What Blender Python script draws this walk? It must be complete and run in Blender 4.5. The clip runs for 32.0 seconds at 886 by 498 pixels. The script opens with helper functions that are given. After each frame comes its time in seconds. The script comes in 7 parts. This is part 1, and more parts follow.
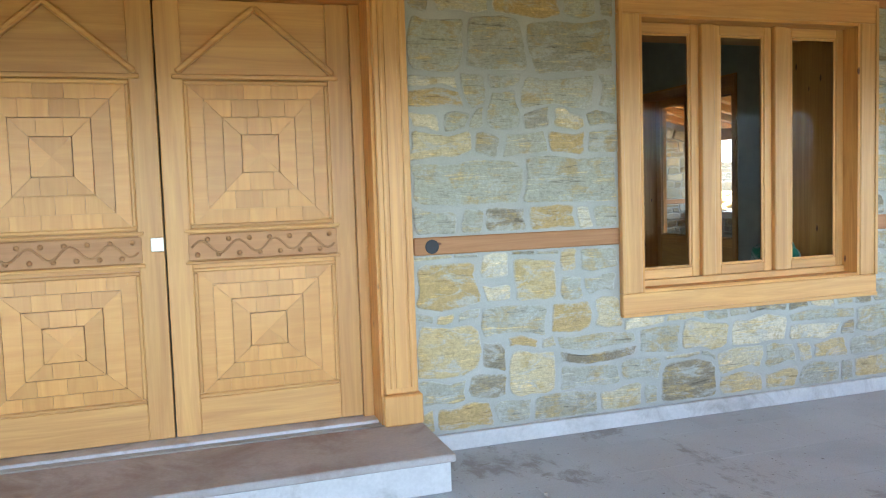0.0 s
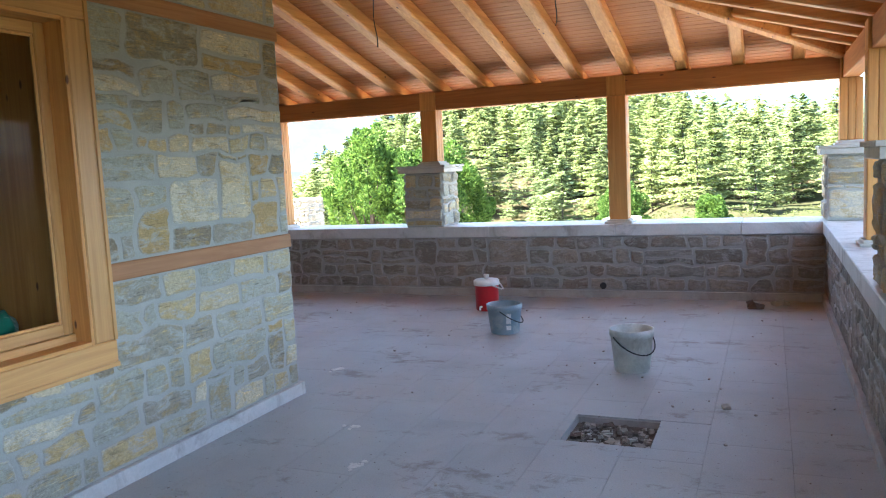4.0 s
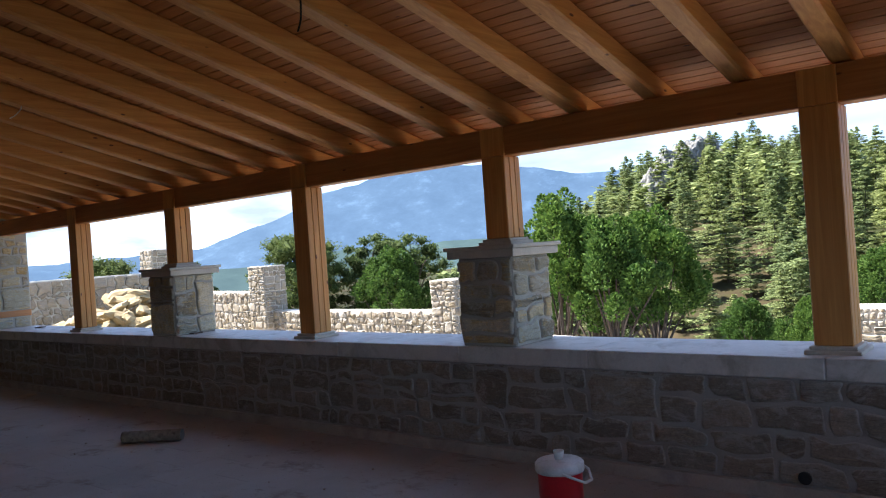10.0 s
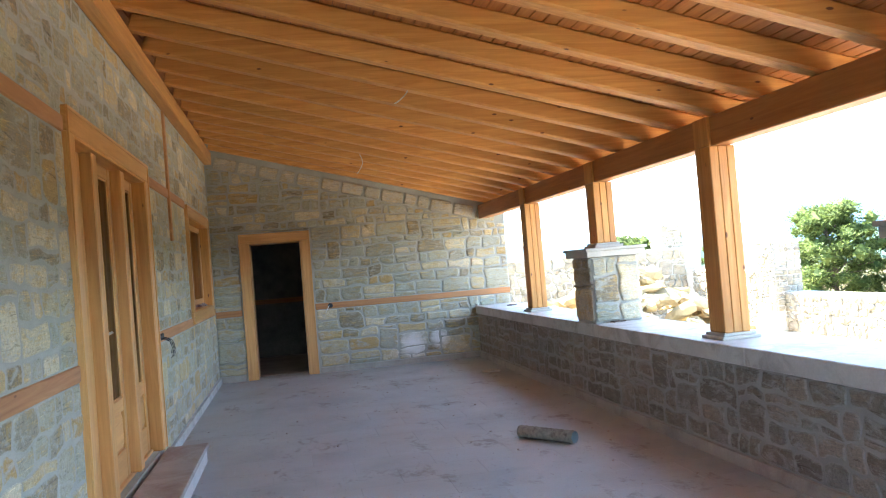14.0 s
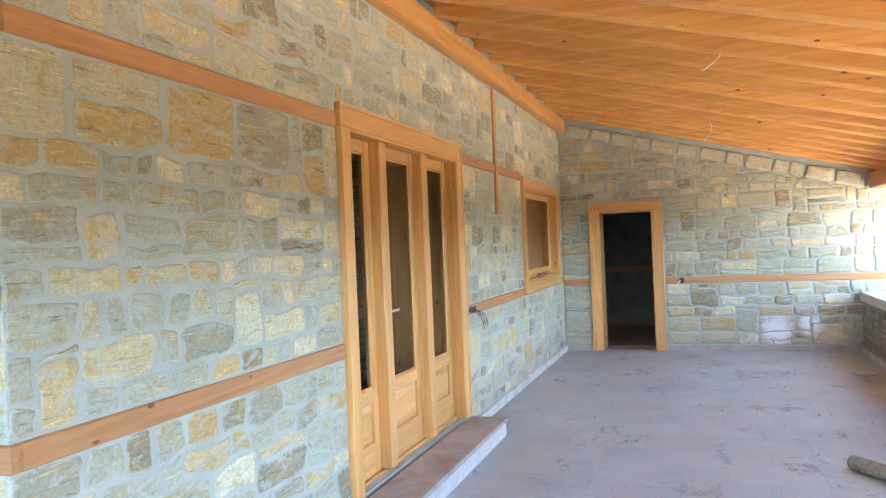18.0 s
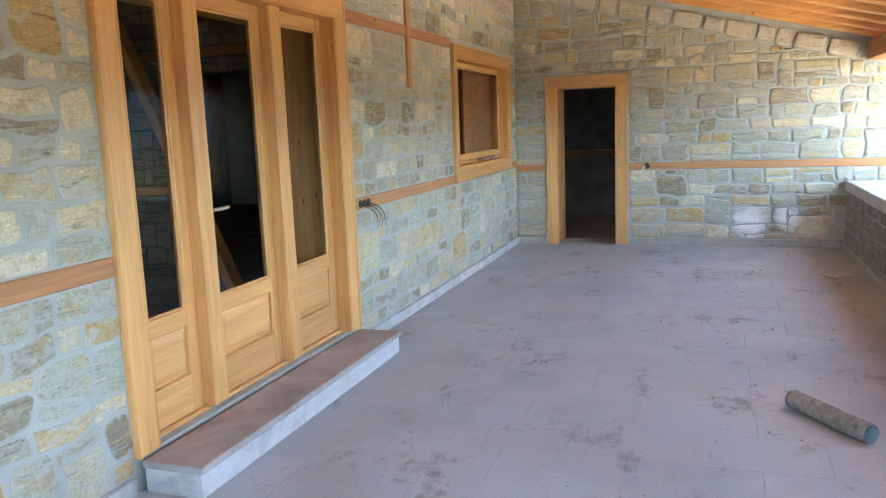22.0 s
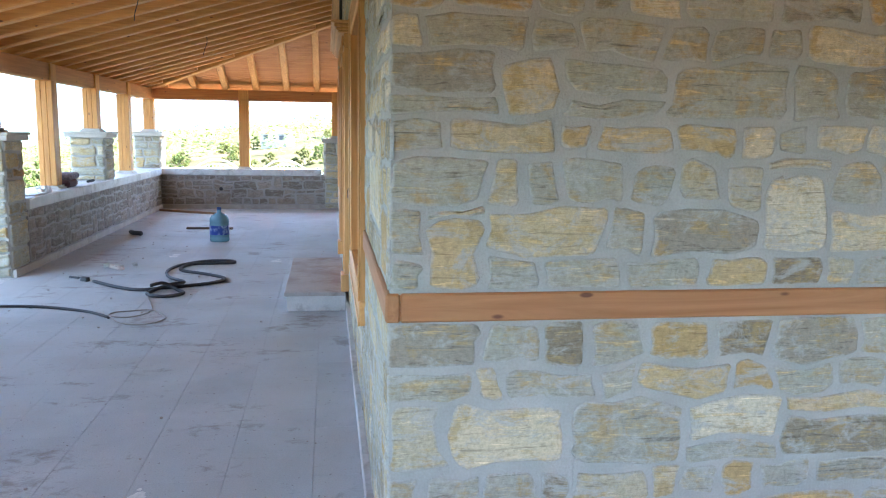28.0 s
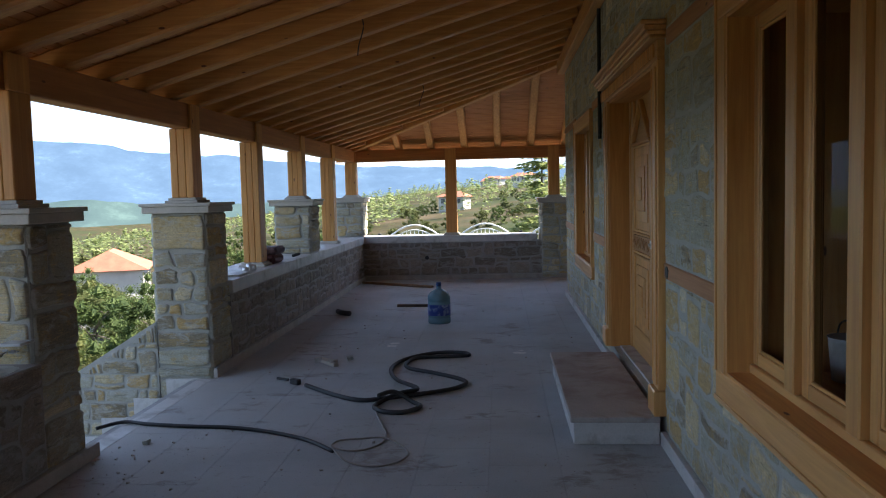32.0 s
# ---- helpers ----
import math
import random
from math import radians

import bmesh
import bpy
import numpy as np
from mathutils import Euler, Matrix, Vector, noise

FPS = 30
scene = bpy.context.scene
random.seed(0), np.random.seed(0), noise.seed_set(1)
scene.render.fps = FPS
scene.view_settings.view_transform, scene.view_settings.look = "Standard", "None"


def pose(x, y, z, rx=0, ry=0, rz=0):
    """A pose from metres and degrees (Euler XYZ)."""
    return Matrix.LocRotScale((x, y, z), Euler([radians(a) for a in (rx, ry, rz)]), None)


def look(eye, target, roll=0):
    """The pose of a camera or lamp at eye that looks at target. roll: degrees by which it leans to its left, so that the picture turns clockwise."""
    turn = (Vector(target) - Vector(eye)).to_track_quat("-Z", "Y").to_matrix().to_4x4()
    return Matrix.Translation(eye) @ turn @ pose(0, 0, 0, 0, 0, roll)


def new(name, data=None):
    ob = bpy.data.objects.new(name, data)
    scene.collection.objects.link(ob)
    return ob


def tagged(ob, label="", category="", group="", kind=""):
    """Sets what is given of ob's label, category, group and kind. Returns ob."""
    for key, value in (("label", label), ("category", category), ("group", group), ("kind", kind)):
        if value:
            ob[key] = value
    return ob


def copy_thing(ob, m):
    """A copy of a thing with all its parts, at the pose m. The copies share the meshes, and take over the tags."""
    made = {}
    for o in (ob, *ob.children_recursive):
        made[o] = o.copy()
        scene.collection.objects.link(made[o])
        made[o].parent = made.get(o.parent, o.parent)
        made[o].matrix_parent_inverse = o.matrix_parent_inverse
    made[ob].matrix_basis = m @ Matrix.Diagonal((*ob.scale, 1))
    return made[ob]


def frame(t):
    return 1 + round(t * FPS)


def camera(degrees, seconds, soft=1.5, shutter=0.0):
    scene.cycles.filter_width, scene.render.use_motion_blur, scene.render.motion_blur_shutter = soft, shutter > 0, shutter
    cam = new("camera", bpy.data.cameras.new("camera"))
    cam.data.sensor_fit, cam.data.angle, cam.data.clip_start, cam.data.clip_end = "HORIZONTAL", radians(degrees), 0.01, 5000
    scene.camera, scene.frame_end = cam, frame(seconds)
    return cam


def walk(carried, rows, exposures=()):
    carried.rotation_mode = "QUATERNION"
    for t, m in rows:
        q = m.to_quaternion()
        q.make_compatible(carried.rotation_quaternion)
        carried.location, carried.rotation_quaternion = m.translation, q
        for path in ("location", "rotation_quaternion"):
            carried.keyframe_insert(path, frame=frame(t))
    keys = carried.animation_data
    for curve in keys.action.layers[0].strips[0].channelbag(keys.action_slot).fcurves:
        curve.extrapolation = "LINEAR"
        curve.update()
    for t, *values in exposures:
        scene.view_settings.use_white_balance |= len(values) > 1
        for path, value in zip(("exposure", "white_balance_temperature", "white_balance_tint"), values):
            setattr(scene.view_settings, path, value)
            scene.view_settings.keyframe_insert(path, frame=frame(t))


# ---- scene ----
cam = camera(59.4, 32.0, 1.1)
PATH = [
    (0, (-5.548, -3.74, 1.319), (-4.936, -1.841, 1.176), -1.9),
    (0.5, (-5.458, -3.601, 1.396), (-4.568, -1.816, 1.258), -2.4),
    (1, (-5.385, -3.465, 1.434), (-4.224, -1.841, 1.306), -2.9),
    (1.5, (-5.359, -3.356, 1.521), (-3.984, -1.909, 1.397), -3.1),
    (2, (-5.328, -3.315, 1.548), (-3.799, -2.032, 1.418), -2.8),
    (2.5, (-5.132, -3.293, 1.547), (-3.493, -2.157, 1.397), -2.6),
    (3, (-4.933, -3.23, 1.521), (-3.212, -2.229, 1.338), -2.6),
    (3.5, (-4.626, -3.057, 1.5), (-2.841, -2.177, 1.295), -2.8),
    (4, (-4.353, -2.968, 1.491), (-2.523, -2.19, 1.281), -2.8),
    (4.5, (-4.008, -2.93, 1.496), (-2.139, -2.243, 1.307), -2.7),
    (6.5, (-2.82, -2.718, 1.507), (-0.919, -2.097, 1.547), -4.1),
    (7, (-2.518, -2.628, 1.503), (-0.626, -1.979, 1.545), -4.4),
    (7.5, (-2.217, -2.59, 1.47), (-0.337, -1.908, 1.489), -4.5),
    (8, (-1.876, -2.628, 1.532), (-0.016, -1.894, 1.52), -4.6),
    (8.5, (-1.517, -2.564, 1.529), (0.318, -1.768, 1.52), -4.3),
    (9, (-1.161, -2.581, 1.495), (0.615, -1.66, 1.493), -3.9),
    (9.5, (-0.784, -2.625, 1.529), (0.895, -1.539, 1.513), -4.1),
    (10, (-0.506, -2.546, 1.513), (1.034, -1.27, 1.513), -4.0),
    (10.5, (-0.209, -2.506, 1.481), (1.12, -1.011, 1.503), -3.7),
    (11, (0.08, -2.533, 1.467), (1.167, -0.854, 1.491), -3.5),
    (11.5, (0.268, -2.465, 1.498), (1.151, -0.67, 1.525), -4.1),
    (12, (0.449, -2.324, 1.529), (1.174, -0.461, 1.582), -4.7),
    (12.5, (0.714, -2.252, 1.5), (1.312, -0.345, 1.566), -5.0),
    (13, (0.932, -2.291, 1.498), (1.444, -0.358, 1.56), -4.9),
    (13.5, (1.014, -2.246, 1.45), (1.464, -0.298, 1.495), -4.8),
    (15.5, (1.72, -1.765, 1.664), (1.81, 0.232, 1.723), -3.7),
    (16, (1.82, -1.673, 1.687), (1.762, 0.324, 1.788), -3.1),
    (16.5, (1.935, -1.691, 1.674), (1.708, 0.294, 1.768), -2.4),
    (17, (1.989, -1.737, 1.665), (1.594, 0.222, 1.739), -2.4),
    (17.5, (2.01, -1.793, 1.66), (1.47, 0.133, 1.701), -2.4),
    (18, (1.996, -1.782, 1.648), (1.359, 0.114, 1.636), -2.4),
    (18.5, (1.998, -1.749, 1.626), (1.37, 0.148, 1.566), -2.4),
    (19, (2.057, -1.72, 1.634), (1.527, 0.206, 1.541), -2.5),
    (19.5, (2.13, -1.632, 1.625), (1.69, 0.315, 1.496), -2.7),
    (20, (2.172, -1.387, 1.614), (1.754, 0.56, 1.426), -2.6),
    (20.5, (2.275, -1.191, 1.619), (1.81, 0.739, 1.374), -2.7),
    (21, (2.413, -0.948, 1.616), (1.871, 0.955, 1.325), -2.6),
    (21.5, (2.487, -0.696, 1.611), (1.874, 1.182, 1.293), -2.5),
    (22, (2.465, -0.388, 1.612), (1.811, 1.476, 1.295), -2.2),
    (22.5, (2.529, -0.186, 1.627), (1.871, 1.678, 1.327), -1.7),
    (23, (2.653, 0.032, 1.651), (2.035, 1.917, 1.395), -1.5),
    (23.5, (2.674, 0.207, 1.652), (2.116, 2.117, 1.444), -1.8),
    (24, (2.668, 0.451, 1.682), (2.125, 2.37, 1.531), -2.2),
    (24.5, (2.741, 0.675, 1.674), (2.067, 2.553, 1.54), -2.5),
    (25, (2.77, 0.777, 1.684), (1.8, 2.521, 1.552), -2.4),
    (25.5, (2.741, 0.728, 1.663), (1.458, 2.257, 1.54), -2.4),
    (26, (2.689, 0.577, 1.649), (1.145, 1.842, 1.528), -2.4),
    (26.5, (2.656, 0.409, 1.646), (0.937, 1.421, 1.502), -2.1),
    (28.5, (2.062, -0.371, 1.57), (0.088, -0.302, 1.253), 1.3),
    (29, (1.763, -0.519, 1.565), (-0.211, -0.655, 1.276), 0.9),
    (29.5, (1.485, -0.594, 1.556), (-0.483, -0.883, 1.344), 0.1),
    (30, (1.193, -0.651, 1.594), (-0.762, -1.055, 1.474), -0.7),
    (30.5, (0.957, -0.758, 1.621), (-0.989, -1.22, 1.581), -1.4),
    (31, (0.736, -0.853, 1.633), (-1.21, -1.316, 1.643), -1.3),
    (31.5, (0.455, -0.898, 1.625), (-1.511, -1.266, 1.599), -1.2),
    (32, (0.146, -0.968, 1.537), (-1.843, -1.117, 1.396), -1.4),
]
EXPOSURES = [       # seconds, stops, white balance, tint
    (0.0, 5.05, 6870, 9), (1.0, 5.10, 6670, 9), (2.0, 4.60, 6370, 9), (3.0, 4.30, 6220, 9), (4.0, 4.35, 6170, 9), (7.0, 3.70, 5840, 9), (8.0, 3.20, 5790, 9), (9.0, 2.67, 5790, 14), (10.0, 2.40, 6070, 14), (11.0, 1.80, 6070, 14), (12.0, 3.15, 6070, 14), (13.0, 4.25, 6180, 7),
    (16.0, 5.05, 6080, 4), (18.0, 5.68, 6130, 4), (19.0, 5.64, 6130, 4), (20.0, 5.45, 6130, 4), (21.0, 5.19, 6130, 4), (23.0, 5.60, 6180, 4), (25.0, 5.57, 6060, 4), (26.0, 6.05, 5800, 4), (28.5, 4.55, 6210, 10), (29.0, 4.20, 6210, 10), (29.8, 2.68, 6170, 13), (30.2, 2.38, 6170, 13), (31.0, 2.65, 6270, 13), (32.0, 2.65, 6370, 13),
]
walk(cam, [(t, look(eye, target, roll)) for t, eye, target, roll in PATH], EXPOSURES)

# ---- world and sun ----
SUN_FROM = Vector((-0.30, 0.62, 0.80)).normalized()
world = bpy.data.worlds.new("world")
scene.world = world
world.use_nodes = True
wt = world.node_tree
wt.nodes.clear()
w_out = wt.nodes.new("ShaderNodeOutputWorld")
w_bg = wt.nodes.new("ShaderNodeBackground")
w_sky = wt.nodes.new("ShaderNodeTexSky")
w_sky.sky_type = "NISHITA"
w_sky.sun_disc = False
w_sky.sun_elevation = math.asin(SUN_FROM.z)
w_sky.sun_rotation = math.atan2(SUN_FROM.x, SUN_FROM.y)
w_sky.air_density, w_sky.dust_density, w_sky.ozone_density = 0.75, 0.15, 2.0
w_bg.inputs[1].default_value = 0.085
w_co = wt.nodes.new("ShaderNodeTexCoord")
w_map = wt.nodes.new("ShaderNodeMapping")
w_map.inputs["Scale"].default_value = (3.0, 3.0, 11.0)
w_noise = wt.nodes.new("ShaderNodeTexNoise")
w_noise.inputs["Scale"].default_value, w_noise.inputs["Detail"].default_value = 1.3, 8.0
w_ramp = wt.nodes.new("ShaderNodeValToRGB")
w_ramp.color_ramp.elements[0].position, w_ramp.color_ramp.elements[1].position = 0.40, 0.64
w_mix = wt.nodes.new("ShaderNodeMixRGB")
w_mix.inputs[2].default_value = (1.75, 2.1, 2.65, 1)
wt.links.new(w_co.outputs["Generated"], w_map.inputs[0])
wt.links.new(w_map.outputs[0], w_noise.inputs["Vector"])
wt.links.new(w_noise.outputs[0], w_ramp.inputs[0])
wt.links.new(w_ramp.outputs[0], w_mix.inputs[0])
wt.links.new(w_sky.outputs[0], w_mix.inputs[1])
wt.links.new(w_mix.outputs[0], w_bg.inputs[0])
wt.links.new(w_bg.outputs[0], w_out.inputs[0])
sun_data = bpy.data.lights.new("sun", "SUN")
sun_data.energy, sun_data.angle, sun_data.color = 3.9, radians(0.6), (1.0, 0.94, 0.85)
sun = new("sun", sun_data)
sun.matrix_basis = look((0, 0, 40), Vector((0, 0, 40)) - SUN_FROM)


# ---- materials ----
def nodes_of(name, rough=0.7, metal=0.0):
    m = bpy.data.materials.new(name)
    m.use_nodes = True
    t = m.node_tree
    b = t.nodes["Principled BSDF"]
    b.inputs["Roughness"].default_value, b.inputs["Metallic"].default_value = rough, metal
    return m, t, b


def put(t, kind, **sets):
    n = t.nodes.new(kind)
    for k, v in sets.items():
        n.inputs[k.replace("_", " ")].default_value = v
    return n


def ramp(t, fac, stops):
    n = t.nodes.new("ShaderNodeValToRGB")
    e = n.color_ramp.elements
    while len(e) < len(stops):
        e.new(0.5)
    for el, (p, c) in zip(e, stops):
        el.position, el.color = p, (*c, 1)
    t.links.new(fac, n.inputs[0])
    return n.outputs[0]


def blend(t, fac, a, b, mode="MIX"):
    n = t.nodes.new("ShaderNodeMixRGB")
    n.blend_type = mode
    for sock, v in zip(n.inputs, (fac, a, b)):
        if hasattr(v, "is_linked"):
            t.links.new(v, sock)
        else:
            sock.default_value = v if not isinstance(v, tuple) else (*v, 1)
    return n.outputs[0]


def place(t, scale=(1, 1, 1), kind="pos", shift=False):
    """World position (or an object's own coordinates), scaled; shift: moved by a random step for each object."""
    if kind == "pos":
        src = t.nodes.new("ShaderNodeNewGeometry").outputs["Position"]
    else:
        src = t.nodes.new("ShaderNodeTexCoord").outputs["Object"]
    mp = t.nodes.new("ShaderNodeMapping")
    mp.inputs["Scale"].default_value = scale
    t.links.new(src, mp.inputs[0])
    if shift:
        r = t.nodes.new("ShaderNodeObjectInfo").outputs["Random"]
        mul = t.nodes.new("ShaderNodeMath")
        mul.operation = "MULTIPLY"
        mul.inputs[1].default_value = 37.0
        t.links.new(r, mul.inputs[0])
        t.links.new(mul.outputs[0], mp.inputs["Location"])
    return mp.outputs[0]


def noise_of(t, vec, scale, detail=4.0, rough=0.55, distort=0.0):
    n = put(t, "ShaderNodeTexNoise", Scale=scale, Detail=detail, Roughness=rough, Distortion=distort)
    t.links.new(vec, n.inputs["Vector"])
    return n.outputs[0]


def bump(t, b, height, strength=0.3, distance=0.01):
    n = put(t, "ShaderNodeBump", Strength=strength, Distance=distance)
    t.links.new(height, n.inputs["Height"])
    t.links.new(n.outputs[0], b.inputs["Normal"])


def stone_material(name, colours, stain, mortar, joined=False, smears=()):
    """Layered rubble stone with streaks along its bed, over whose rim the pointing mortar is smeared."""
    m, t, b = nodes_of(name, 0.9)
    p = place(t)
    if joined:
        rnd = t.nodes.new("ShaderNodeNewGeometry").outputs["Random Per Island"]
    else:
        rnd = t.nodes.new("ShaderNodeObjectInfo").outputs["Random"]
    step = 1.0 / len(colours)
    base = ramp(t, rnd, [(i * step, c) for i, c in enumerate(colours)])
    t.nodes[-1].color_ramp.interpolation = "CONSTANT"
    big, fine = noise_of(t, p, 7.0, 8.0, 0.7, 0.6), noise_of(t, p, 60.0, 8.0, 0.78, 0.3)
    layer = noise_of(t, place(t, (4.5, 4.5, 52.0)), 1.0, 8.0, 0.72, 1.0)
    patch = ramp(t, blend(t, 0.4, big, layer), [(0.50, (0, 0, 0)), (0.57, (0.9, 0.9, 0.9))])
    c = blend(t, 0.75, base, blend(t, patch, base, stain))
    lines = ramp(t, layer, [(0.34, (0.42, 0.39, 0.35)), (0.46, (1.0, 1.0, 1.0)), (0.55, (0.86, 0.85, 0.82)), (0.64, (1.45, 1.42, 1.36))])
    c = blend(t, 0.9, c, lines, "MULTIPLY")
    dark = ramp(t, fine, [(0.34, (0.4, 0.38, 0.34)), (0.52, (1.0, 1.0, 0.99)), (0.66, (1.4, 1.37, 1.3))])
    c = blend(t, 0.42, c, dark, "MULTIPLY")
    rim = t.nodes.new("ShaderNodeAttribute")
    rim.attribute_name = "rim"
    ragged = noise_of(t, p, 16.0, 9.0, 0.75, 0.8)
    edge = put(t, "ShaderNodeMath")
    edge.operation = "MULTIPLY_ADD"
    edge.inputs[1].default_value = 24.0
    t.links.new(rim.outputs["Fac"], edge.inputs[0])
    t.links.new(ragged, edge.inputs[2])
    over = ramp(t, edge.outputs[0], [(0.44, (1, 1, 1)), (0.62, (0.6, 0.6, 0.6)), (0.80, (0, 0, 0))])
    film = noise_of(t, place(t, (1.0, 1.0, 2.2)), 6.0, 9.0, 0.78, 0.7)
    thin = ramp(t, film, [(0.50, (0, 0, 0)), (0.60, (0.8, 0.8, 0.8))])
    pale = ramp(t, edge.outputs[0], [(0.45, (1.0, 1.0, 1.0)), (0.6, (1.22, 1.22, 1.2)), (0.75, (1.1, 1.1, 1.08))])
    grit = blend(t, 0.55, mortar, blend(t, 1.0, mortar, ramp(t, fine, [(0.3, (0.6, 0.6, 0.6)), (0.7, (1.2, 1.2, 1.2))]), "MULTIPLY"))
    grit = blend(t, 0.8, grit, pale, "MULTIPLY")
    c = blend(t, thin, c, grit)
    c = blend(t, over, c, grit)
    for spot, size in smears:                    # dried white plaster wiped over the stones
        far = put(t, "ShaderNodeVectorMath")
        far.operation = "DISTANCE"
        far.inputs[1].default_value = spot
        t.links.new(p, far.inputs[0])
        ring = put(t, "ShaderNodeMath")
        ring.operation = "MULTIPLY_ADD"
        ring.inputs[1].default_value = 0.5 / size
        t.links.new(far.outputs["Value"], ring.inputs[0])
        t.links.new(film, ring.inputs[2])
        c = blend(t, ramp(t, ring.outputs[0], [(0.62, (0.95, 0.95, 0.95)), (0.82, (0.6, 0.6, 0.6)), (1.0, (0, 0, 0))]), c, (0.84, 0.81, 0.80))
    t.links.new(c, b.inputs["Base Color"])
    bump(t, b, blend(t, over, blend(t, 0.35, layer, fine), fine), 0.5, 0.012)
    return m


OCHRES = [(0.424, 0.396, 0.297), (0.390, 0.369, 0.282), (0.565, 0.473, 0.297), (0.362, 0.330, 0.243), (0.655, 0.550, 0.356), (0.429, 0.402, 0.302), (0.554, 0.418, 0.213), (0.407, 0.385, 0.297),
          (0.271, 0.220, 0.144), (0.520, 0.451, 0.297), (0.418, 0.396, 0.302), (0.678, 0.594, 0.416), (0.350, 0.308, 0.228), (0.497, 0.341, 0.148), (0.441, 0.413, 0.312), (0.588, 0.473, 0.277),
          (0.294, 0.248, 0.168), (0.401, 0.380, 0.292)]
# parapet colours set darker and browner, holding the shade of the inner faces
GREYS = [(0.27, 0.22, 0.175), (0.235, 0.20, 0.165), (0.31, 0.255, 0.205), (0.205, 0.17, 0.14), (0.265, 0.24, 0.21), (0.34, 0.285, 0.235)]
# dimmer copy of the house stone, the rooms' shade put into its colour
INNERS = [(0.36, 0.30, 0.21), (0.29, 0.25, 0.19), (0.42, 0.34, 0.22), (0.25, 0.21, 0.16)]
CREAMS = [(0.32, 0.28, 0.21), (0.27, 0.235, 0.175), (0.35, 0.31, 0.25), (0.31, 0.285, 0.24), (0.25, 0.21, 0.16)]
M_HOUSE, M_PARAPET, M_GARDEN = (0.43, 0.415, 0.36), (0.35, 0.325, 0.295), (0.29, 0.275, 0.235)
STONE = stone_material("house_stone", OCHRES, (0.45, 0.31, 0.12), M_HOUSE, False, (((2.89, 9.69, 0.27), 0.26), ((3.31, 9.69, 0.36), 0.18)))
STONE_J = stone_material("house_stone_joined", OCHRES, (0.45, 0.31, 0.12), M_HOUSE, True)
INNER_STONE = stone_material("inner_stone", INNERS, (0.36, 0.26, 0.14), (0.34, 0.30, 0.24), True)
PALE_STONE = stone_material("wall_top_stone", [(0.58, 0.50, 0.36), (0.52, 0.46, 0.35), (0.63, 0.56, 0.44)], (0.50, 0.37, 0.18), M_HOUSE)
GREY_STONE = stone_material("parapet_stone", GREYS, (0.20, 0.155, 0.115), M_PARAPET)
CREAM_STONE = stone_material("garden_stone", CREAMS, (0.33, 0.26, 0.15), M_GARDEN)
CREAM_STONE_J = stone_material("garden_stone_joined", CREAMS, (0.33, 0.26, 0.15), M_GARDEN, True)


def plain(name, colour, rough=0.7, metal=0.0, vary=0.18, scale=9.0, relief=0.15, fine=70.0, dirt=None):
    """A surface of one colour with blotches, fine grain and, where given, dirt of another colour."""
    m, t, b = nodes_of(name, rough, metal)
    p = place(t)
    big, small = noise_of(t, p, scale, 5.0, 0.6), noise_of(t, p, fine, 4.0, 0.6)
    lo, hi = tuple(v * (1 - vary) for v in colour), tuple(min(1, v * (1 + vary)) for v in colour)
    c = ramp(t, big, [(0.3, lo), (0.7, hi)])
    if dirt:
        spots = ramp(t, noise_of(t, p, scale * 0.6, 7.0, 0.65, 0.8), [(0.5, (0, 0, 0)), (0.68, (1, 1, 1))])
        c = blend(t, spots, c, dirt)
    c = blend(t, 0.35, c, ramp(t, small, [(0.3, (0.75, 0.75, 0.75)), (0.7, (1.1, 1.1, 1.1))]), "MULTIPLY")
    t.links.new(c, b.inputs["Base Color"])
    if relief:
        bump(t, b, small, relief, 0.01)
    return m


def wood(name, axis, dark, light, rough=0.55, knots=True):
    """Softwood with its grain along one axis."""
    m, t, b = nodes_of(name, rough)
    sc = [22.0, 22.0, 22.0]
    sc["xyz".index(axis)] = 1.1
    p = place(t, tuple(sc), "pos", True)
    g = noise_of(t, p, 1.0, 6.0, 0.62, 1.2)
    c = ramp(t, g, [(0.28, dark), (0.52, tuple(0.5 * (a + d) for a, d in zip(dark, light))), (0.74, light)])
    rnd = t.nodes.new("ShaderNodeObjectInfo").outputs["Random"]
    c = blend(t, 0.8, c, ramp(t, rnd, [(0.0, (0.82, 0.80, 0.76)), (1.0, (1.1, 1.1, 1.08))]), "MULTIPLY")
    if knots:
        v = put(t, "ShaderNodeTexVoronoi", Scale=1.0)
        sk = [8.5, 8.5, 8.5]
        sk["xyz".index(axis)] = 3.2
        t.links.new(place(t, tuple(sk), "pos", True), v.inputs["Vector"])
        k = ramp(t, v.outputs["Distance"], [(0.05, (1, 1, 1)), (0.085, (0, 0, 0))])
        c = blend(t, k, c, (0.15, 0.05, 0.02))
    t.links.new(c, b.inputs["Base Color"])
    bump(t, b, g, 0.18, 0.004)
    return m


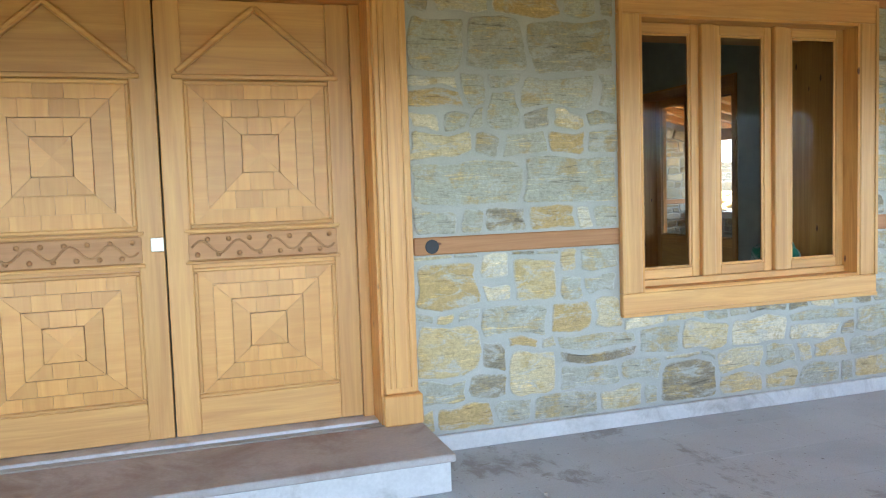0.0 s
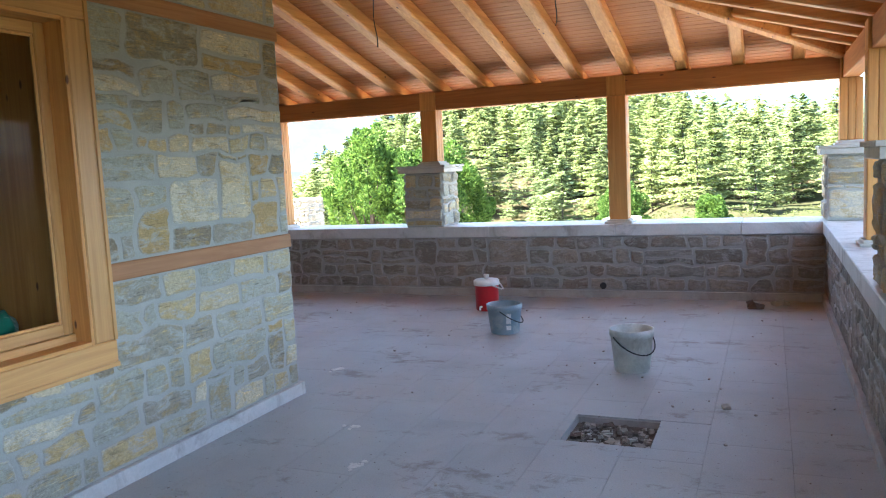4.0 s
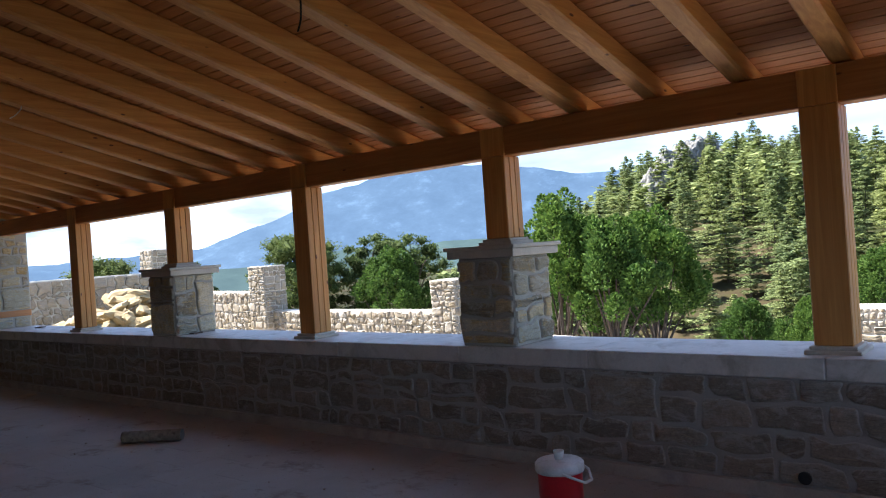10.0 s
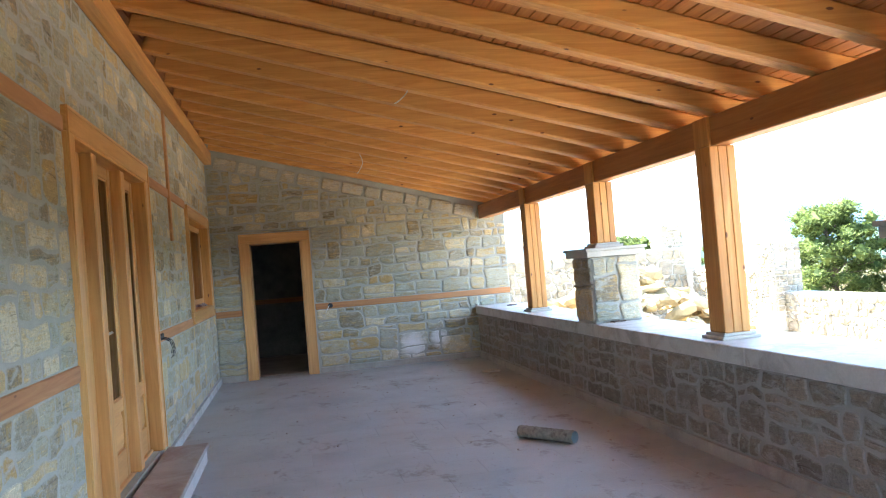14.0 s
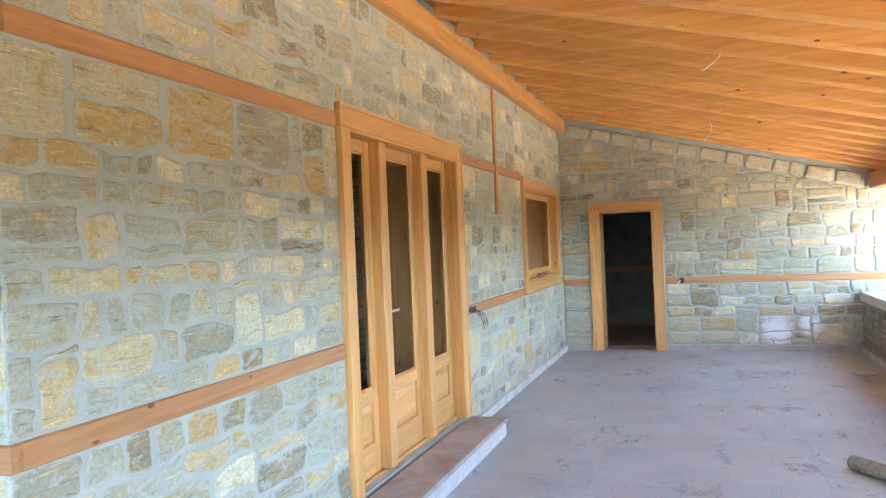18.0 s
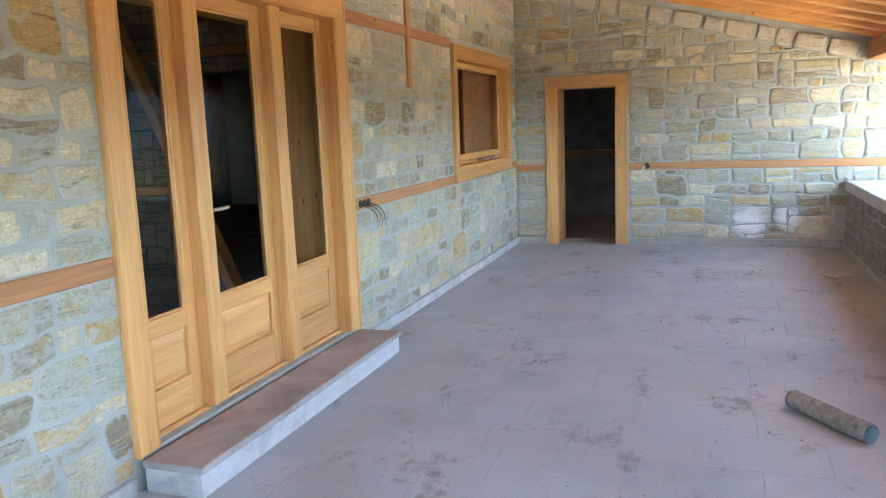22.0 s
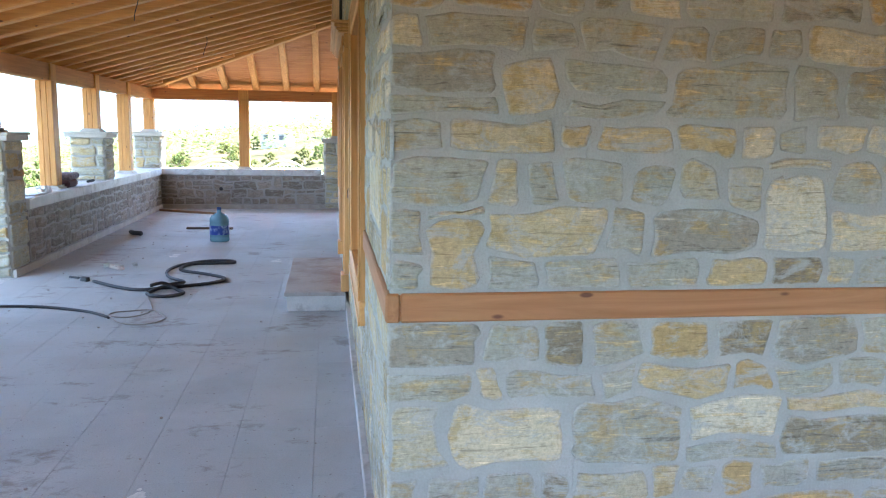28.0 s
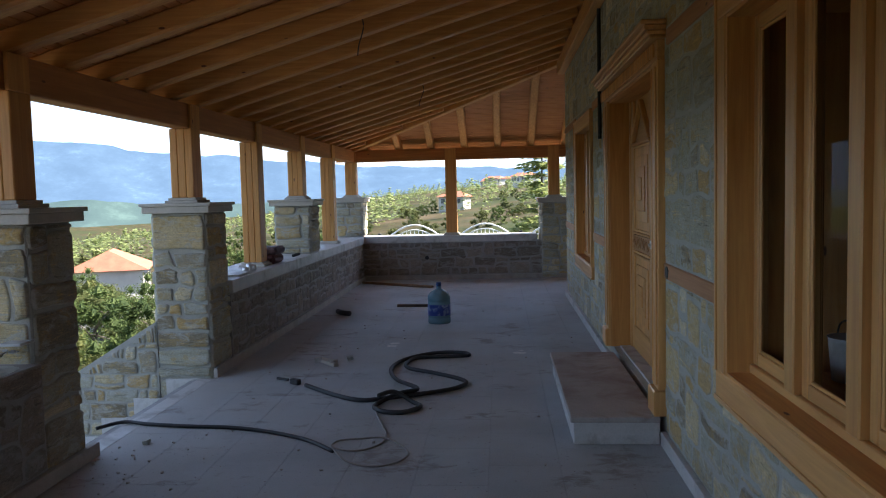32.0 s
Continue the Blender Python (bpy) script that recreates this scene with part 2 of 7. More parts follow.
W_DARK, W_LIGHT = (0.53, 0.215, 0.052), (0.78, 0.40, 0.115)
WOOD = {a: wood("larch_" + a, a, W_DARK, W_LIGHT) for a in "xyz"}
TRIM = {a: wood("trim_wood_" + a, a, (0.56, 0.26, 0.08), (0.76, 0.415, 0.14), 0.42, False) for a in "xyz"}
# same larch, toned darker and redder for the shade on the beam's inner face
SHADED_BEAM = {a: wood("shaded_beam_" + a, a, (0.38, 0.135, 0.037), (0.58, 0.25, 0.075)) for a in "xyz"}
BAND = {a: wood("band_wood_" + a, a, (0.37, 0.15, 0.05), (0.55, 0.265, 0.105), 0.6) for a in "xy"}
# boarding darker than the rafters: the shade between them is in its colour
SHADED_BOARD = {a: wood("shaded_board_" + a, a, (0.38, 0.125, 0.03), (0.57, 0.235, 0.06), 0.6) for a in "xy"}
MORTAR = plain("mortar", M_HOUSE, 0.95, vary=0.12, scale=4.0, relief=0.5, fine=120.0)
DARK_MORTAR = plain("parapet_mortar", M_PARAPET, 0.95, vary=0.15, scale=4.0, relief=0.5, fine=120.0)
SKIRT = plain("skirting_stone", (0.42, 0.37, 0.32), 0.7, vary=0.1, scale=5.0, relief=0.06, dirt=(0.32, 0.27, 0.235))
MARBLE = plain("sill_limestone", (0.58, 0.555, 0.52), 0.55, vary=0.08, scale=6.0, relief=0.06, dirt=(0.38, 0.35, 0.31))
CAP = plain("cap_limestone", (0.54, 0.495, 0.42), 0.7, vary=0.1, scale=7.0, relief=0.12)
# wall and ceiling colour kept low so the rooms behind openings look dark
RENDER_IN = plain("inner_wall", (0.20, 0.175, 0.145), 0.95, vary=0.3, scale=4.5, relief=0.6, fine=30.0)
INNER_FLOOR = plain("inner_floor", (0.42, 0.37, 0.32), 0.9, vary=0.2, scale=2.0)
ROOFING = plain("roof_tile", (0.35, 0.15, 0.09), 0.8)


def tile_material():
    m, t, b = nodes_of("dusty_floor_tile", 0.7)
    p = place(t)
    rnd = t.nodes.new("ShaderNodeObjectInfo").outputs["Random"]
    c = ramp(t, rnd, [(0.0, (0.385, 0.392, 0.388)), (1.0, (0.440, 0.446, 0.440))])
    dust = noise_of(t, p, 1.1, 7.0, 0.62, 0.4)
    c = blend(t, ramp(t, dust, [(0.35, (0, 0, 0)), (0.62, (1, 1, 1))]), c, (0.495, 0.510, 0.502))
    tan = noise_of(t, p, 0.7, 5.0, 0.6, 0.3)
    c = blend(t, ramp(t, tan, [(0.48, (0, 0, 0)), (0.66, (0.7, 0.7, 0.7))]), c, (0.454, 0.420, 0.381))
    wide = noise_of(t, place(t, (1.7, 1.0, 1.0)), 1.6, 3.0, 0.5, 0.4)
    scuff = noise_of(t, place(t, (1.5, 1.0, 1.0)), 7.5, 9.0, 0.72, 0.5)
    where = blend(t, 0.5, wide, scuff)
    c = blend(t, ramp(t, where, [(0.555, (0, 0, 0)), (0.63, (0.75, 0.75, 0.75))]), c, (0.26, 0.225, 0.20))
    white = noise_of(t, place(t, (2.5, 6.0, 1.0)), 0.9, 8.0, 0.74)
    c = blend(t, ramp(t, white, [(0.67, (0, 0, 0)), (0.74, (0.8, 0.8, 0.8))]), c, (0.55, 0.54, 0.53))
    grain = noise_of(t, p, 120.0, 4.0, 0.6)
    c = blend(t, 0.4, c, ramp(t, grain, [(0.3, (0.72, 0.72, 0.72)), (0.7, (1.15, 1.15, 1.15))]), "MULTIPLY")
    specks = noise_of(t, p, 42.0, 3.0, 0.5)
    c = blend(t, ramp(t, specks, [(0.67, (0, 0, 0)), (0.73, (0.8, 0.8, 0.8))]), c, (0.16, 0.13, 0.115))
    t.links.new(c, b.inputs["Base Color"])
    bump(t, b, specks, 0.1, 0.004)
    return m


TILE = tile_material()


def glass_material():
    m = bpy.data.materials.new("window_glass")
    m.use_nodes = True
    t = m.node_tree
    t.nodes.clear()
    o, mix = t.nodes.new("ShaderNodeOutputMaterial"), t.nodes.new("ShaderNodeMixShader")
    tr, gl = t.nodes.new("ShaderNodeBsdfTransparent"), t.nodes.new("ShaderNodeBsdfGlossy")
    tr.inputs[0].default_value = (0.80, 0.81, 0.80, 1)
    gl.inputs["Roughness"].default_value = 0.01
    fr = put(t, "ShaderNodeFresnel", IOR=1.14)
    t.links.new(fr.outputs[0], mix.inputs[0])
    t.links.new(tr.outputs[0], mix.inputs[1])
    t.links.new(gl.outputs[0], mix.inputs[2])
    t.links.new(mix.outputs[0], o.inputs[0])
    return m


GLASS = glass_material()


# ---- mesh helpers ----
class Shape:
    """Gathers corners and faces for one mesh."""

    def __init__(self):
        self.v, self.f, self.rim = [], [], []

    def add(self, verts, faces, m=None):
        o = len(self.v)
        self.v += [tuple(m @ Vector(p)) for p in verts] if m else [tuple(p) for p in verts]
        self.f += [tuple(i + o for i in f) for f in faces]
        return self

    def box(self, x0, x1, y0, y1, z0, z1, c=0.004, m=None):
        """A box with chamfered edges."""
        c = min(c, 0.3 * min(x1 - x0, y1 - y0, z1 - z0))
        lo, hi = (x0, y0, z0), (x1, y1, z1)
        ids, verts = {}, []
        for a in (0, 1):
            for b in (0, 1):
                for d in (0, 1):
                    s = (a, b, d)
                    for ax in range(3):
                        p = [hi[k] if s[k] else lo[k] for k in range(3)]
                        for k in range(3):
                            if k != ax:
                                p[k] += -c if s[k] else c
                        ids[s, ax] = len(verts)
                        verts.append(p)
        faces = []
        for ax in range(3):
            j, k = (ax + 1) % 3, (ax + 2) % 3
            for side in (0, 1):
                q = []
                for jj, kk in ((0, 0), (1, 0), (1, 1), (0, 1)):
                    s = [0, 0, 0]
                    s[ax], s[j], s[k] = side, jj, kk
                    q.append(ids[tuple(s), ax])
                faces.append(tuple(q if side else q[::-1]))
            for jj in (0, 1):
                for kk in (0, 1):
                    s0, s1 = [0, 0, 0], [0, 0, 0]
                    s0[ax], s1[ax] = 0, 1
                    s0[j] = s1[j] = jj
                    s0[k] = s1[k] = kk
                    q = (ids[tuple(s0), j], ids[tuple(s1), j], ids[tuple(s1), k], ids[tuple(s0), k])
                    faces.append(q if jj != kk else q[::-1])
        for s in [(a, b, d) for a in (0, 1) for b in (0, 1) for d in (0, 1)]:
            q = (ids[s, 0], ids[s, 1], ids[s, 2])
            faces.append(q if sum(s) % 2 else q[::-1])
        return self.add(verts, faces, m)

    def lathe(self, profile, n=20, m=None):
        """A turned body round z from (radius, height) pairs; open ends are closed where the radius is 0."""
        verts = [(r * math.cos(2 * math.pi * i / n), r * math.sin(2 * math.pi * i / n), z) for r, z in profile for i in range(n)]
        faces = [(a * n + i, a * n + (i + 1) % n, (a + 1) * n + (i + 1) % n, (a + 1) * n + i) for a in range(len(profile) - 1) for i in range(n)]
        return self.add(verts, faces, m)

    def tube(self, pts, r, n=8, closed=False):
        """A round bar along points."""
        pts = [Vector(p) for p in pts]
        verts, rings = [], len(pts)
        for i, p in enumerate(pts):
            d = (pts[(i + 1) % rings if closed else min(i + 1, rings - 1)] - pts[i - 1 if closed or i else 0]).normalized()
            side = d.cross(Vector((0, 0, 1)))
            side = side.normalized() if side.length > 0.05 else d.cross(Vector((1, 0, 0))).normalized()
            up = side.cross(d)
            rr = r[i] if isinstance(r, (list, tuple)) else r
            verts += [p + rr * (math.cos(2 * math.pi * k / n) * side + math.sin(2 * math.pi * k / n) * up) for k in range(n)]
        faces = [(a * n + k, a * n + (k + 1) % n, ((a + 1) % rings) * n + (k + 1) % n, ((a + 1) % rings) * n + k)
                 for a in range(rings if closed else rings - 1) for k in range(n)]
        if not closed:
            faces += [tuple(range(n - 1, -1, -1)), tuple((rings - 1) * n + k for k in range(n))]
        return self.add(verts, faces)

    def data(self, name, mat, smooth=False):
        me = bpy.data.meshes.new(name)
        me.from_pydata(self.v, [], self.f)
        bm = bmesh.new()
        bm.from_mesh(me)
        if len(bm.faces) < 60000:
            bmesh.ops.recalc_face_normals(bm, faces=bm.faces)
        bm.to_mesh(me)
        bm.free()
        if len(self.rim) == len(me.vertices):
            me.attributes.new("rim", "FLOAT", "POINT").data.foreach_set("value", self.rim)
        if smooth:
            me.shade_smooth()
        if mat:
            me.materials.append(mat)
        return me


def part(name, shape, mat, parent=None, label="", smooth=False):
    ob = new(name, shape.data(name, mat, smooth))
    if parent:
        ob.parent = parent
    return tagged(ob, label)


def thing(name, label, category, group="", kind="", at=None):
    ob = new(name)
    if at:
        ob.matrix_basis = at
    return tagged(ob, label, category, group, kind)


def cbox(*a, c=0.004, m=None):
    return Shape().box(*a, c=c, m=m)


# ---- rubble masonry ----
STONE_CELL = 0.027


def stone_data(x0, x1, y0, y1, rng, mat, depth, bend):
    """One rubble stone filling a cell of the bond, bent with its neighbours by bend(x, y), with a worn outline and an uneven face.
    z points out of the wall. Its corners carry their distance from the outline as "rim"."""
    g = rng.uniform(0.002, 0.007)
    a, b = (x1 - x0) / 2 - g, (y1 - y0) / 2 - g
    cx, cy = (x0 + x1) / 2, (y0 + y1) / 2
    cut = min(a, b)
    outline = []
    for qx, qy in ((1, 1), (-1, 1), (-1, -1), (1, -1)):
        c1, c2 = cut * rng.uniform(0.12, 0.5), cut * rng.uniform(0.10, 0.42)
        dx, dy = rng.uniform(0, min(0.014, 0.18 * cut)), rng.uniform(0, min(0.010, 0.15 * cut))
        trio = [(qx * (a - dx), qy * (b - c2 - dy)), (qx * (a - 0.3 * c1 - dx), qy * (b - 0.3 * c2 - dy)), (qx * (a - c1 - dx), qy * (b - dy))]
        outline += trio if qx * qy > 0 else trio[::-1]
        here, then = outline[-1], (-qx * a, qy * b) if qx * qy > 0 else (qx * a, -qy * b)
        steps = 2 if abs(here[0] - then[0]) + abs(here[1] - then[1]) > 0.16 else 1
        for k in range(1, steps + 1):
            f = k / (steps + 1)
            if qx * qy > 0:
                outline.append((here[0] + (then[0] - here[0]) * f, here[1] + rng.uniform(-0.004, 0.004) * qy))
            else:
                outline.append((here[0] + rng.uniform(-0.004, 0.004) * qx, here[1] + (then[1] - here[1]) * f))
    n = len(outline)
    lift = depth * rng.uniform(0.4, 1.15)
    bx, by = bend(cx, cy)
    verts, rim = [], []
    for d, z in ((0.0, -0.008), (0.004, lift * 0.6), (0.013, lift * 0.95), (0.036, lift)):
        d = min(d, cut * 0.6)
        for x, y in outline:
            x, y = x * (1 - d / a), y * (1 - d / b)
            wx, wy = bend(cx + x, cy + y)
            verts.append((x + wx - bx, y + wy - by, z + (rng.uniform(-0.28, 0.28) * lift if z > 0 else 0)))
            rim.append(d)
    verts.append((0, 0, lift * rng.uniform(0.8, 1.25)))
    rim.append(0.08)
    faces = [(q * n + i, q * n + (i + 1) % n, (q + 1) * n + (i + 1) % n, (q + 1) * n + i) for q in range(3) for i in range(n)]
    faces += [(3 * n + i, 3 * n + (i + 1) % n, len(verts) - 1) for i in range(n)]
    return verts, faces, rim, (cx + bx, cy + by)


def stone_mesh(verts, faces, rim, mat):
    me = bpy.data.meshes.new("stone")
    me.from_pydata(verts, [], faces)
    me.attributes.new("rim", "FLOAT", "POINT").data.foreach_set("value", rim)
    me.materials.append(mat)
    me.shade_smooth()
    return me


def pack(nx, ny, blocked, rng, big, long):
    """Lays a grid of cells in uneven courses of oblong stones, with stacked thin ones and tall jumpers; blocked(i, j) keeps cells free."""
    taken = [[blocked(i, j) for i in range(nx)] for j in range(ny)]
    out, j = [], 0

    def span(i, lo, hi):
        a = lo
        while a < hi and taken[a][i]:
            a += 1
        b = a
        while b < hi and not taken[b][i]:
            b += 1
        return a, b - a

    while j < ny:
        course = rng.choice((3, 4, 4, 5, 5, 6, 7) if big else (3, 4, 4, 5, 5, 6))
        if ny - j - course < 3:
            course = ny - j
        i = 0
        while i < nx:
            a, h = span(i, j, min(ny, j + course))
            if h < 1:
                i += 1
                continue
            want = round(max(h, 3) * (rng.uniform(0.4 * long, long) if rng.random() < 0.8 else rng.uniform(0.7, 1.1)))
            want, run = max(3, min(want, 17 if big else 13)), 0
            while i + run < nx and run < want + 3 and span(i + run, j, min(ny, j + course)) == (a, h):
                run += 1
            w = run if run < want + 3 else want
            pieces = [(i, a, w, h)]
            top = a + h
            if h == course and w >= 5 and rng.random() < (0.13 if big else 0.08) and top + 3 <= ny and all(not taken[top + q][i + k] for q in range(3) for k in range(w)):
                pieces = [(i, a, w, h + 3)]
            elif h >= 5 and w >= 7 and rng.random() < 0.42:
                lo = rng.randint(2, h - 2)
                cut_at = rng.randint(3, w - 3) if w > 9 and rng.random() < 0.5 else 0
                pieces = [(i, a, w, lo)] if not cut_at else [(i, a, cut_at, lo), (i + cut_at, a, w - cut_at, lo)]
                pieces.append((i, a + lo, w, h - lo))
            for x, y, ww, hh in pieces:
                for q in range(hh):
                    for k in range(ww):
                        taken[y + q][x + k] = True
                out.append((x, y, ww, hh))
            i += w
        j += course
    return out


def masonry(owner, origin, u, length, z0, z1, mat, blocked=lambda s, z: False, big=True, near=lambda p: True, depth=0.012, seed=1, rest=None, cell=1.0, rough=0.026, long=2.9):
    """Lays stones on a wall face that starts at origin and runs along u; the face looks along u x z. Those past near go into rest."""
    rng = random.Random(seed)
    u = Vector(u).normalized()
    n = u.cross(Vector((0, 0, 1)))
    cw = STONE_CELL * cell
    nx, ny = max(1, round(length / cw)), max(1, round((z1 - z0) / cw))
    ex, ey = length / nx, (z1 - z0) / ny
    rot = Matrix((u, (0, 0, 1), n)).transposed().to_4x4()

    def bend(x, y):
        k = max(0.0, min(1.0, x / 0.12, (length - x) / 0.12, (y - z0) / 0.09, (z1 - y) / 0.09)) * rough * cell
        w = noise.noise_vector(Vector((x * 5.5, y * 7.0, seed * 3.1))) + 0.45 * noise.noise_vector(Vector((x * 15.0, y * 17.0, seed * 1.7)))
        return w.x * k, w.y * k

    for i, j, w, h in pack(nx, ny, lambda i, j: blocked((i + 0.5) * ex, z0 + (j + 0.5) * ey), rng, big, long):
        verts, faces, rim, (cx, cy) = stone_data(i * ex, (i + w) * ex, z0 + j * ey, z0 + (j + h) * ey, rng, mat, depth, bend)
        p = Vector(origin) + u * cx + Vector((0, 0, cy))
        m = Matrix.Translation(p) @ rot
        if near(p) or rest is None:
            ob = new("stone", stone_mesh(verts, faces, rim, mat))
            ob.parent = owner
            ob.matrix_basis = m
        else:
            rest.add(verts, faces, m)
            rest.rim += rim


# ---- plan ----
EAST, SOUTH, NORTH, WEST = 3.95, -3.46, 9.70, -13.75   # inner faces of the parapets and of the end wall
WCORN = -11.34                                         # the house's far corner on the front
PX, PY, PWX = 4.16, -3.68, -14.0                       # centre lines of the posts
TOP, BEAM_T, BEAM_B = 3.42, 2.36, 2.15                 # rafters' underside at the house, top and underside of the beam
EAVE = 0.42
BAND_LO, BAND_HI = (1.01, 1.10), (2.35, 2.44)
EAST_POSTS = [-1.46, 0.72, 2.88, 5.02, 7.28]
SOUTH_POSTS = [-2.05, -0.15, 1.85]
WEST_POSTS = [-8.25, -10.15, -12.05]


def slope_east(x):
    return TOP - (TOP - BEAM_T) * x / PX


def slope_south(y):
    return TOP - (TOP - BEAM_T) * y / PY


def slope_west(x):
    return TOP - (TOP - BEAM_T) * (WCORN - x) / (WCORN - PWX)


def rect_hole(*rects):
    return lambda s, z: any(a < s < b and c < z < d for a, b, c, d in rects)


def wall_slab(name, axis, at, thick, lo, hi, z0, z1, holes, mat, label):
    """A wall with openings: boxes round the holes (a, b, low, high)."""
    s = Shape()
    cuts = sorted({lo, hi, *[h[0] for h in holes], *[h[1] for h in holes]})
    for a, b in zip(cuts, cuts[1:]):
        spans, z = [], z0
        for h in sorted([h for h in holes if h[0] <= a and b <= h[1]], key=lambda h: h[2]):
            spans.append((z, h[2]))
            z = h[3]
        spans.append((z, z1))
        for p, q in spans:
            if q - p > 0.001:
                if axis == "y":
                    s.box(a, b, min(at, at + thick), max(at, at + thick), p, q, c=0)
                else:
                    s.box(min(at, at + thick), max(at, at + thick), a, b, p, q, c=0)
    return tagged(new(name, s.data(name, mat)), label, "wall", kind="structure")


W1 = (-3.20, -1.68, 0.735, 2.25)     # window openings and doors, clear of their frames
W2 = (-9.66, -8.14, 0.735, 2.25)
D1 = (-6.66, -4.68, 0.17, 2.29)
FD = (2.43, 4.53, 0.16, 2.36)
SWIN = (7.20, 9.24, 1.16, 2.27)
ED = (0.545, 1.31, 0.0, 2.02)

wall_front = wall_slab("wall_front", "y", 0.0, 0.6, WCORN, 0.0, -1.2, TOP + 0.2, [W1, W2, D1], MORTAR, "coursed rubble house wall of ochre and grey stone with wide mortar joints")
wall_side = wall_slab("wall_side", "x", 0.0, -0.6, 0.601, NORTH, -1.2, TOP + 0.2, [FD, SWIN], MORTAR, "coursed rubble side wall of ochre and grey stone along the veranda")
# the opening is an unseen addition that lets sky light into the rooms
wall_west = wall_slab("wall_west", "x", WCORN, 0.45, 0.601, NORTH, -1.2, TOP + 0.2, [(1.4, 5.2, 0.8, 2.5)], MORTAR, "plain rubble wall on the far side of the house")
wall_back = wall_slab("wall_back", "y", NORTH + 3.6, 0.4, WCORN, 4.5, -1.2, TOP + 0.2, [], MORTAR, "plain back wall of the house")

# the end wall follows the roof
s = Shape()
for a, b, lo in ((-0.001, ED[0], -0.2), (ED[0], ED[1], ED[3]), (ED[1], 4.5, -0.2)):
    za, zb = slope_east(a) + 0.13, slope_east(b) + 0.13
    v = [(a, NORTH, lo), (b, NORTH, lo), (b, NORTH, zb), (a, NORTH, za), (a, NORTH + 0.45, lo), (b, NORTH + 0.45, lo), (b, NORTH + 0.45, zb), (a, NORTH + 0.45, za)]
    s.add(v, [(0, 1, 2, 3), (5, 4, 7, 6), (4, 0, 3, 7), (1, 5, 6, 2), (3, 2, 6, 7), (4, 5, 1, 0)])
wall_end = tagged(new("wall_end", s.data("wall_end", MORTAR)), "rubble end wall whose top follows the sloping roof", "wall", kind="structure")

# inner rooms: floors, partitions and a flat ceiling
inner_floor = part("floor_inside", Shape().box(WCORN + 0.45, -0.601, 0.601, NORTH + 3.59, -0.1, 0.15, c=0), INNER_FLOOR)
tagged(inner_floor, "bare dusty screed floor inside the house", "floor", kind="structure")
back_room = part("floor_store", Shape().box(-0.45, 4.5, NORTH + 0.451, NORTH + 3.59, -0.1, -0.004, c=0), INNER_FLOOR)
tagged(back_room, "bare screed floor of the dark store room", "floor", kind="structure")
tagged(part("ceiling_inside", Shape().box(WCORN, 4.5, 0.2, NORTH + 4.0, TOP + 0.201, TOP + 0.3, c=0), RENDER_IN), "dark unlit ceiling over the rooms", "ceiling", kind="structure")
# wide gap added to pass light on from the opening in the west wall
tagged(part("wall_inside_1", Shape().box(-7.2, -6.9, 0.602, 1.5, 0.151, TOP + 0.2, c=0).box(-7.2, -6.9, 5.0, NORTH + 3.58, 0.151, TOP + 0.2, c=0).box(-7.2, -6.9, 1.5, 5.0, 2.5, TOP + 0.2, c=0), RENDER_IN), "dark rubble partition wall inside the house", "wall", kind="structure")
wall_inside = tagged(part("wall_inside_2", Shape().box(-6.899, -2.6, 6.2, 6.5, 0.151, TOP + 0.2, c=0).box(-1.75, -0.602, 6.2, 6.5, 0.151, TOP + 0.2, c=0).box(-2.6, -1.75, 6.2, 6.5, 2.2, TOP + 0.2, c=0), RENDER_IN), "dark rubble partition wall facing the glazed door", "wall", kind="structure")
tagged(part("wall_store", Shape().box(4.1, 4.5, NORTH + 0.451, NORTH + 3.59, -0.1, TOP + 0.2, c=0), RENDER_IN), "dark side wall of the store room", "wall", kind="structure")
# added out of view, to stop light leaking into the store room
tagged(part("wall_store_side", Shape().box(-0.75, -0.452, NORTH + 0.001, NORTH + 3.29, 0.151, TOP + 0.2, c=0), RENDER_IN), "unseen side wall added to keep the store room dark", "wall", kind="structure")
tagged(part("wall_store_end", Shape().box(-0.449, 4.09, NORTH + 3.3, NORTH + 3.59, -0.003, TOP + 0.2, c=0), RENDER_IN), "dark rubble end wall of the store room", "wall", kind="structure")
for z in (1.0, 2.35):
    tagged(part("trim_inside", (Shape().box(-6.898, -2.6, 6.17, 6.199, z, z + 0.09).box(-1.75, -0.603, 6.17, 6.199, z, z + 0.09) if z < 2 else Shape().box(-6.898, -0.603, 6.17, 6.199, z, z + 0.09)), BAND["x"]), "timber band in the inner wall", "trim", kind="structure")
    tagged(part("trim_store", Shape().box(-0.44, 4.09, NORTH + 3.27, NORTH + 3.299, z, z + 0.09), BAND["x"]), "timber band in the store room wall", "trim", kind="structure")

# ---- floor ----
PIT = (-0.40, 0.045, -2.39, -1.915)
deck = Shape()
deck.box(WEST - 0.3, PIT[0], SOUTH - 0.2, 0.0, -0.35, -0.014, c=0)
deck.box(PIT[1], EAST + 0.3, SOUTH - 0.2, 0.0, -0.35, -0.014, c=0)
deck.box(PIT[0], PIT[1], SOUTH - 0.2, PIT[2], -0.35, -0.014, c=0)
deck.box(PIT[0], PIT[1], PIT[3], 0.0, -0.35, -0.014, c=0)
deck.box(0.0, EAST + 0.3, 0.0, NORTH + 0.5, -0.35, -0.014, c=0)
deck.box(WEST - 0.3, WCORN, 0.0, NORTH, -0.35, -0.014, c=0)
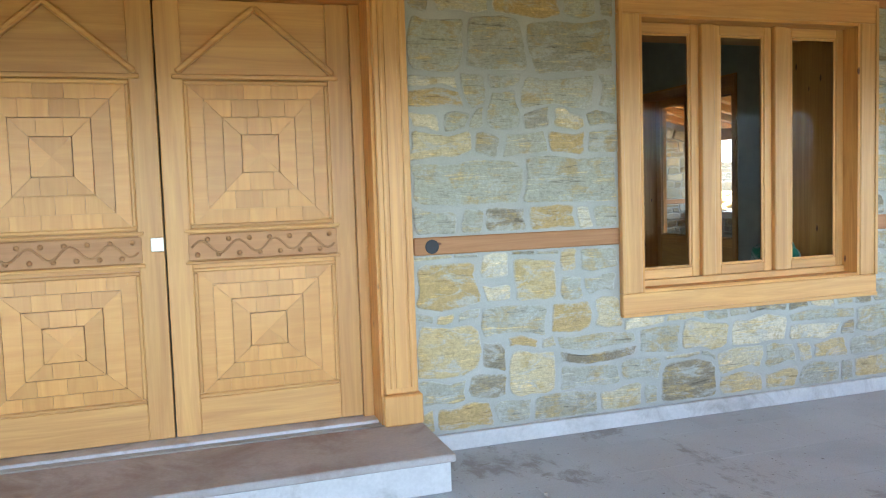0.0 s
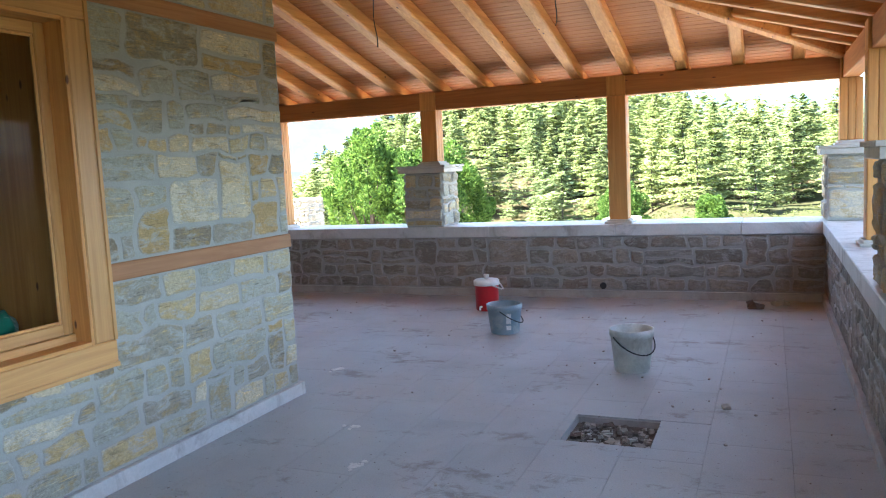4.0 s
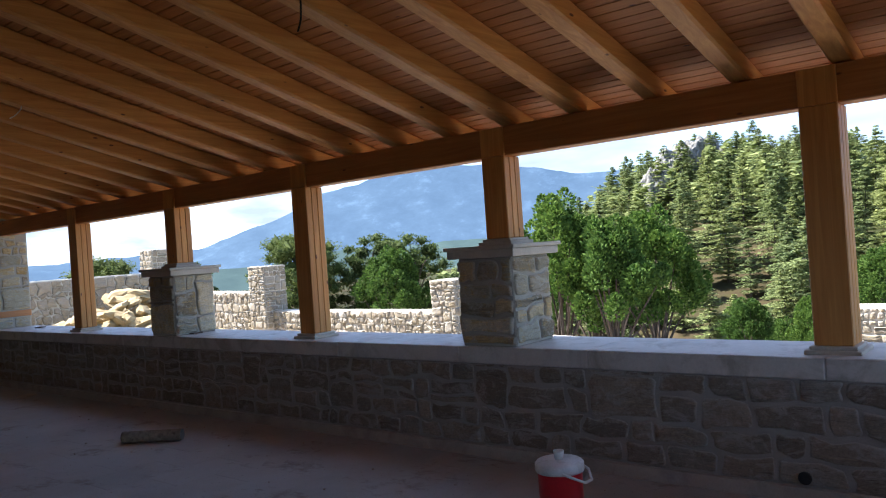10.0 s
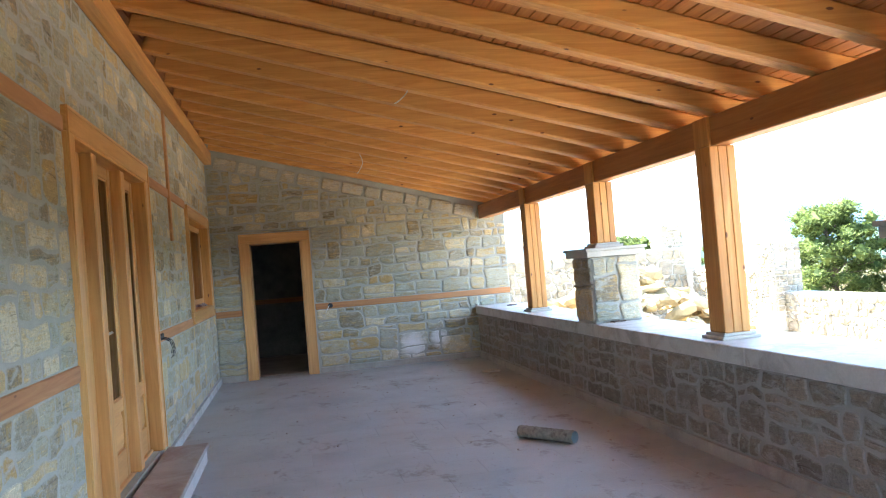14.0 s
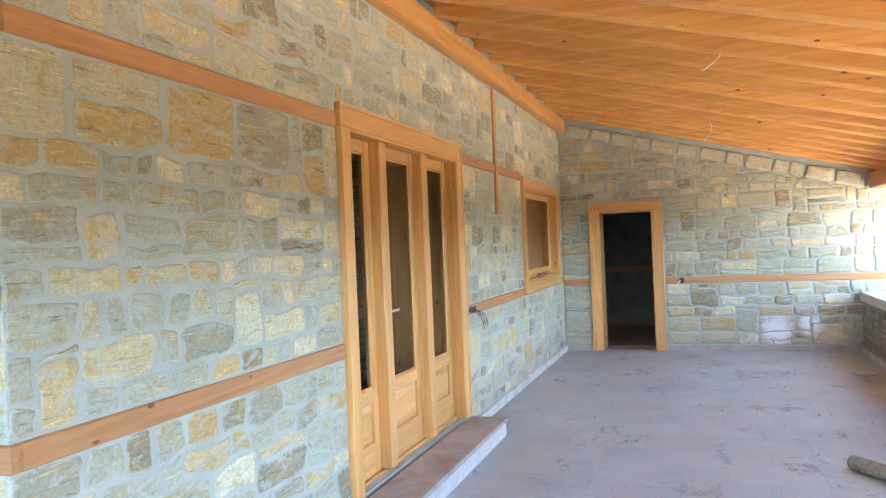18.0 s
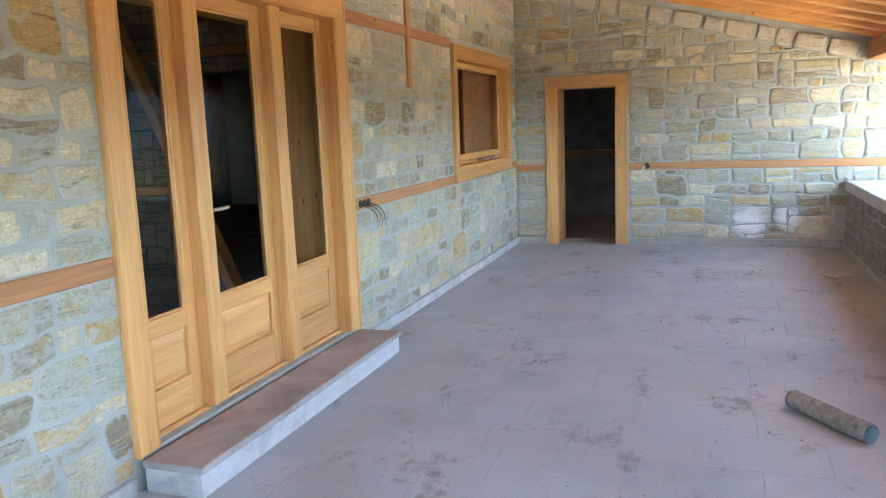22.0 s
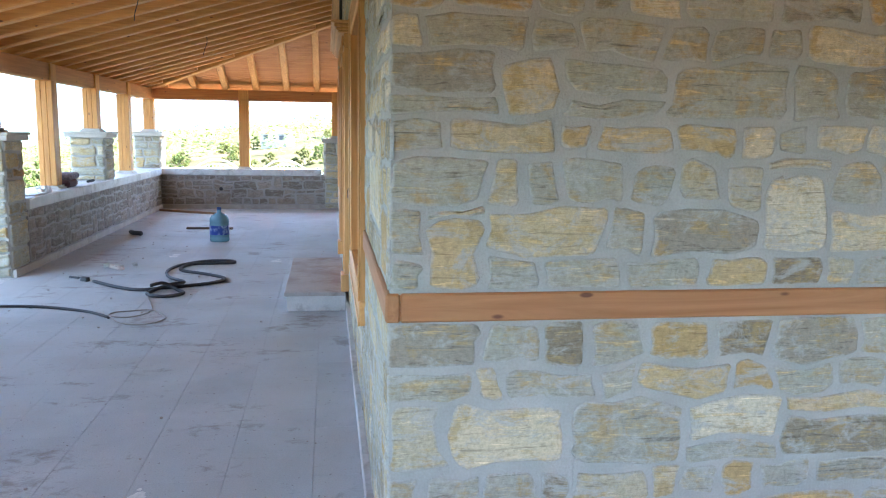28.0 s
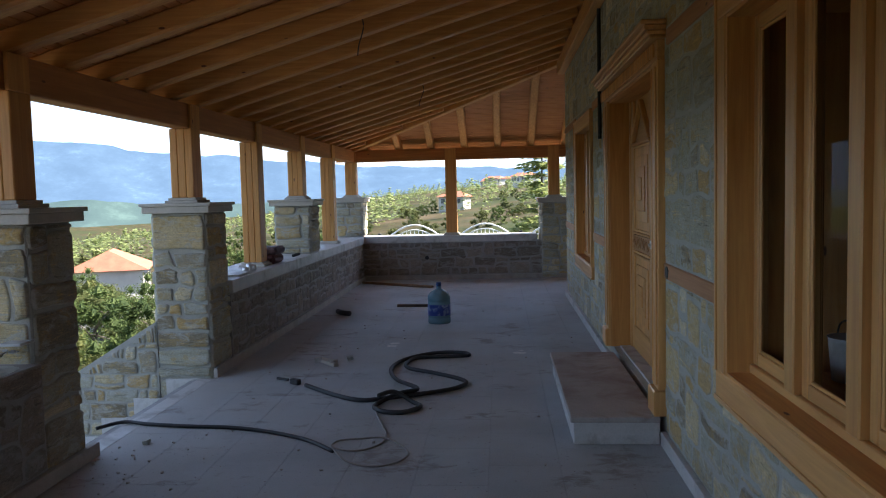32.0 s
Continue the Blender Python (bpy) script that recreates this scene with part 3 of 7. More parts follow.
floor = tagged(new("floor", deck.data("floor", plain("floor_screed", (0.42, 0.40, 0.38), 0.9))), "dusty stone-tiled veranda floor", "floor", kind="structure")

# ---- parapets ----
SILL_T, SILL_B = 0.795, 0.675


def parapet(name, x0, x1, y0, y1, label, top=SILL_B):
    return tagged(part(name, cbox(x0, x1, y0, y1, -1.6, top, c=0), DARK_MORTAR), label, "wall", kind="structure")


PAR = 0.46
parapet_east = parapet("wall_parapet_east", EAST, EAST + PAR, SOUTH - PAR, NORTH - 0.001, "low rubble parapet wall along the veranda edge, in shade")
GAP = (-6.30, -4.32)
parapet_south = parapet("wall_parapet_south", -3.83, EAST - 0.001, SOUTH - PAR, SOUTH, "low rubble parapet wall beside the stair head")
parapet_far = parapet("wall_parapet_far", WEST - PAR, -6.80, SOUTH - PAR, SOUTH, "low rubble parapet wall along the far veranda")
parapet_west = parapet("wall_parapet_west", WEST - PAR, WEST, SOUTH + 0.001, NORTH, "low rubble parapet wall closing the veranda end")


def sill_run(owner, axis, lo, hi, in0, in1, step=1.25):
    """Coping slabs end to end, each one a little off its neighbour."""
    rng = random.Random(int(lo * 100) + 7)
    a = lo
    while a < hi - 0.01:
        b = min(hi, a + step * rng.uniform(0.85, 1.15))
        if hi - b < 0.4:
            b = hi
        d = rng.uniform(-0.003, 0.003)
        s = Shape()
        if axis == "y":
            s.box(in0 + d, in1 + d, a + 0.0015, b - 0.0015, SILL_B, SILL_T + d * 0.5, c=0.006)
        else:
            s.box(a + 0.0015, b - 0.0015, in0 + d, in1 + d, SILL_B, SILL_T + d * 0.5, c=0.006)
        part("sill_slab", s, MARBLE, owner, "pale limestone coping slab")
        a = b


sill_run(parapet_east, "y", SOUTH - PAR - 0.05, NORTH - 0.002, EAST - 0.03, EAST + PAR + 0.14)
sill_run(parapet_south, "x", -1.95, EAST - 0.032, SOUTH - PAR - 0.08, SOUTH + 0.03)
sill_run(parapet_far, "x", WEST - PAR, GAP[0] - 0.48, SOUTH - PAR - 0.08, SOUTH + 0.03)
sill_run(parapet_west, "y", SOUTH + 0.032, -0.32, WEST - PAR - 0.08, WEST + 0.03)


def skirting(name, x0, x1, y0, y1):
    tagged(part(name, cbox(x0, x1, y0, y1, 0.001, 0.085, c=0.003), MARBLE if name.startswith(("baseboard_front", "baseboard_side")) else SKIRT), "pale limestone skirting strip at the wall foot", "baseboard", kind="structure")


T = 0.022
skirting("baseboard_front", -4.51, 0.0, -T - 0.012, -0.001)
skirting("baseboard_front_far", WCORN, -6.84, -T - 0.012, -0.001)
skirting("baseboard_side", 0.001, T + 0.012, -T - 0.012, 2.26)
skirting("baseboard_side_far", 0.001, T + 0.012, 4.69, NORTH - 0.001)
skirting("baseboard_end", 1.47, EAST - T - 0.013, NORTH - T - 0.012, NORTH - 0.001)
skirting("baseboard_end_near", T + 0.013, 0.38, NORTH - T - 0.012, NORTH - 0.001)
skirting("baseboard_east", EAST - T - 0.012, EAST - 0.001, SOUTH + 0.001, NORTH - T - 0.013)
skirting("baseboard_south", GAP[1], EAST - T - 0.013, SOUTH + 0.001, SOUTH + T + 0.012)
skirting("baseboard_south_far", WEST, GAP[0], SOUTH + 0.001, SOUTH + T + 0.012)
skirting("baseboard_west", WEST + 0.001, WEST + T + 0.012, SOUTH + T + 0.013, NORTH)

# ---- timber bands in the walls ----
P = 0.014


def band_x(x0, x1, y, out, zz, name):
    tagged(part(name, cbox(x0, x1, min(y - 0.03, y + out), max(y - 0.03, y + out) if out > 0 else y + 0.03, *zz, c=0.006), BAND["x"]), "weathered larch band let into the stone wall", "trim", kind="structure")


for zz in (BAND_LO, BAND_HI):
    low = zz is BAND_LO
    tagged(part("trim_front", cbox(-4.50 if low else -4.42, -3.33, -P, 0.03, *zz, c=0.006), BAND["x"]), "weathered larch band let into the stone wall", "trim", kind="structure")
    tagged(part("trim_front_corner", cbox(-1.55, P, -P, 0.03, *zz, c=0.006), BAND["x"]), "weathered larch band let into the stone wall", "trim", kind="structure")
    tagged(part("trim_front_far", cbox(-8.0, -6.86, -P, 0.03, *zz, c=0.006), BAND["x"]), "weathered larch band let into the stone wall", "trim", kind="structure")
    tagged(part("trim_front_end", cbox(WCORN, -9.80, -P, 0.03, *zz, c=0.006), BAND["x"]), "weathered larch band let into the stone wall", "trim", kind="structure")
    tagged(part("trim_side", cbox(-0.03, P, 0.031, 2.28, *zz, c=0.006), BAND["y"]), "weathered larch band let into the side wall", "trim", kind="structure")
    tagged(part("trim_side_mid", cbox(-0.03, P, 4.68, 7.06 if not low else 7.06, *zz, c=0.006), BAND["y"]), "weathered larch band let into the side wall", "trim", kind="structure")
tagged(part("trim_front_over", cbox(-3.329, -1.551, -P, 0.03, 2.375, 2.44, c=0.006), BAND["x"]), "weathered larch band over the window", "trim", kind="structure")
tagged(part("trim_side_under", cbox(-0.03, P, 7.061, NORTH - 0.001, *BAND_LO, c=0.006), BAND["y"]), "weathered larch band under the small window", "trim", kind="structure")
tagged(part("trim_end", cbox(1.46, 4.5, NORTH - P, NORTH + 0.03, 0.955, 1.045, c=0.006), BAND["x"]), "weathered larch band let into the end wall", "trim", kind="structure")
tagged(part("trim_end_short", cbox(0.015, 0.39, NORTH - P, NORTH + 0.03, 0.955, 1.045, c=0.006), BAND["x"]), "short larch band between wall corner and doorway", "trim", kind="structure")
tagged(part("trim_upright", cbox(-0.03, P + 0.01, 5.87, 5.95, 1.93, TOP - 0.2, c=0.006), BAND["y"]), "upright timber strip covering a cable chase", "trim", kind="structure")

# ---- roof timbers ----
roof_e = thing("roof_east", "open larch rafters and beams of the side veranda roof", "roof", kind="structure")
roof_s = thing("roof_south", "open larch rafters and beams of the front veranda roof", "roof", kind="structure")
roof_w = thing("roof_west", "open larch rafters and beams at the far end", "roof", kind="structure")
RW, RH = 0.12, 0.13


def rafter(owner, a, b, width=RW, height=RH, name="rafter", mat=None):
    """A timber whose underside runs from a to b."""
    a, b = Vector(a), Vector(b)
    d = b - a
    length = d.length
    x = d.normalized()
    y = Vector((0, 0, 1)).cross(x).normalized()
    z = x.cross(y)
    m = Matrix.Translation(a) @ Matrix((x, y, z)).transposed().to_4x4()
    axis = "x" if abs(d.x) > abs(d.y) else "y"
    return part(name, cbox(0, length, -width / 2, width / 2, 0, height, c=0.014, m=m), mat or WOOD[axis], owner)


def hip_y(x):          # the hip over the near corner, seen in plan
    return PY * x / PX


def hip_yw(x):
    return PY * (WCORN - x) / (WCORN - PWX)


xe, ye, xw = PX + EAVE, PY - EAVE * abs(PY) / PX, PWX - EAVE
y = -1.58 + 0.547 * 20
while y > ye + 0.15:
    if y >= -0.05:
        rafter(roof_e, (0.1, y, slope_east(0.1)), (xe, y, slope_east(xe)))
    else:
        x0 = PX * y / PY + 0.09
        rafter(roof_e, (x0, y, slope_east(x0)), (xe, y, slope_east(xe)))
    y -= 0.547
x = -2.98 + 0.535 * 13
while x > xw + 0.2:
    if x > 0.05:
        y0 = hip_y(x) - 0.09
    elif x < WCORN - 0.05:
        y0 = hip_yw(x) - 0.09
    else:
        y0 = -0.1
    if y0 > ye + 0.1:
        rafter(roof_s, (x, y0, slope_south(y0)), (x, ye, slope_south(ye)))
    x -= 0.535
y = 8.0
while y > ye + 0.15:
    x0 = WCORN - 0.1 if y >= 0 else WCORN - (WCORN - PWX) * y / PY - 0.09
    rafter(roof_w, (x0, y, slope_west(x0)), (xw, y, slope_west(xw)))
    y -= 0.6
k = 1 + EAVE / PX
rafter(roof_e, (0.05, 0.05 * PY / PX, TOP - 0.06), (PX * k, PY * k, TOP - (TOP - BEAM_T) * k - 0.05), 0.12, 0.2, "hip_rafter")
kw = 1 + EAVE / abs(PWX - WCORN)
rafter(roof_w, (WCORN - 0.05, 0.05 * PY / 2.66, TOP - 0.06), (WCORN - (WCORN - PWX) * kw, PY * kw, TOP - (TOP - BEAM_T) * kw - 0.05), 0.12, 0.2, "hip_rafter")
for owner, box_ in ((roof_e, (xe - 0.002, xe + 0.022, ye - 0.022, NORTH, slope_east(xe) - 0.015, slope_east(xe) + RH + 0.02)),
                    (roof_s, (xw, xe - 0.003, ye - 0.022, ye + 0.002, slope_south(ye) - 0.015, slope_south(ye) + RH + 0.02)),
                    (roof_w, (xw - 0.022, xw + 0.002, ye + 0.003, NORTH, slope_west(xw) - 0.015, slope_west(xw) + RH + 0.02))):
    part("fascia", cbox(*box_, c=0.004), WOOD["y" if owner is not roof_s else "x"], owner, "larch fascia board at the eaves")
BW = 0.15
part("eaves_beam", cbox(PX - BW / 2, PX + BW / 2, PY - BW / 2, NORTH, BEAM_B, BEAM_T, c=0.008), SHADED_BEAM["y"], roof_e)
part("eaves_beam", cbox(PWX + BW / 2 + 0.002, PX - BW / 2 - 0.002, PY - BW / 2, PY + BW / 2, BEAM_B, BEAM_T, c=0.008), SHADED_BEAM["x"], roof_s)
part("eaves_beam", cbox(PWX - BW / 2, PWX + BW / 2, PY - BW / 2, NORTH, BEAM_B, BEAM_T, c=0.008), SHADED_BEAM["y"], roof_w)
part("ledger", cbox(0.002, 0.11, -0.10, NORTH - 0.001, TOP - 0.2, TOP - 0.02, c=0.008), WOOD["y"], roof_e, "larch wall plate along the top of the house wall")
part("ledger", cbox(WCORN, 0.0, -0.11, -0.002, TOP - 0.2, TOP - 0.02, c=0.008), WOOD["x"], roof_s, "larch wall plate along the top of the house wall")


def lining(name, label, fall, run, span, n, axis):
    """Boards laid across the rafters, with open joints; fall(d) is the height d metres out, span(d) the two ends of a board."""
    s = Shape()
    for i in range(n):
        d0, d1 = run * i / n + 0.0045, run * (i + 1) / n - 0.0045
        (a0, b0), (a1, b1) = span(d0), span(d1)
        if b0 - a0 < 0.05 and b1 - a1 < 0.05:
            continue
        corners = []
        for d, e in ((d0, a0), (d0, b0), (d1, b1), (d1, a1)):
            p = (d, e) if axis == "y" else (e, d)
            corners.append((p, fall(d) + RH + 0.002))
        v = [(*fix(axis, name, p), z) for p, z in corners] + [(*fix(axis, name, p), z + 0.016) for p, z in corners]
        s.add(v, [(0, 1, 2, 3), (4, 7, 6, 5), (0, 4, 5, 1), (1, 5, 6, 2), (2, 6, 7, 3), (3, 7, 4, 0)])
    return tagged(new(name, s.data(name, SHADED_BOARD[axis])), label, "ceiling", kind="structure")


def fix(axis, name, p):
    if name == "ceiling_east":
        return p
    if name == "ceiling_south":
        return (p[0], -p[1])
    return (WCORN - p[0], p[1])


run_e, run_s, run_w = xe, -ye, WCORN - xw
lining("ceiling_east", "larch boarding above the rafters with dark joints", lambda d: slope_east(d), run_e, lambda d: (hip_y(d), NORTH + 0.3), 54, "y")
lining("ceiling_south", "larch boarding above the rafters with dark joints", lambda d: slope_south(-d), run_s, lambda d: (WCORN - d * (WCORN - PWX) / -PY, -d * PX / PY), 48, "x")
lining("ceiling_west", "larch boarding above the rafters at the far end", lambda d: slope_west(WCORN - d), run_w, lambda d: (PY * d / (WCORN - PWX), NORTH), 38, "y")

# the tiled roof above, one closed shell up to its ridge
zt, ze = TOP + RH + 0.06, TOP + RH + 0.06
pe, ps, pw = slope_east(xe) + RH + 0.06, slope_south(ye) + RH + 0.06, slope_west(xw) + RH + 0.06
ridge = 5.6
yn = NORTH + 4.2
v = [(0, 0, zt), (WCORN, 0, zt), (xe, ye, pe), (xw, ye, pw), (xe, yn, pe), (xw, yn, pw), (0, yn, zt), (WCORN, yn, zt), (-4.6, 6.0, ridge), (-6.7, 6.0, ridge)]
f = [(0, 1, 3, 2), (0, 2, 4, 6), (1, 7, 5, 3), (0, 8, 9, 1), (0, 6, 8), (1, 9, 7), (6, 7, 9, 8)]
rs = Shape().add(v + [(p[0], p[1], p[2] + 0.07) for p in v], f + [tuple(i + 10 for i in q[::-1]) for q in f])
rs.add([v[2], v[3], v[5], v[4]] + [(p[0], p[1], p[2] + 0.07) for p in (v[2], v[3], v[5], v[4])], [(0, 1, 5, 4), (1, 2, 6, 5), (3, 0, 4, 7), (2, 3, 7, 6)])
tagged(new("roof_cover", rs.data("roof_cover", ROOFING)), "terracotta roof covering over house and verandas", "roof", kind="structure")


# ---- posts and piers ----
def timber_post(x, y, z0, group):
    """A built-up post whose inner face stands proud of the beam."""
    p = thing("timber_post", "square larch post on a small limestone pad carrying the eaves beam", "post", group)
    along = abs(y - PY) < 0.01
    for k in range(3):
        lo, hi = -0.1 + k * 0.0667 + 0.0006, -0.1 + (k + 1) * 0.0667 - 0.0006
        box = (x - 0.1, x + 0.1, y + lo, y + hi) if along else (x + lo, x + hi, y - 0.1, y + 0.1)
        part("stave", cbox(*box, z0 + 0.045, BEAM_B, c=0.006), WOOD["z"], p)
    head = (x - 0.1, x + 0.1, y + 0.077, y + 0.1) if along else ((x - 0.1, x - 0.077, y - 0.1, y + 0.1) if x > 0 else (x + 0.077, x + 0.1, y - 0.1, y + 0.1))
    part("stave_head", cbox(*head, BEAM_B + 0.001, BEAM_T - 0.004, c=0.004), WOOD["z"], p)
    part("pad", cbox(x - 0.145, x + 0.145, y - 0.145, y + 0.145, z0, z0 + 0.024, c=0.004), CAP, p, "pale limestone pad")
    part("pad_top", cbox(x - 0.122, x + 0.122, y - 0.122, y + 0.122, z0 + 0.024, z0 + 0.045, c=0.004), CAP, p, "thin limestone pad under the post")
    return p


def pier(x, y, z0, z1, label, seed, size=0.5, group="stone piers"):
    """A rubble pier with a limestone cap, and a post above it."""
    h = size / 2
    p = thing("stone_pier", label, "pier", group)
    part("core", cbox(x - h + 0.012, x + h - 0.012, y - h + 0.012, y + h - 0.012, z0, z1, c=0.01), MORTAR, p)
    part("cap", cbox(x - h - 0.045, x + h + 0.045, y - h - 0.045, y + h + 0.045, z1, z1 + 0.058, c=0.005), CAP, p, "pale limestone cap slab")
    part("cap_top", cbox(x - h - 0.062, x + h + 0.062, y - h - 0.062, y + h + 0.062, z1 + 0.058, z1 + 0.085, c=0.004), CAP, p, "thin upper cap slab")
    q = size - 0.024
    for k, (o, u) in enumerate((((x - q / 2, y - q / 2), (1, 0, 0)), ((x + q / 2, y - q / 2), (0, 1, 0)), ((x + q / 2, y + q / 2), (-1, 0, 0)), ((x - q / 2, y + q / 2), (0, -1, 0)))):
        masonry(p, (*o, 0), u, q, z0 + 0.01, z1 - 0.005, STONE, seed=seed * 7 + k, depth=0.024, cell=1.35, rough=0.03)
    return p


CAP_Z = 1.43
pier(PX + 0.02, PY - 0.02, SILL_T, CAP_Z, "grey rubble corner pier with a limestone cap on the parapet", 1)
timber_post(PX, PY, CAP_Z + 0.085, "veranda posts")
for i, y in enumerate(EAST_POSTS):
    if i % 2:
        pier(PX + 0.02, y + 0.05, SILL_T, CAP_Z, "rubble pier with a limestone cap standing on the parapet", 2 + i)
    timber_post(PX, y, CAP_Z + 0.085 if i % 2 else SILL_T, "veranda posts")
for i, x in enumerate(SOUTH_POSTS):
    if i == 1:
        pier(x, PY - 0.02, SILL_T, CAP_Z, "rubble pier with a limestone cap standing on the parapet", 11)
    timber_post(x, PY, CAP_Z + 0.085 if i == 1 else (SILL_T if i == 2 else SILL_B - 0.03), "veranda posts")
pier(-4.05, SOUTH - 0.26, -1.0, CAP_Z, "tall rubble pier beside the stair head", 12, 0.46)
pier(-6.56, SOUTH - 0.26, -1.0, CAP_Z, "tall rubble pier beside the stair head", 13, 0.5)
timber_post(-3.98, PY, CAP_Z + 0.085, "veranda posts")
timber_post(-6.45, PY, CAP_Z + 0.085, "veranda posts")
for i, x in enumerate(WEST_POSTS):
    if i == 1:
        pier(x, PY - 0.02, SILL_T, CAP_Z, "rubble pier with a limestone cap standing on the parapet", 14)
    timber_post(x, PY, CAP_Z + 0.085 if i == 1 else SILL_T, "veranda posts")
pier(PWX - 0.02, PY - 0.02, SILL_T, CAP_Z, "rubble corner pier at the far end", 15)
timber_post(PWX, PY, CAP_Z + 0.085, "veranda posts")
timber_post(PWX, -1.85, SILL_T, "veranda posts")
pier(PWX - 0.0, 0.02, 0.0, CAP_Z - 0.08, "rubble pier at the far end of the veranda", 16, 0.56)
timber_post(PWX, 0.0, CAP_Z + 0.005, "veranda posts")

# ---- stones of the walls ----
rest = Shape()
end_rng = random.Random(44)
MARG = 0.13


def front_block(s, z):
    x = WCORN + s
    for a, b, c, d in (W1, W2):
        if a - MARG < x < b + MARG and c - MARG < z < d + MARG:
            return True
    return D1[0] - 0.18 < x < D1[1] + 0.18 and z < 2.5


for z0, z1, sd in ((0.085, BAND_LO[0], 21), (BAND_LO[1], BAND_HI[0], 22), (BAND_HI[1], TOP - 0.2, 23)):
    masonry(wall_front, (WCORN, 0, 0), (1, 0, 0), 0.012 - WCORN, z0, z1, STONE, front_block, True, lambda p: p.x > -5.2 and p.z < 2.4, 0.007, sd, rest, 1.32)


def side_block(s, z):
    y = s
    return (FD[0] - 0.14 < y < FD[1] + 0.14 and z < 2.50) or (SWIN[0] - 0.14 < y < SWIN[1] + 0.14 and 1.0 < z < 2.41) or (5.86 < y < 5.96 and z > 1.92)


for z0, z1, sd in ((0.085, BAND_LO[0], 31), (BAND_LO[1], BAND_HI[0], 32), (BAND_HI[1], TOP - 0.2, 33)):
    masonry(wall_side, (0, -0.012, 0), (0, 1, 0), NORTH + 0.012, z0, z1, STONE, side_block, False, lambda p: p.y < 5.2 and p.z < 2.4, 0.007, sd, rest, 1.4)
for z0, z1, sd in ((0.085, 0.955, 41), (1.045, 2.2, 42), (2.2, 3.5, 43)):
    masonry(wall_end, (0, NORTH, 0), (1, 0, 0), 4.5, z0, z1, STONE,
            lambda s, z: (0.39 < s < 1.46 and z < 2.17) or z > slope_east(s) - 0.24, False, lambda p: p.z < 2.2, 0.016, sd, rest, 1.35)
inner = Shape()
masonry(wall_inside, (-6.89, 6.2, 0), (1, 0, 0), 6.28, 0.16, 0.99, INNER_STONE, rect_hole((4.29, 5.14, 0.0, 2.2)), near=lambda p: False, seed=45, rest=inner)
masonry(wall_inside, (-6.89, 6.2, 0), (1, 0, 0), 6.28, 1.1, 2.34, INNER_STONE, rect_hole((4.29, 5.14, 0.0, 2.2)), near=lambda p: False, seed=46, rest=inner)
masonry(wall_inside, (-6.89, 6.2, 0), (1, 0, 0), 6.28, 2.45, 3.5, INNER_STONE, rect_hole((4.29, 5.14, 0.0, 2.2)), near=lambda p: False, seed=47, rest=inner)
d = 0.12
while d < 4.3:
    w = end_rng.randint(4, 7)
    mid = d + w * 0.025
    verts, faces, rim, _ = stone_data(-w * 0.025, w * 0.025, -0.1, 0.1, end_rng, PALE_STONE, 0.04, lambda x, y: (0.0, 0.0))
    ob = new("stone", stone_mesh(verts, faces, rim, PALE_STONE))
    ob.parent = wall_end
    ob.matrix_basis = Matrix.Translation((mid, NORTH, slope_east(mid) - 0.135)) @ pose(0, 0, 0, 0, math.degrees(math.atan((TOP - BEAM_T) / PX)), 0) @ pose(0, 0, 0, 90, 0, 0)
    d += w * 0.05
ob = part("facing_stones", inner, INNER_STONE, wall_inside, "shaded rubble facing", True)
ob["kind"] = "stuff"
outer = tagged(new("rubble_stones", rest.data("rubble_stones", STONE_J, True)), "ochre rubble stones of the further walls", "stone", kind="stuff")
rest = Shape()
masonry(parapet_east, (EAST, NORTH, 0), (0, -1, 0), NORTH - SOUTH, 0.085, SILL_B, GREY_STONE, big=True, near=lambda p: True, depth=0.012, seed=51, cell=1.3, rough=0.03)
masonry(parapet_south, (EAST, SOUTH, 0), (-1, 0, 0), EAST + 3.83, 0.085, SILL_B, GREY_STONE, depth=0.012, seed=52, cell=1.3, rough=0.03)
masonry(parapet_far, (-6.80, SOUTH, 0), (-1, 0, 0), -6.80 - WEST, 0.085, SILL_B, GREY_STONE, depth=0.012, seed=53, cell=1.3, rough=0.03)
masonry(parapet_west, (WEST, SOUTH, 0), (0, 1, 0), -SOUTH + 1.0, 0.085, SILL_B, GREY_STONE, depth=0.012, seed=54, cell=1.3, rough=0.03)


# ---- windows and doors, in the wall's own coordinates: x along it, y into it ----
SIDE = pose(0, 0, 0, 0, 0, 90)


def frame_parts(owner, a0, a1, z0, z1, w, h_mat, v_mat, foot=True, d0=-0.03, d1=0.05, name="casing"):
    """Mitre-less casing boards round an opening, with a raised outer bead."""
    for nm, box_ in (("head", (a0 - w, a1 + w, d0, d1, z1, z1 + w)), ("left", (a0 - w, a0, d0, d1, z0, z1)), ("right", (a1, a1 + w, d0, d1, z0, z1))):
        s = cbox(*box_, c=0.006)
        x0, x1, _, _, q0, q1 = box_
        if nm == "head":
            s.box(x0, x1, d0 - 0.008, d0 + 0.001, q1 - 0.022, q1, c=0.003)
        else:
            e = (x0, x0 + 0.022) if nm == "left" else (x1 - 0.022, x1)
            s.box(*e, d0 - 0.008, d0 + 0.001, q0, q1 + w - 0.022, c=0.003)
        part(name, s, h_mat if nm == "head" else v_mat, owner)
    if foot:
        s = cbox(a0 - w, a1 + w, d0, d1, z0 - w, z0, c=0.006)
        s.box(a0 - w, a1 + w, d0 - 0.008, d0 + 0.001, z0 - w, z0 - w + 0.022, c=0.003)
        part("sill", s, h_mat, owner)


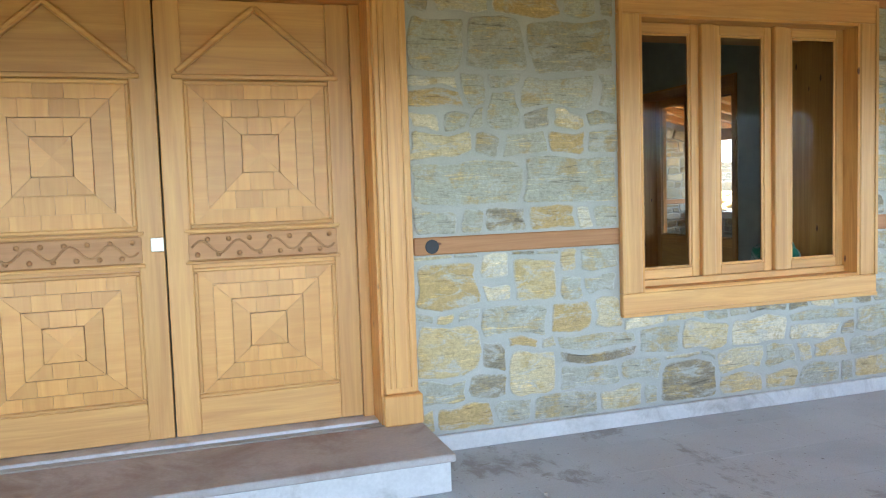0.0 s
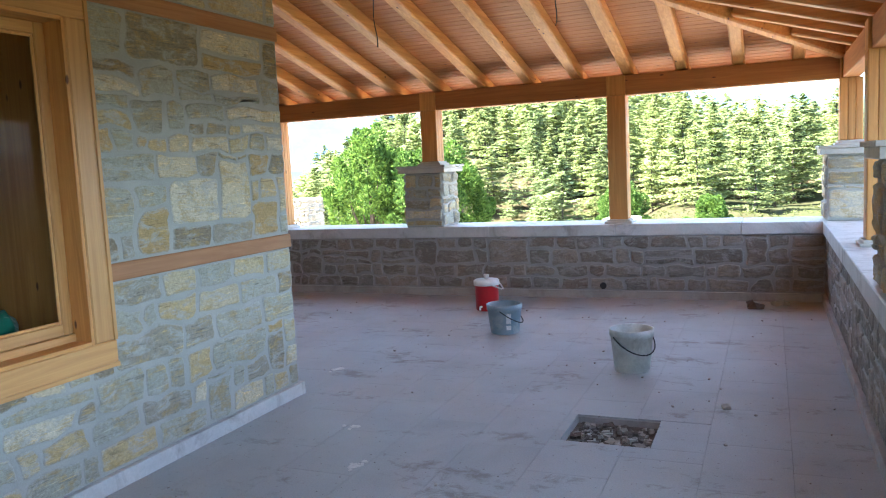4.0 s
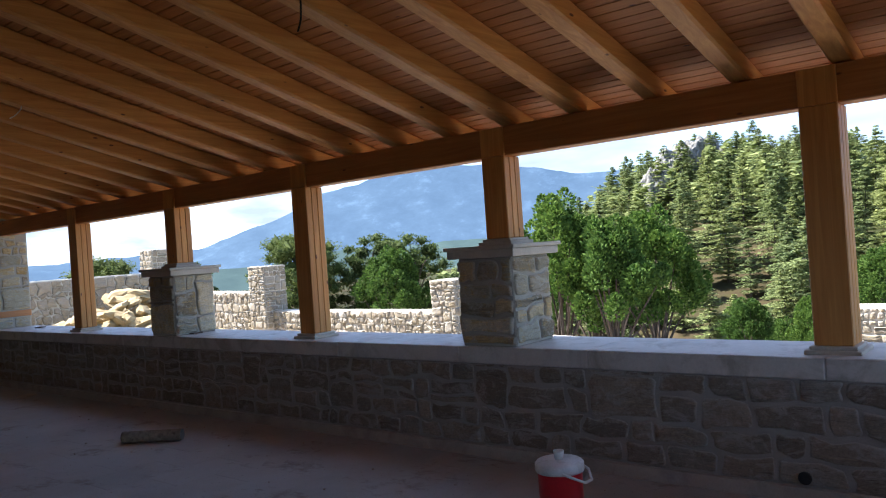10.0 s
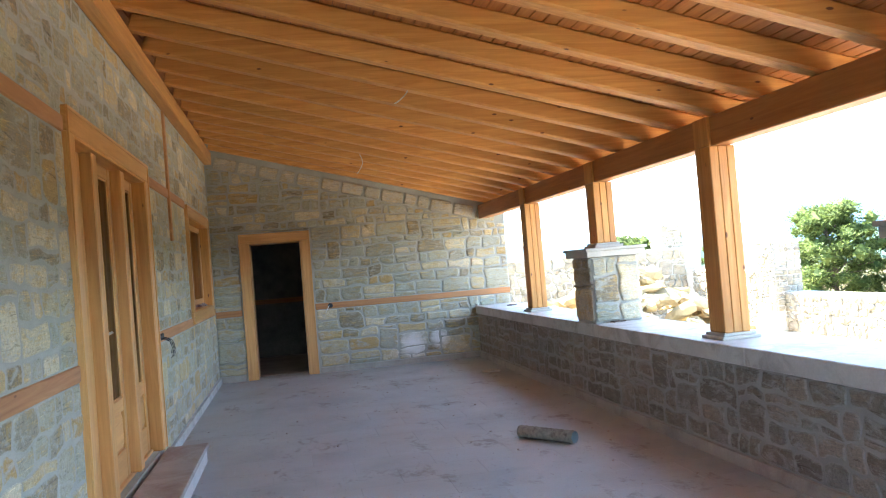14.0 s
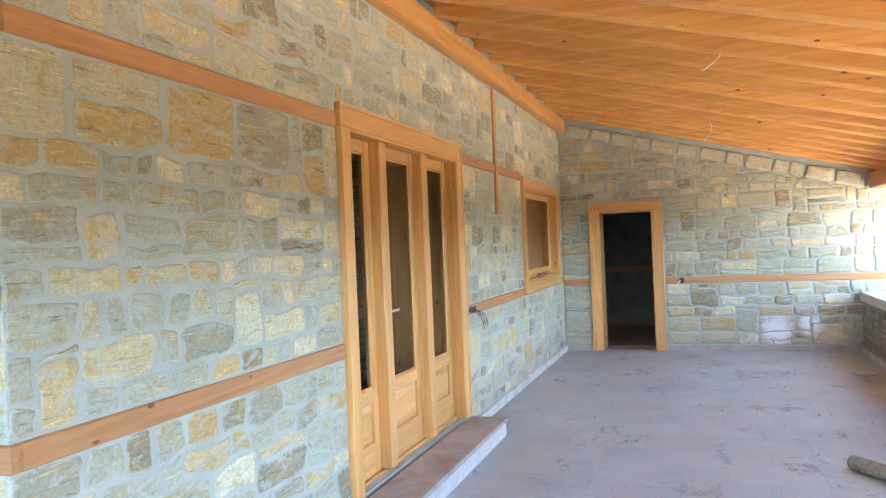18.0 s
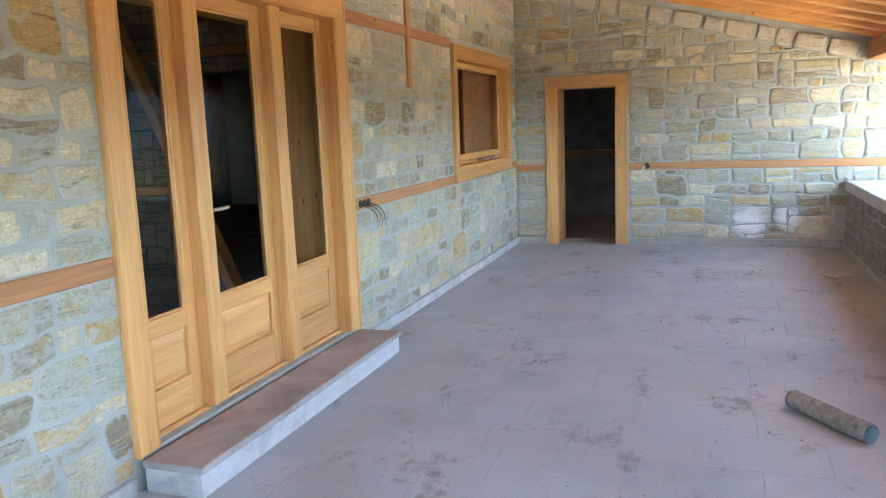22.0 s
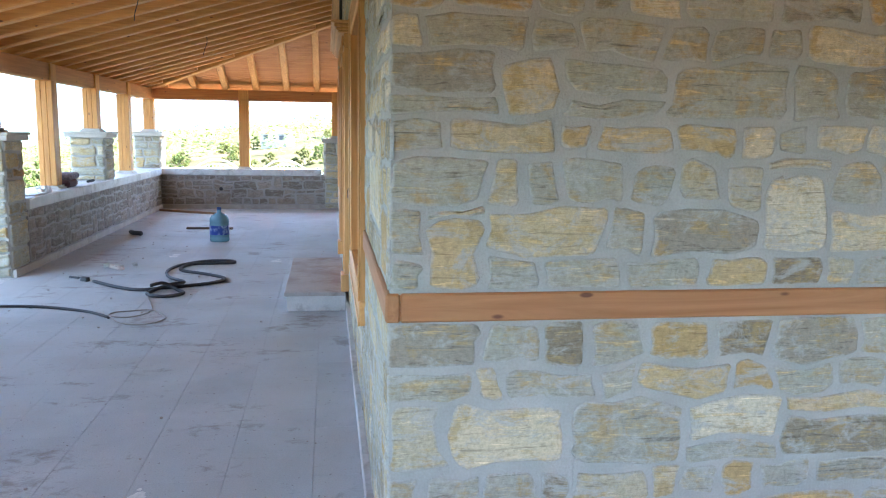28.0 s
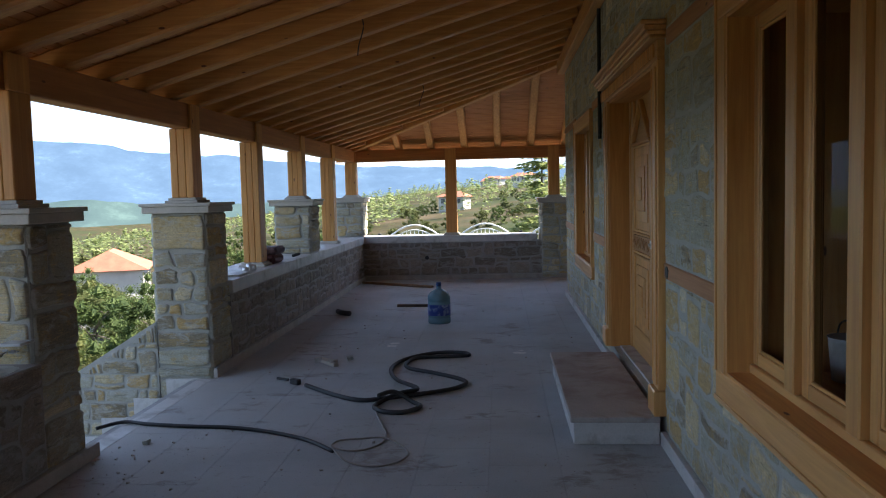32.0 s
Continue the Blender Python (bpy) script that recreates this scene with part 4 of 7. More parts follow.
def reveal(owner, a0, a1, z0, z1, h_mat, v_mat, depth=0.62, floor_too=True):
    """Timber lining of the opening through the wall's thickness."""
    t = 0.018
    part("lining", cbox(a0, a0 + t, -0.024, depth, z0, z1, c=0.002), v_mat, owner)
    part("lining", cbox(a1 - t, a1, -0.024, depth, z0, z1, c=0.002), v_mat, owner)
    part("lining", cbox(a0 + t, a1 - t, -0.024, depth, z1 - t, z1, c=0.002), h_mat, owner)
    if floor_too:
        part("inner_sill", cbox(a0 + t, a1 - t, -0.024, depth, z0, z0 + t, c=0.002), h_mat, owner)


def glazed(owner, name, a0, a1, z0, z1, d, stile, h_mat, v_mat, foot=None):
    """A glazed leaf with bevelled beads; foot: height of a panelled lower part."""
    t = 0.045
    gz = z0 + (foot if foot else stile)
    leaf = part(name, cbox(a0, a0 + stile, d, d + t, z0, z1, c=0.005), v_mat, owner)
    part("stile", cbox(a1 - stile, a1, d, d + t, z0, z1, c=0.005), v_mat, leaf)
    part("rail", cbox(a0 + stile, a1 - stile, d + 0.001, d + t - 0.001, z1 - stile, z1, c=0.004), h_mat, leaf)
    lo = gz - 0.09 if foot else z0
    part("rail", cbox(a0 + stile, a1 - stile, d + 0.001, d + t - 0.001, lo, gz, c=0.004), h_mat, leaf)
    b = 0.014
    beads = Shape()
    beads.box(a0 + stile, a0 + stile + b, d + 0.006, d + 0.02, gz, z1 - stile, c=0.004)
    beads.box(a1 - stile - b, a1 - stile, d + 0.006, d + 0.02, gz, z1 - stile, c=0.004)
    beads.box(a0 + stile + b, a1 - stile - b, d + 0.006, d + 0.02, gz, gz + b, c=0.004)
    beads.box(a0 + stile + b, a1 - stile - b, d + 0.006, d + 0.02, z1 - stile - b, z1 - stile, c=0.004)
    part("glazing_bead", beads, v_mat, leaf)
    md = bpy.data.meshes.new("pane")
    md.from_pydata([(a0 + stile, d + 0.025, gz), (a1 - stile, d + 0.025, gz), (a1 - stile, d + 0.025, z1 - stile), (a0 + stile, d + 0.025, z1 - stile)], [], [(0, 1, 2, 3)])
    md.materials.append(GLASS)
    pane = tagged(new("pane", md), "clear glass pane")
    pane.parent = leaf
    pane.visible_shadow = False
    if foot:
        pb = z0 + 0.2
        part("rail", cbox(a0 + stile, a1 - stile, d + 0.001, d + t - 0.001, z0, pb, c=0.004), h_mat, leaf)
        pt = lo
        part("panel_field", cbox(a0 + stile, a1 - stile, d + 0.02, d + 0.035, pb, pt, c=0.002), h_mat, leaf)
        rr = Shape()
        i0, i1, j0, j1 = a0 + stile + 0.012, a1 - stile - 0.012, pb + 0.012, pt - 0.012
        k = 0.035
        rr.add([(i0, d + 0.019, j0), (i1, d + 0.019, j0), (i1, d + 0.019, j1), (i0, d + 0.019, j1),
                (i0 + k, d + 0.004, j0 + k), (i1 - k, d + 0.004, j0 + k), (i1 - k, d + 0.004, j1 - k), (i0 + k, d + 0.004, j1 - k)],
               [(0, 1, 5, 4), (1, 2, 6, 5), (2, 3, 7, 6), (3, 0, 4, 7), (4, 5, 6, 7)])
        part("raised_panel", rr, h_mat, leaf)
    return leaf


def casement(name, label, where, op, mullions, axis):
    a0, a1, z0, z1 = op
    hm, vm = TRIM[axis], TRIM["z"]
    w = thing(name, label, "window", kind="structure", at=where)
    frame_parts(w, a0, a1, z0, z1, 0.13, hm, vm)
    reveal(w, a0, a1, z0, z1, WOOD[axis], WOOD["z"])
    part("sill_rail", cbox(a0 + 0.018, a1 - 0.018, 0.07, 0.15, z0 + 0.018, z0 + 0.055, c=0.004), hm, w)
    edges = [a0 + 0.018] + [e for m in mullions for e in (m - 0.045, m + 0.045)] + [a1 - 0.018]
    for m in mullions:
        part("mullion", cbox(m - 0.045, m + 0.045, 0.055, 0.16, z0 + 0.056, z1 - 0.019, c=0.006), vm, w)
    for p, q in zip(edges[::2], edges[1::2]):
        glazed(w, "sash", p, q, z0 + 0.056, z1 - 0.019, 0.085, 0.055, hm, vm)
    return w


casement("window_1", "three-light larch window with broad casing and dark room behind", Matrix(), W1, (-2.70, -2.19), "x")
casement("window_2", "three-light larch window beyond the carved door", Matrix(), W2, (-9.16, -8.65), "x")
casement("window_3", "single-light larch window with broad casing and rag on its sill", SIDE, SWIN, (), "y")

# glazed garden door
door_2 = thing("door_2", "three-part glazed larch door with raised bottom panels", "door", kind="structure", at=SIDE)
frame_parts(door_2, FD[0], FD[1], FD[2], FD[3], 0.14, TRIM["y"], TRIM["z"], False)
reveal(door_2, FD[0], FD[1], FD[2], FD[3], WOOD["y"], WOOD["z"], floor_too=False)
part("threshold", cbox(FD[0] + 0.018, FD[1] - 0.018, 0.055, 0.6, FD[2] - 0.01, FD[2] + 0.02, c=0.003), TRIM["y"], door_2)
for a, b in ((2.925, 3.045), (3.735, 3.86)):
    part("mullion", cbox(a, b, 0.002, 0.15, FD[2] + 0.021, FD[3] - 0.019, c=0.006), TRIM["z"], door_2)
leaves = []
for a, b in ((FD[0] + 0.02, 2.924), (3.046, 3.734), (3.861, FD[1] - 0.02)):
    leaves.append(glazed(door_2, "door_leaf", a, b, FD[2] + 0.022, FD[3] - 0.02, 0.075, 0.08, TRIM["y"], TRIM["z"], 0.55))
STEEL = plain("brushed_steel", (0.72, 0.70, 0.66), 0.35, 0.9, 0.05, relief=0.02)
hs = cbox(3.073, 3.109, 0.062, 0.076, 1.185, 1.235, c=0.006)
hs.tube([(3.09, 0.07, 1.21), (3.09, 0.025, 1.21), (3.115, 0.018, 1.21), (3.20, 0.018, 1.212)], 0.009, 8)
part("handle", hs, STEEL, leaves[1], "pale metal lever handle")

# plain doorway in the end wall
door_3 = thing("door_3", "open doorway with larch casing into a dark room", "doorway", kind="structure", at=Matrix.Translation((0, NORTH, 0)))
frame_parts(door_3, ED[0], ED[1], 0.0, ED[3], 0.135, TRIM["x"], TRIM["z"], False)
reveal(door_3, ED[0], ED[1], 0.001, ED[3], TRIM["x"], TRIM["z"], 0.46, False)

# carved double front door
door_1 = thing("door_1", "carved double door of pale larch with inlaid square panels", "door", kind="structure")
hm, vm = TRIM["x"], TRIM["z"]
for a, b, e in ((D1[0] - 0.17, D1[0], -1), (D1[1], D1[1] + 0.17, 1)):
    s = cbox(a, b, -0.045, 0.05, 0.33, D1[3], c=0.006)
    s.box(a + 0.025, a + 0.04, -0.055, -0.044, 0.36, D1[3] - 0.04, c=0.004)
    s.box(b - 0.04, b - 0.025, -0.055, -0.044, 0.36, D1[3] - 0.04, c=0.004)
    s.box(a + 0.055, b - 0.055, -0.052, -0.044, 0.36, D1[3] - 0.04, c=0.004)
    part("casing", s, vm, door_1)
    s = cbox(a - 0.015, b + 0.015, -0.075, 0.05, 0.176, 0.33, c=0.008)
    part("plinth_block", s, vm, door_1)
s = cbox(D1[0] - 0.17, D1[1] + 0.17, -0.045, 0.05, D1[3], D1[3] + 0.115, c=0.004)
frieze = part("frieze", s, hm, door_1)
x = D1[0] - 0.15
while x < D1[1] + 0.13:
    part("flute", cbox(x, x + 0.03, -0.062, -0.045, D1[3] + 0.018, D1[3] + 0.1, c=0.008), vm, frieze)
    x += 0.058
for k, (o, z0, z1) in enumerate(((0.065, 0.115, 0.135), (0.085, 0.135, 0.16), (0.11, 0.16, 0.19), (0.14, 0.19, 0.215))):
    part("cornice_moulding", cbox(D1[0] - 0.17 - o * 0.5, D1[1] + 0.17 + o * 0.5, -0.045 - o * 0.75, 0.04, D1[3] + z0, D1[3] + z1, c=0.007), hm, door_1)
reveal(door_1, D1[0], D1[1], 0.176, D1[3], WOOD["x"], WOOD["z"], 0.62, False)
DD = 0.16
CARVED = wood("carved_wood", "x", (0.40, 0.175, 0.06), (0.54, 0.27, 0.10), 0.5, False)
INLAY = {a: wood("inlay_" + a, a, (0.62, 0.285, 0.08), (0.73, 0.38, 0.12), 0.4, False) for a in "xz"}


def inlaid_panel(leaf, x0, x1, z0, z1):
    """Nested square rings of short strips round a middle block, each ring a step lower or higher."""
    part("panel_bed", cbox(x0, x1, DD + 0.006, DD + 0.03, z0, z1, c=0.002), hm, leaf)
    for nm, q in (("h", (x0 - 0.02, x1 + 0.02, z0 - 0.02, z0)), ("h", (x0 - 0.02, x1 + 0.02, z1, z1 + 0.02)), ("v", (x0 - 0.02, x0, z0, z1)), ("v", (x1, x1 + 0.02, z0, z1))):
        part("panel_moulding", cbox(q[0], q[1], DD - 0.014, DD + 0.02, q[2], q[3], c=0.008), hm if nm == "h" else vm, leaf)
    rng2 = random.Random(int(x0 * 100 + z0 * 1000))
    stops = (0.0, 0.20, 0.46, 0.72)
    hx, hz, cx, cz = (x1 - x0) / 2, (z1 - z0) / 2, (x0 + x1) / 2, (z0 + z1) / 2
    for k, f0 in enumerate(stops):
        f1 = stops[k + 1] if k < 3 else 1.0
        f0 += 0.012 if k else 0.0
        y0, y1 = DD - 0.001 - 0.009 * k, DD - 0.003 - 0.009 * k
        for side in range(4):
            w, g = (hx, hz) if side % 2 == 0 else (hz, hx)
            n = (5, 4, 3, 1)[k] if side % 2 == 0 else 1
            for q in range(n):
                u0, u1 = -1 + 2 * q / n, -1 + 2 * (q + 1) / n
                o0, o1 = u0 * w * (1 - f0), u1 * w * (1 - f0)
                i0, i1 = max(-w * (1 - f1), min(w * (1 - f1), o0)), max(-w * (1 - f1), min(w * (1 - f1), o1))
                e = 0.0005
                quad = [(o0 + e, g * (1 - f0)), (o1 - e, g * (1 - f0)), (max(i1 - e, i0 + e), g * (1 - f1)), (min(i0 + e, i1), g * (1 - f1))]
                turn = {0: lambda p: (p[0], p[1]), 1: lambda p: (p[1], -p[0]), 2: lambda p: (-p[0], -p[1]), 3: lambda p: (-p[1], p[0])}[side]
                flat = [turn(p) for p in quad]
                front = [(cx + p[0], y0 if i < 2 else y1, cz + p[1]) for i, p in enumerate(flat)]
                back = [(p[0], DD + 0.007, p[2]) for p in front]
                piece = Shape().add(front + back, [(0, 1, 2, 3), (7, 6, 5, 4), (0, 4, 5, 1), (1, 5, 6, 2), (2, 6, 7, 3), (3, 7, 4, 0)])
                part("inlay_strip", piece, INLAY["z" if side % 2 == 0 else "x"], leaf)


def carved_leaf(x0, x1):
    leaf = part("door_leaf", cbox(x0, x1, DD + 0.008, DD + 0.055, 0.19, D1[3] - 0.02, c=0.002), hm, door_1)
    st = 0.115
    part("stile", cbox(x0, x0 + st, DD - 0.012, DD + 0.008, 0.19, D1[3] - 0.02, c=0.004), vm, leaf)
    part("stile", cbox(x1 - st, x1, DD - 0.012, DD + 0.008, 0.19, D1[3] - 0.02, c=0.004), vm, leaf)
    part("rail", cbox(x0 + st, x1 - st, DD - 0.012, DD + 0.008, 0.19, 0.37, c=0.004), hm, leaf)
    inlaid_panel(leaf, x0 + st + 0.02, x1 - st - 0.02, 0.39, 0.98)
    rail = part("carved_rail", cbox(x0 + st - 0.02, x1 - st + 0.02, DD - 0.014, DD + 0.008, 1.035, 1.165, c=0.006), CARVED, leaf, "carved rail with a vine in relief")
    m = (x0 + x1) / 2
    half = (x1 - x0) / 2 - st
    vine = Shape()
    vine.tube([(m - half + 2 * half * i / 40, DD - 0.017, 1.10 + 0.03 * math.sin(i * 0.62)) for i in range(41)], 0.006, 6)
    for i in range(14):
        cx, s2 = m - half + 2 * half * (i + 0.5) / 14, 1 if i % 2 else -1
        vine.lathe([(0.0, -0.004), (0.014, 0.0), (0.011, 0.006), (0.0, 0.009)], 7, Matrix.Translation((cx, DD - 0.013, 1.10 + 0.036 * s2)) @ pose(0, 0, 0, 90))
    part("vine", vine, CARVED, rail, smooth=True)
    for z in (1.018, 1.17):
        part("rail_moulding", cbox(x0 + st - 0.03, x1 - st + 0.03, DD - 0.024, DD + 0.008, z, z + 0.016, c=0.005), hm, leaf)
    inlaid_panel(leaf, x0 + st + 0.02, x1 - st - 0.02, 1.21, 1.87)
    part("rail", cbox(x0 + st - 0.05, x1 - st + 0.05, DD - 0.026, DD + 0.008, 1.893, 1.918, c=0.006), hm, leaf)
    for e in (-1, 1):
        a, b = Vector((m + e * 0.37, DD - 0.02, 1.925)), Vector((m, DD - 0.02, 2.235))
        d = (b - a).normalized()
        mm = Matrix.Translation(a) @ Matrix((d, Vector((0, 1, 0)), d.cross(Vector((0, 1, 0))))).transposed().to_4x4()
        part("gable_moulding", cbox(0, (b - a).length, -0.012, 0.03, -0.014, 0.014, c=0.007, m=mm), hm, leaf)
    return leaf


left_leaf = carved_leaf(-6.585, -5.676)
right_leaf = carved_leaf(-5.668, -4.755)
lock = cbox(-5.735, -5.677, DD - 0.022, DD - 0.011, 1.09, 1.155, c=0.004)
lock.lathe([(0.0, 0.0), (0.012, 0.0), (0.012, 0.012), (0.0, 0.012)], 12, Matrix.Translation((-5.706, DD - 0.022, 1.122)) @ pose(0, 0, 0, 90))
part("lock_plate", lock, STEEL, left_leaf, "square metal lock plate")
part("jamb_strip", cbox(D1[0] + 0.018, -6.587, DD - 0.02, DD + 0.06, 0.176, D1[3] - 0.019, c=0.004), vm, door_1)
part("jamb_strip", cbox(-4.753, D1[1] - 0.018, DD - 0.02, DD + 0.06, 0.176, D1[3] - 0.019, c=0.004), vm, door_1)
part("threshold", cbox(D1[0] + 0.018, D1[1] - 0.018, 0.052, 0.6, 0.165, 0.185, c=0.003), MARBLE, door_1)

# stone doorsteps
STEP_TOP = plain("step_top_stone", (0.43, 0.38, 0.335), 0.7, vary=0.1, scale=3.0, relief=0.08, dirt=(0.29, 0.22, 0.18))
st1 = thing("doorstep", "long limestone step with dusty brown top before the carved door", "step")
part("riser", cbox(-6.40, -4.515, -0.55, -0.036, 0.001, 0.14, c=0.004), MARBLE, st1, "white limestone riser")
part("tread", cbox(-6.42, -4.495, -0.57, -0.036, 0.14, 0.176, c=0.006), STEP_TOP, st1, "dusty brown tread")
st2 = thing("doorstep", "limestone step with dusty top before the glazed door", "step")
part("riser", cbox(0.036, 0.345, 2.31, 4.62, 0.001, 0.12, c=0.004), MARBLE, st2, "white limestone riser")
part("tread", cbox(0.036, 0.362, 2.295, 4.635, 0.12, 0.156, c=0.006), STEP_TOP, st2, "dusty brown tread")


# ---- loose things on the veranda ----
def paint(name, colour, rough=0.5, metal=0.0, dirt=None, vary=0.08, scale=14.0):
    return plain(name, colour, rough, metal, vary, scale, 0.05, 80.0, dirt)


RED = paint("red_plastic", (0.55, 0.012, 0.02), 0.35)
WHITE = paint("white_plastic", (0.74, 0.73, 0.70), 0.45, dirt=(0.5, 0.47, 0.42))
BLACK = paint("black_rubber", (0.018, 0.018, 0.019), 0.55)
BLUEGREY = paint("grey_blue_plastic", (0.26, 0.34, 0.38), 0.6, dirt=(0.50, 0.51, 0.49), scale=9.0)
CEMENT = paint("cement_crust", (0.50, 0.50, 0.44), 0.95, dirt=(0.34, 0.33, 0.29), vary=0.2, scale=12.0)
RUBBLE = plain("rubble", (0.42, 0.38, 0.33), 0.95, vary=0.3, scale=18.0, relief=0.6, fine=60.0)


def handle_arc(cx, cy, cz, r, drop, tilt, wire, n=16):
    """A bail handle hanging to one side."""
    pts = []
    for i in range(n + 1):
        a = math.pi * i / n
        pts.append((cx + r * math.cos(a), cy - math.sin(a) * r * 0.95 * math.sin(tilt) - 0.0, cz - drop * math.sin(a)))
    return Shape().tube(pts, wire, 6)


# red drinks cooler
at = Matrix.Translation((3.12, -0.26, 0.0))
cooler = thing("water_cooler", "red drinks cooler with white lid standing by the parapet", "cooler", at=at)
part("body", Shape().lathe([(0.0, 0.0), (0.105, 0.0), (0.118, 0.012), (0.122, 0.25), (0.126, 0.262), (0.0, 0.262)], 28), RED, cooler, smooth=True)
part("lid", Shape().lathe([(0.0, 0.262), (0.132, 0.262), (0.135, 0.275), (0.134, 0.305), (0.122, 0.318), (0.05, 0.325), (0.0, 0.326)], 28), WHITE, cooler, "white screw lid", True)
part("cup", Shape().lathe([(0.0, 0.326), (0.024, 0.326), (0.03, 0.37), (0.027, 0.37), (0.02, 0.332), (0.0, 0.332)], 16), WHITE, cooler, "small clear cup", True)
part("strap_handle", Shape().tube([(0.10, -0.07, 0.285), (0.12, -0.11, 0.25), (0.06, -0.16, 0.215), (-0.02, -0.165, 0.22), (-0.07, -0.125, 0.25), (-0.105, -0.075, 0.28)], 0.008, 6), WHITE, cooler, "white carrying handle", True)
part("tap", Shape().tube([(-0.12, 0.02, 0.05), (-0.16, 0.022, 0.05), (-0.163, 0.022, 0.02)], 0.011, 8), WHITE, cooler, "white tap", True)


def bucket(x, y, r, h, mat, label, inner, seed, wire=BLACK):
    b = thing("bucket", label, "bucket", at=Matrix.Translation((x, y, 0.0)))
    r0 = r * 0.84
    part("pail", Shape().lathe([(0.0, 0.0), (r0 - 0.006, 0.0), (r0, 0.008), (r, h - 0.05), (r + 0.007, h - 0.05), (r + 0.007, h - 0.02), (r + 0.009, h), (r - 0.005, h), (r0 - 0.004, 0.03), (0.0, 0.03)], 30), mat, b, smooth=True)
    part("residue", Shape().lathe([(0.0, h * 0.62), (r * 0.5, h * 0.6), (r * 0.945, h * 0.66)], 20), inner, b, "hardened mortar residue", True)
    a = 0.5 + seed
    pts = [(r * math.cos(a + math.pi * i / 14), r * math.sin(a + math.pi * i / 14) * 1.0, h - 0.045 - 0.12 * math.sin(math.pi * i / 14)) for i in range(15)]
    k = 1.08
    part("bail_handle", Shape().tube([(p[0] * k, p[1] * k, p[2]) for p in pts], 0.005, 6), wire, b, "black wire handle", True)
    return b


SPLASHED = paint("mortar_splashed_plastic", (0.66, 0.68, 0.63), 0.8, dirt=(0.42, 0.43, 0.37), vary=0.2, scale=8.0)
bk1 = bucket(2.12, -0.78, 0.15, 0.26, BLUEGREY, "grey-blue paint bucket splashed with mortar on the floor", CEMENT, 2.7)
lab = Shape()
for z0, z1 in ((0.045, 0.085), (0.10, 0.19)):
    lab.add([(0.146 * math.cos(a) * (0.97 + 0.2 * z), 0.146 * math.sin(a) * (0.97 + 0.2 * z), z) for z in (z0, z1) for a in (3.55, 3.7, 3.85)], [(0, 1, 4, 3), (1, 2, 5, 4)])
part("label_patch", lab, WHITE, bk1, "pale worn label bars")
bucket(1.10, -2.06, 0.147, 0.30, SPLASHED, "tall mortar-crusted bucket with ragged rim", RUBBLE, 1.9)

# square pit in the floor with rubble
PITSOIL = plain("pit_soil", (0.17, 0.145, 0.125), 0.95, vary=0.35, scale=30.0, relief=0.8, fine=60.0)
pit = thing("floor_pit", "square uncovered pit in the tiled floor holding rubble", "pit", kind="structure")
w = Shape()
a, b, c, d = PIT
w.box(a - 0.05, a - 0.001, c - 0.05, d + 0.05, -0.30, -0.015, c=0)
w.box(b + 0.001, b + 0.05, c - 0.05, d + 0.05, -0.30, -0.015, c=0)
w.box(a - 0.0, b + 0.0, c - 0.05, c - 0.001, -0.30, -0.015, c=0)
w.box(a - 0.0, b + 0.0, d + 0.001, d + 0.05, -0.30, -0.015, c=0)
part("pit_side", w, RUBBLE, pit)
part("pit_bed", cbox(a, b, c, d, -0.14, -0.05, c=0), PITSOIL, pit)
prng = random.Random(8)


def chip(shape, x, y, z, k, rng3):
    v = [Vector((rng3.uniform(0.5, 1) * sx, rng3.uniform(0.5, 1) * sy, rng3.uniform(0.3, 0.7) * sz)) * k for sx in (-1, 1) for sy in (-1, 1) for sz in (-1, 1)]
    shape.add(v, [(0, 1, 3, 2), (4, 6, 7, 5), (0, 4, 5, 1), (2, 3, 7, 6), (0, 2, 6, 4), (1, 5, 7, 3)], Matrix.Translation((x, y, z)) @ pose(0, 0, 0, rng3.uniform(-20, 20), rng3.uniform(-20, 20), rng3.uniform(0, 360)))


for i in range(150):
    s = Shape()
    k = prng.uniform(0.006, 0.026)
    chip(s, prng.uniform(a + 0.03, b - 0.03), prng.uniform(c + 0.03, d - 0.03), -0.048 + k * 0.4, k, prng)
    part("rubble_piece", s, CEMENT if i % 5 == 0 else (RUBBLE if i % 2 else PITSOIL), pit)

# cardboard-and-mortar pipe offcut
PIPE_OUT = paint("dirty_pipe", (0.27, 0.25, 0.20), 0.9, dirt=(0.13, 0.115, 0.09), vary=0.3, scale=24.0)
PIPE_IN = paint("pipe_inside", (0.32, 0.40, 0.42), 0.6)
p0, p1 = Vector((2.90, 4.08, 0.052)), Vector((3.21, 3.64, 0.052))
dv = (p1 - p0).normalized()
mp = Matrix.Translation(p0) @ dv.to_track_quat("Z", "Y").to_matrix().to_4x4()
pipe = thing("pipe_offcut", "short dirty grey drain pipe lying on the floor", "pipe", at=mp)
L = (p1 - p0).length
part("shell", Shape().lathe([(0.047, 0.0)] + [(0.05 + 0.0018 * math.sin(i * 1.7), L * i / 40) for i in range(41)] + [(0.047, L)], 24), PIPE_OUT, pipe, smooth=True)
part("bore", Shape().lathe([(0.047, 0.0), (0.046, L * 0.5), (0.047, L)], 24), PIPE_IN, pipe, "bluish inside", True)

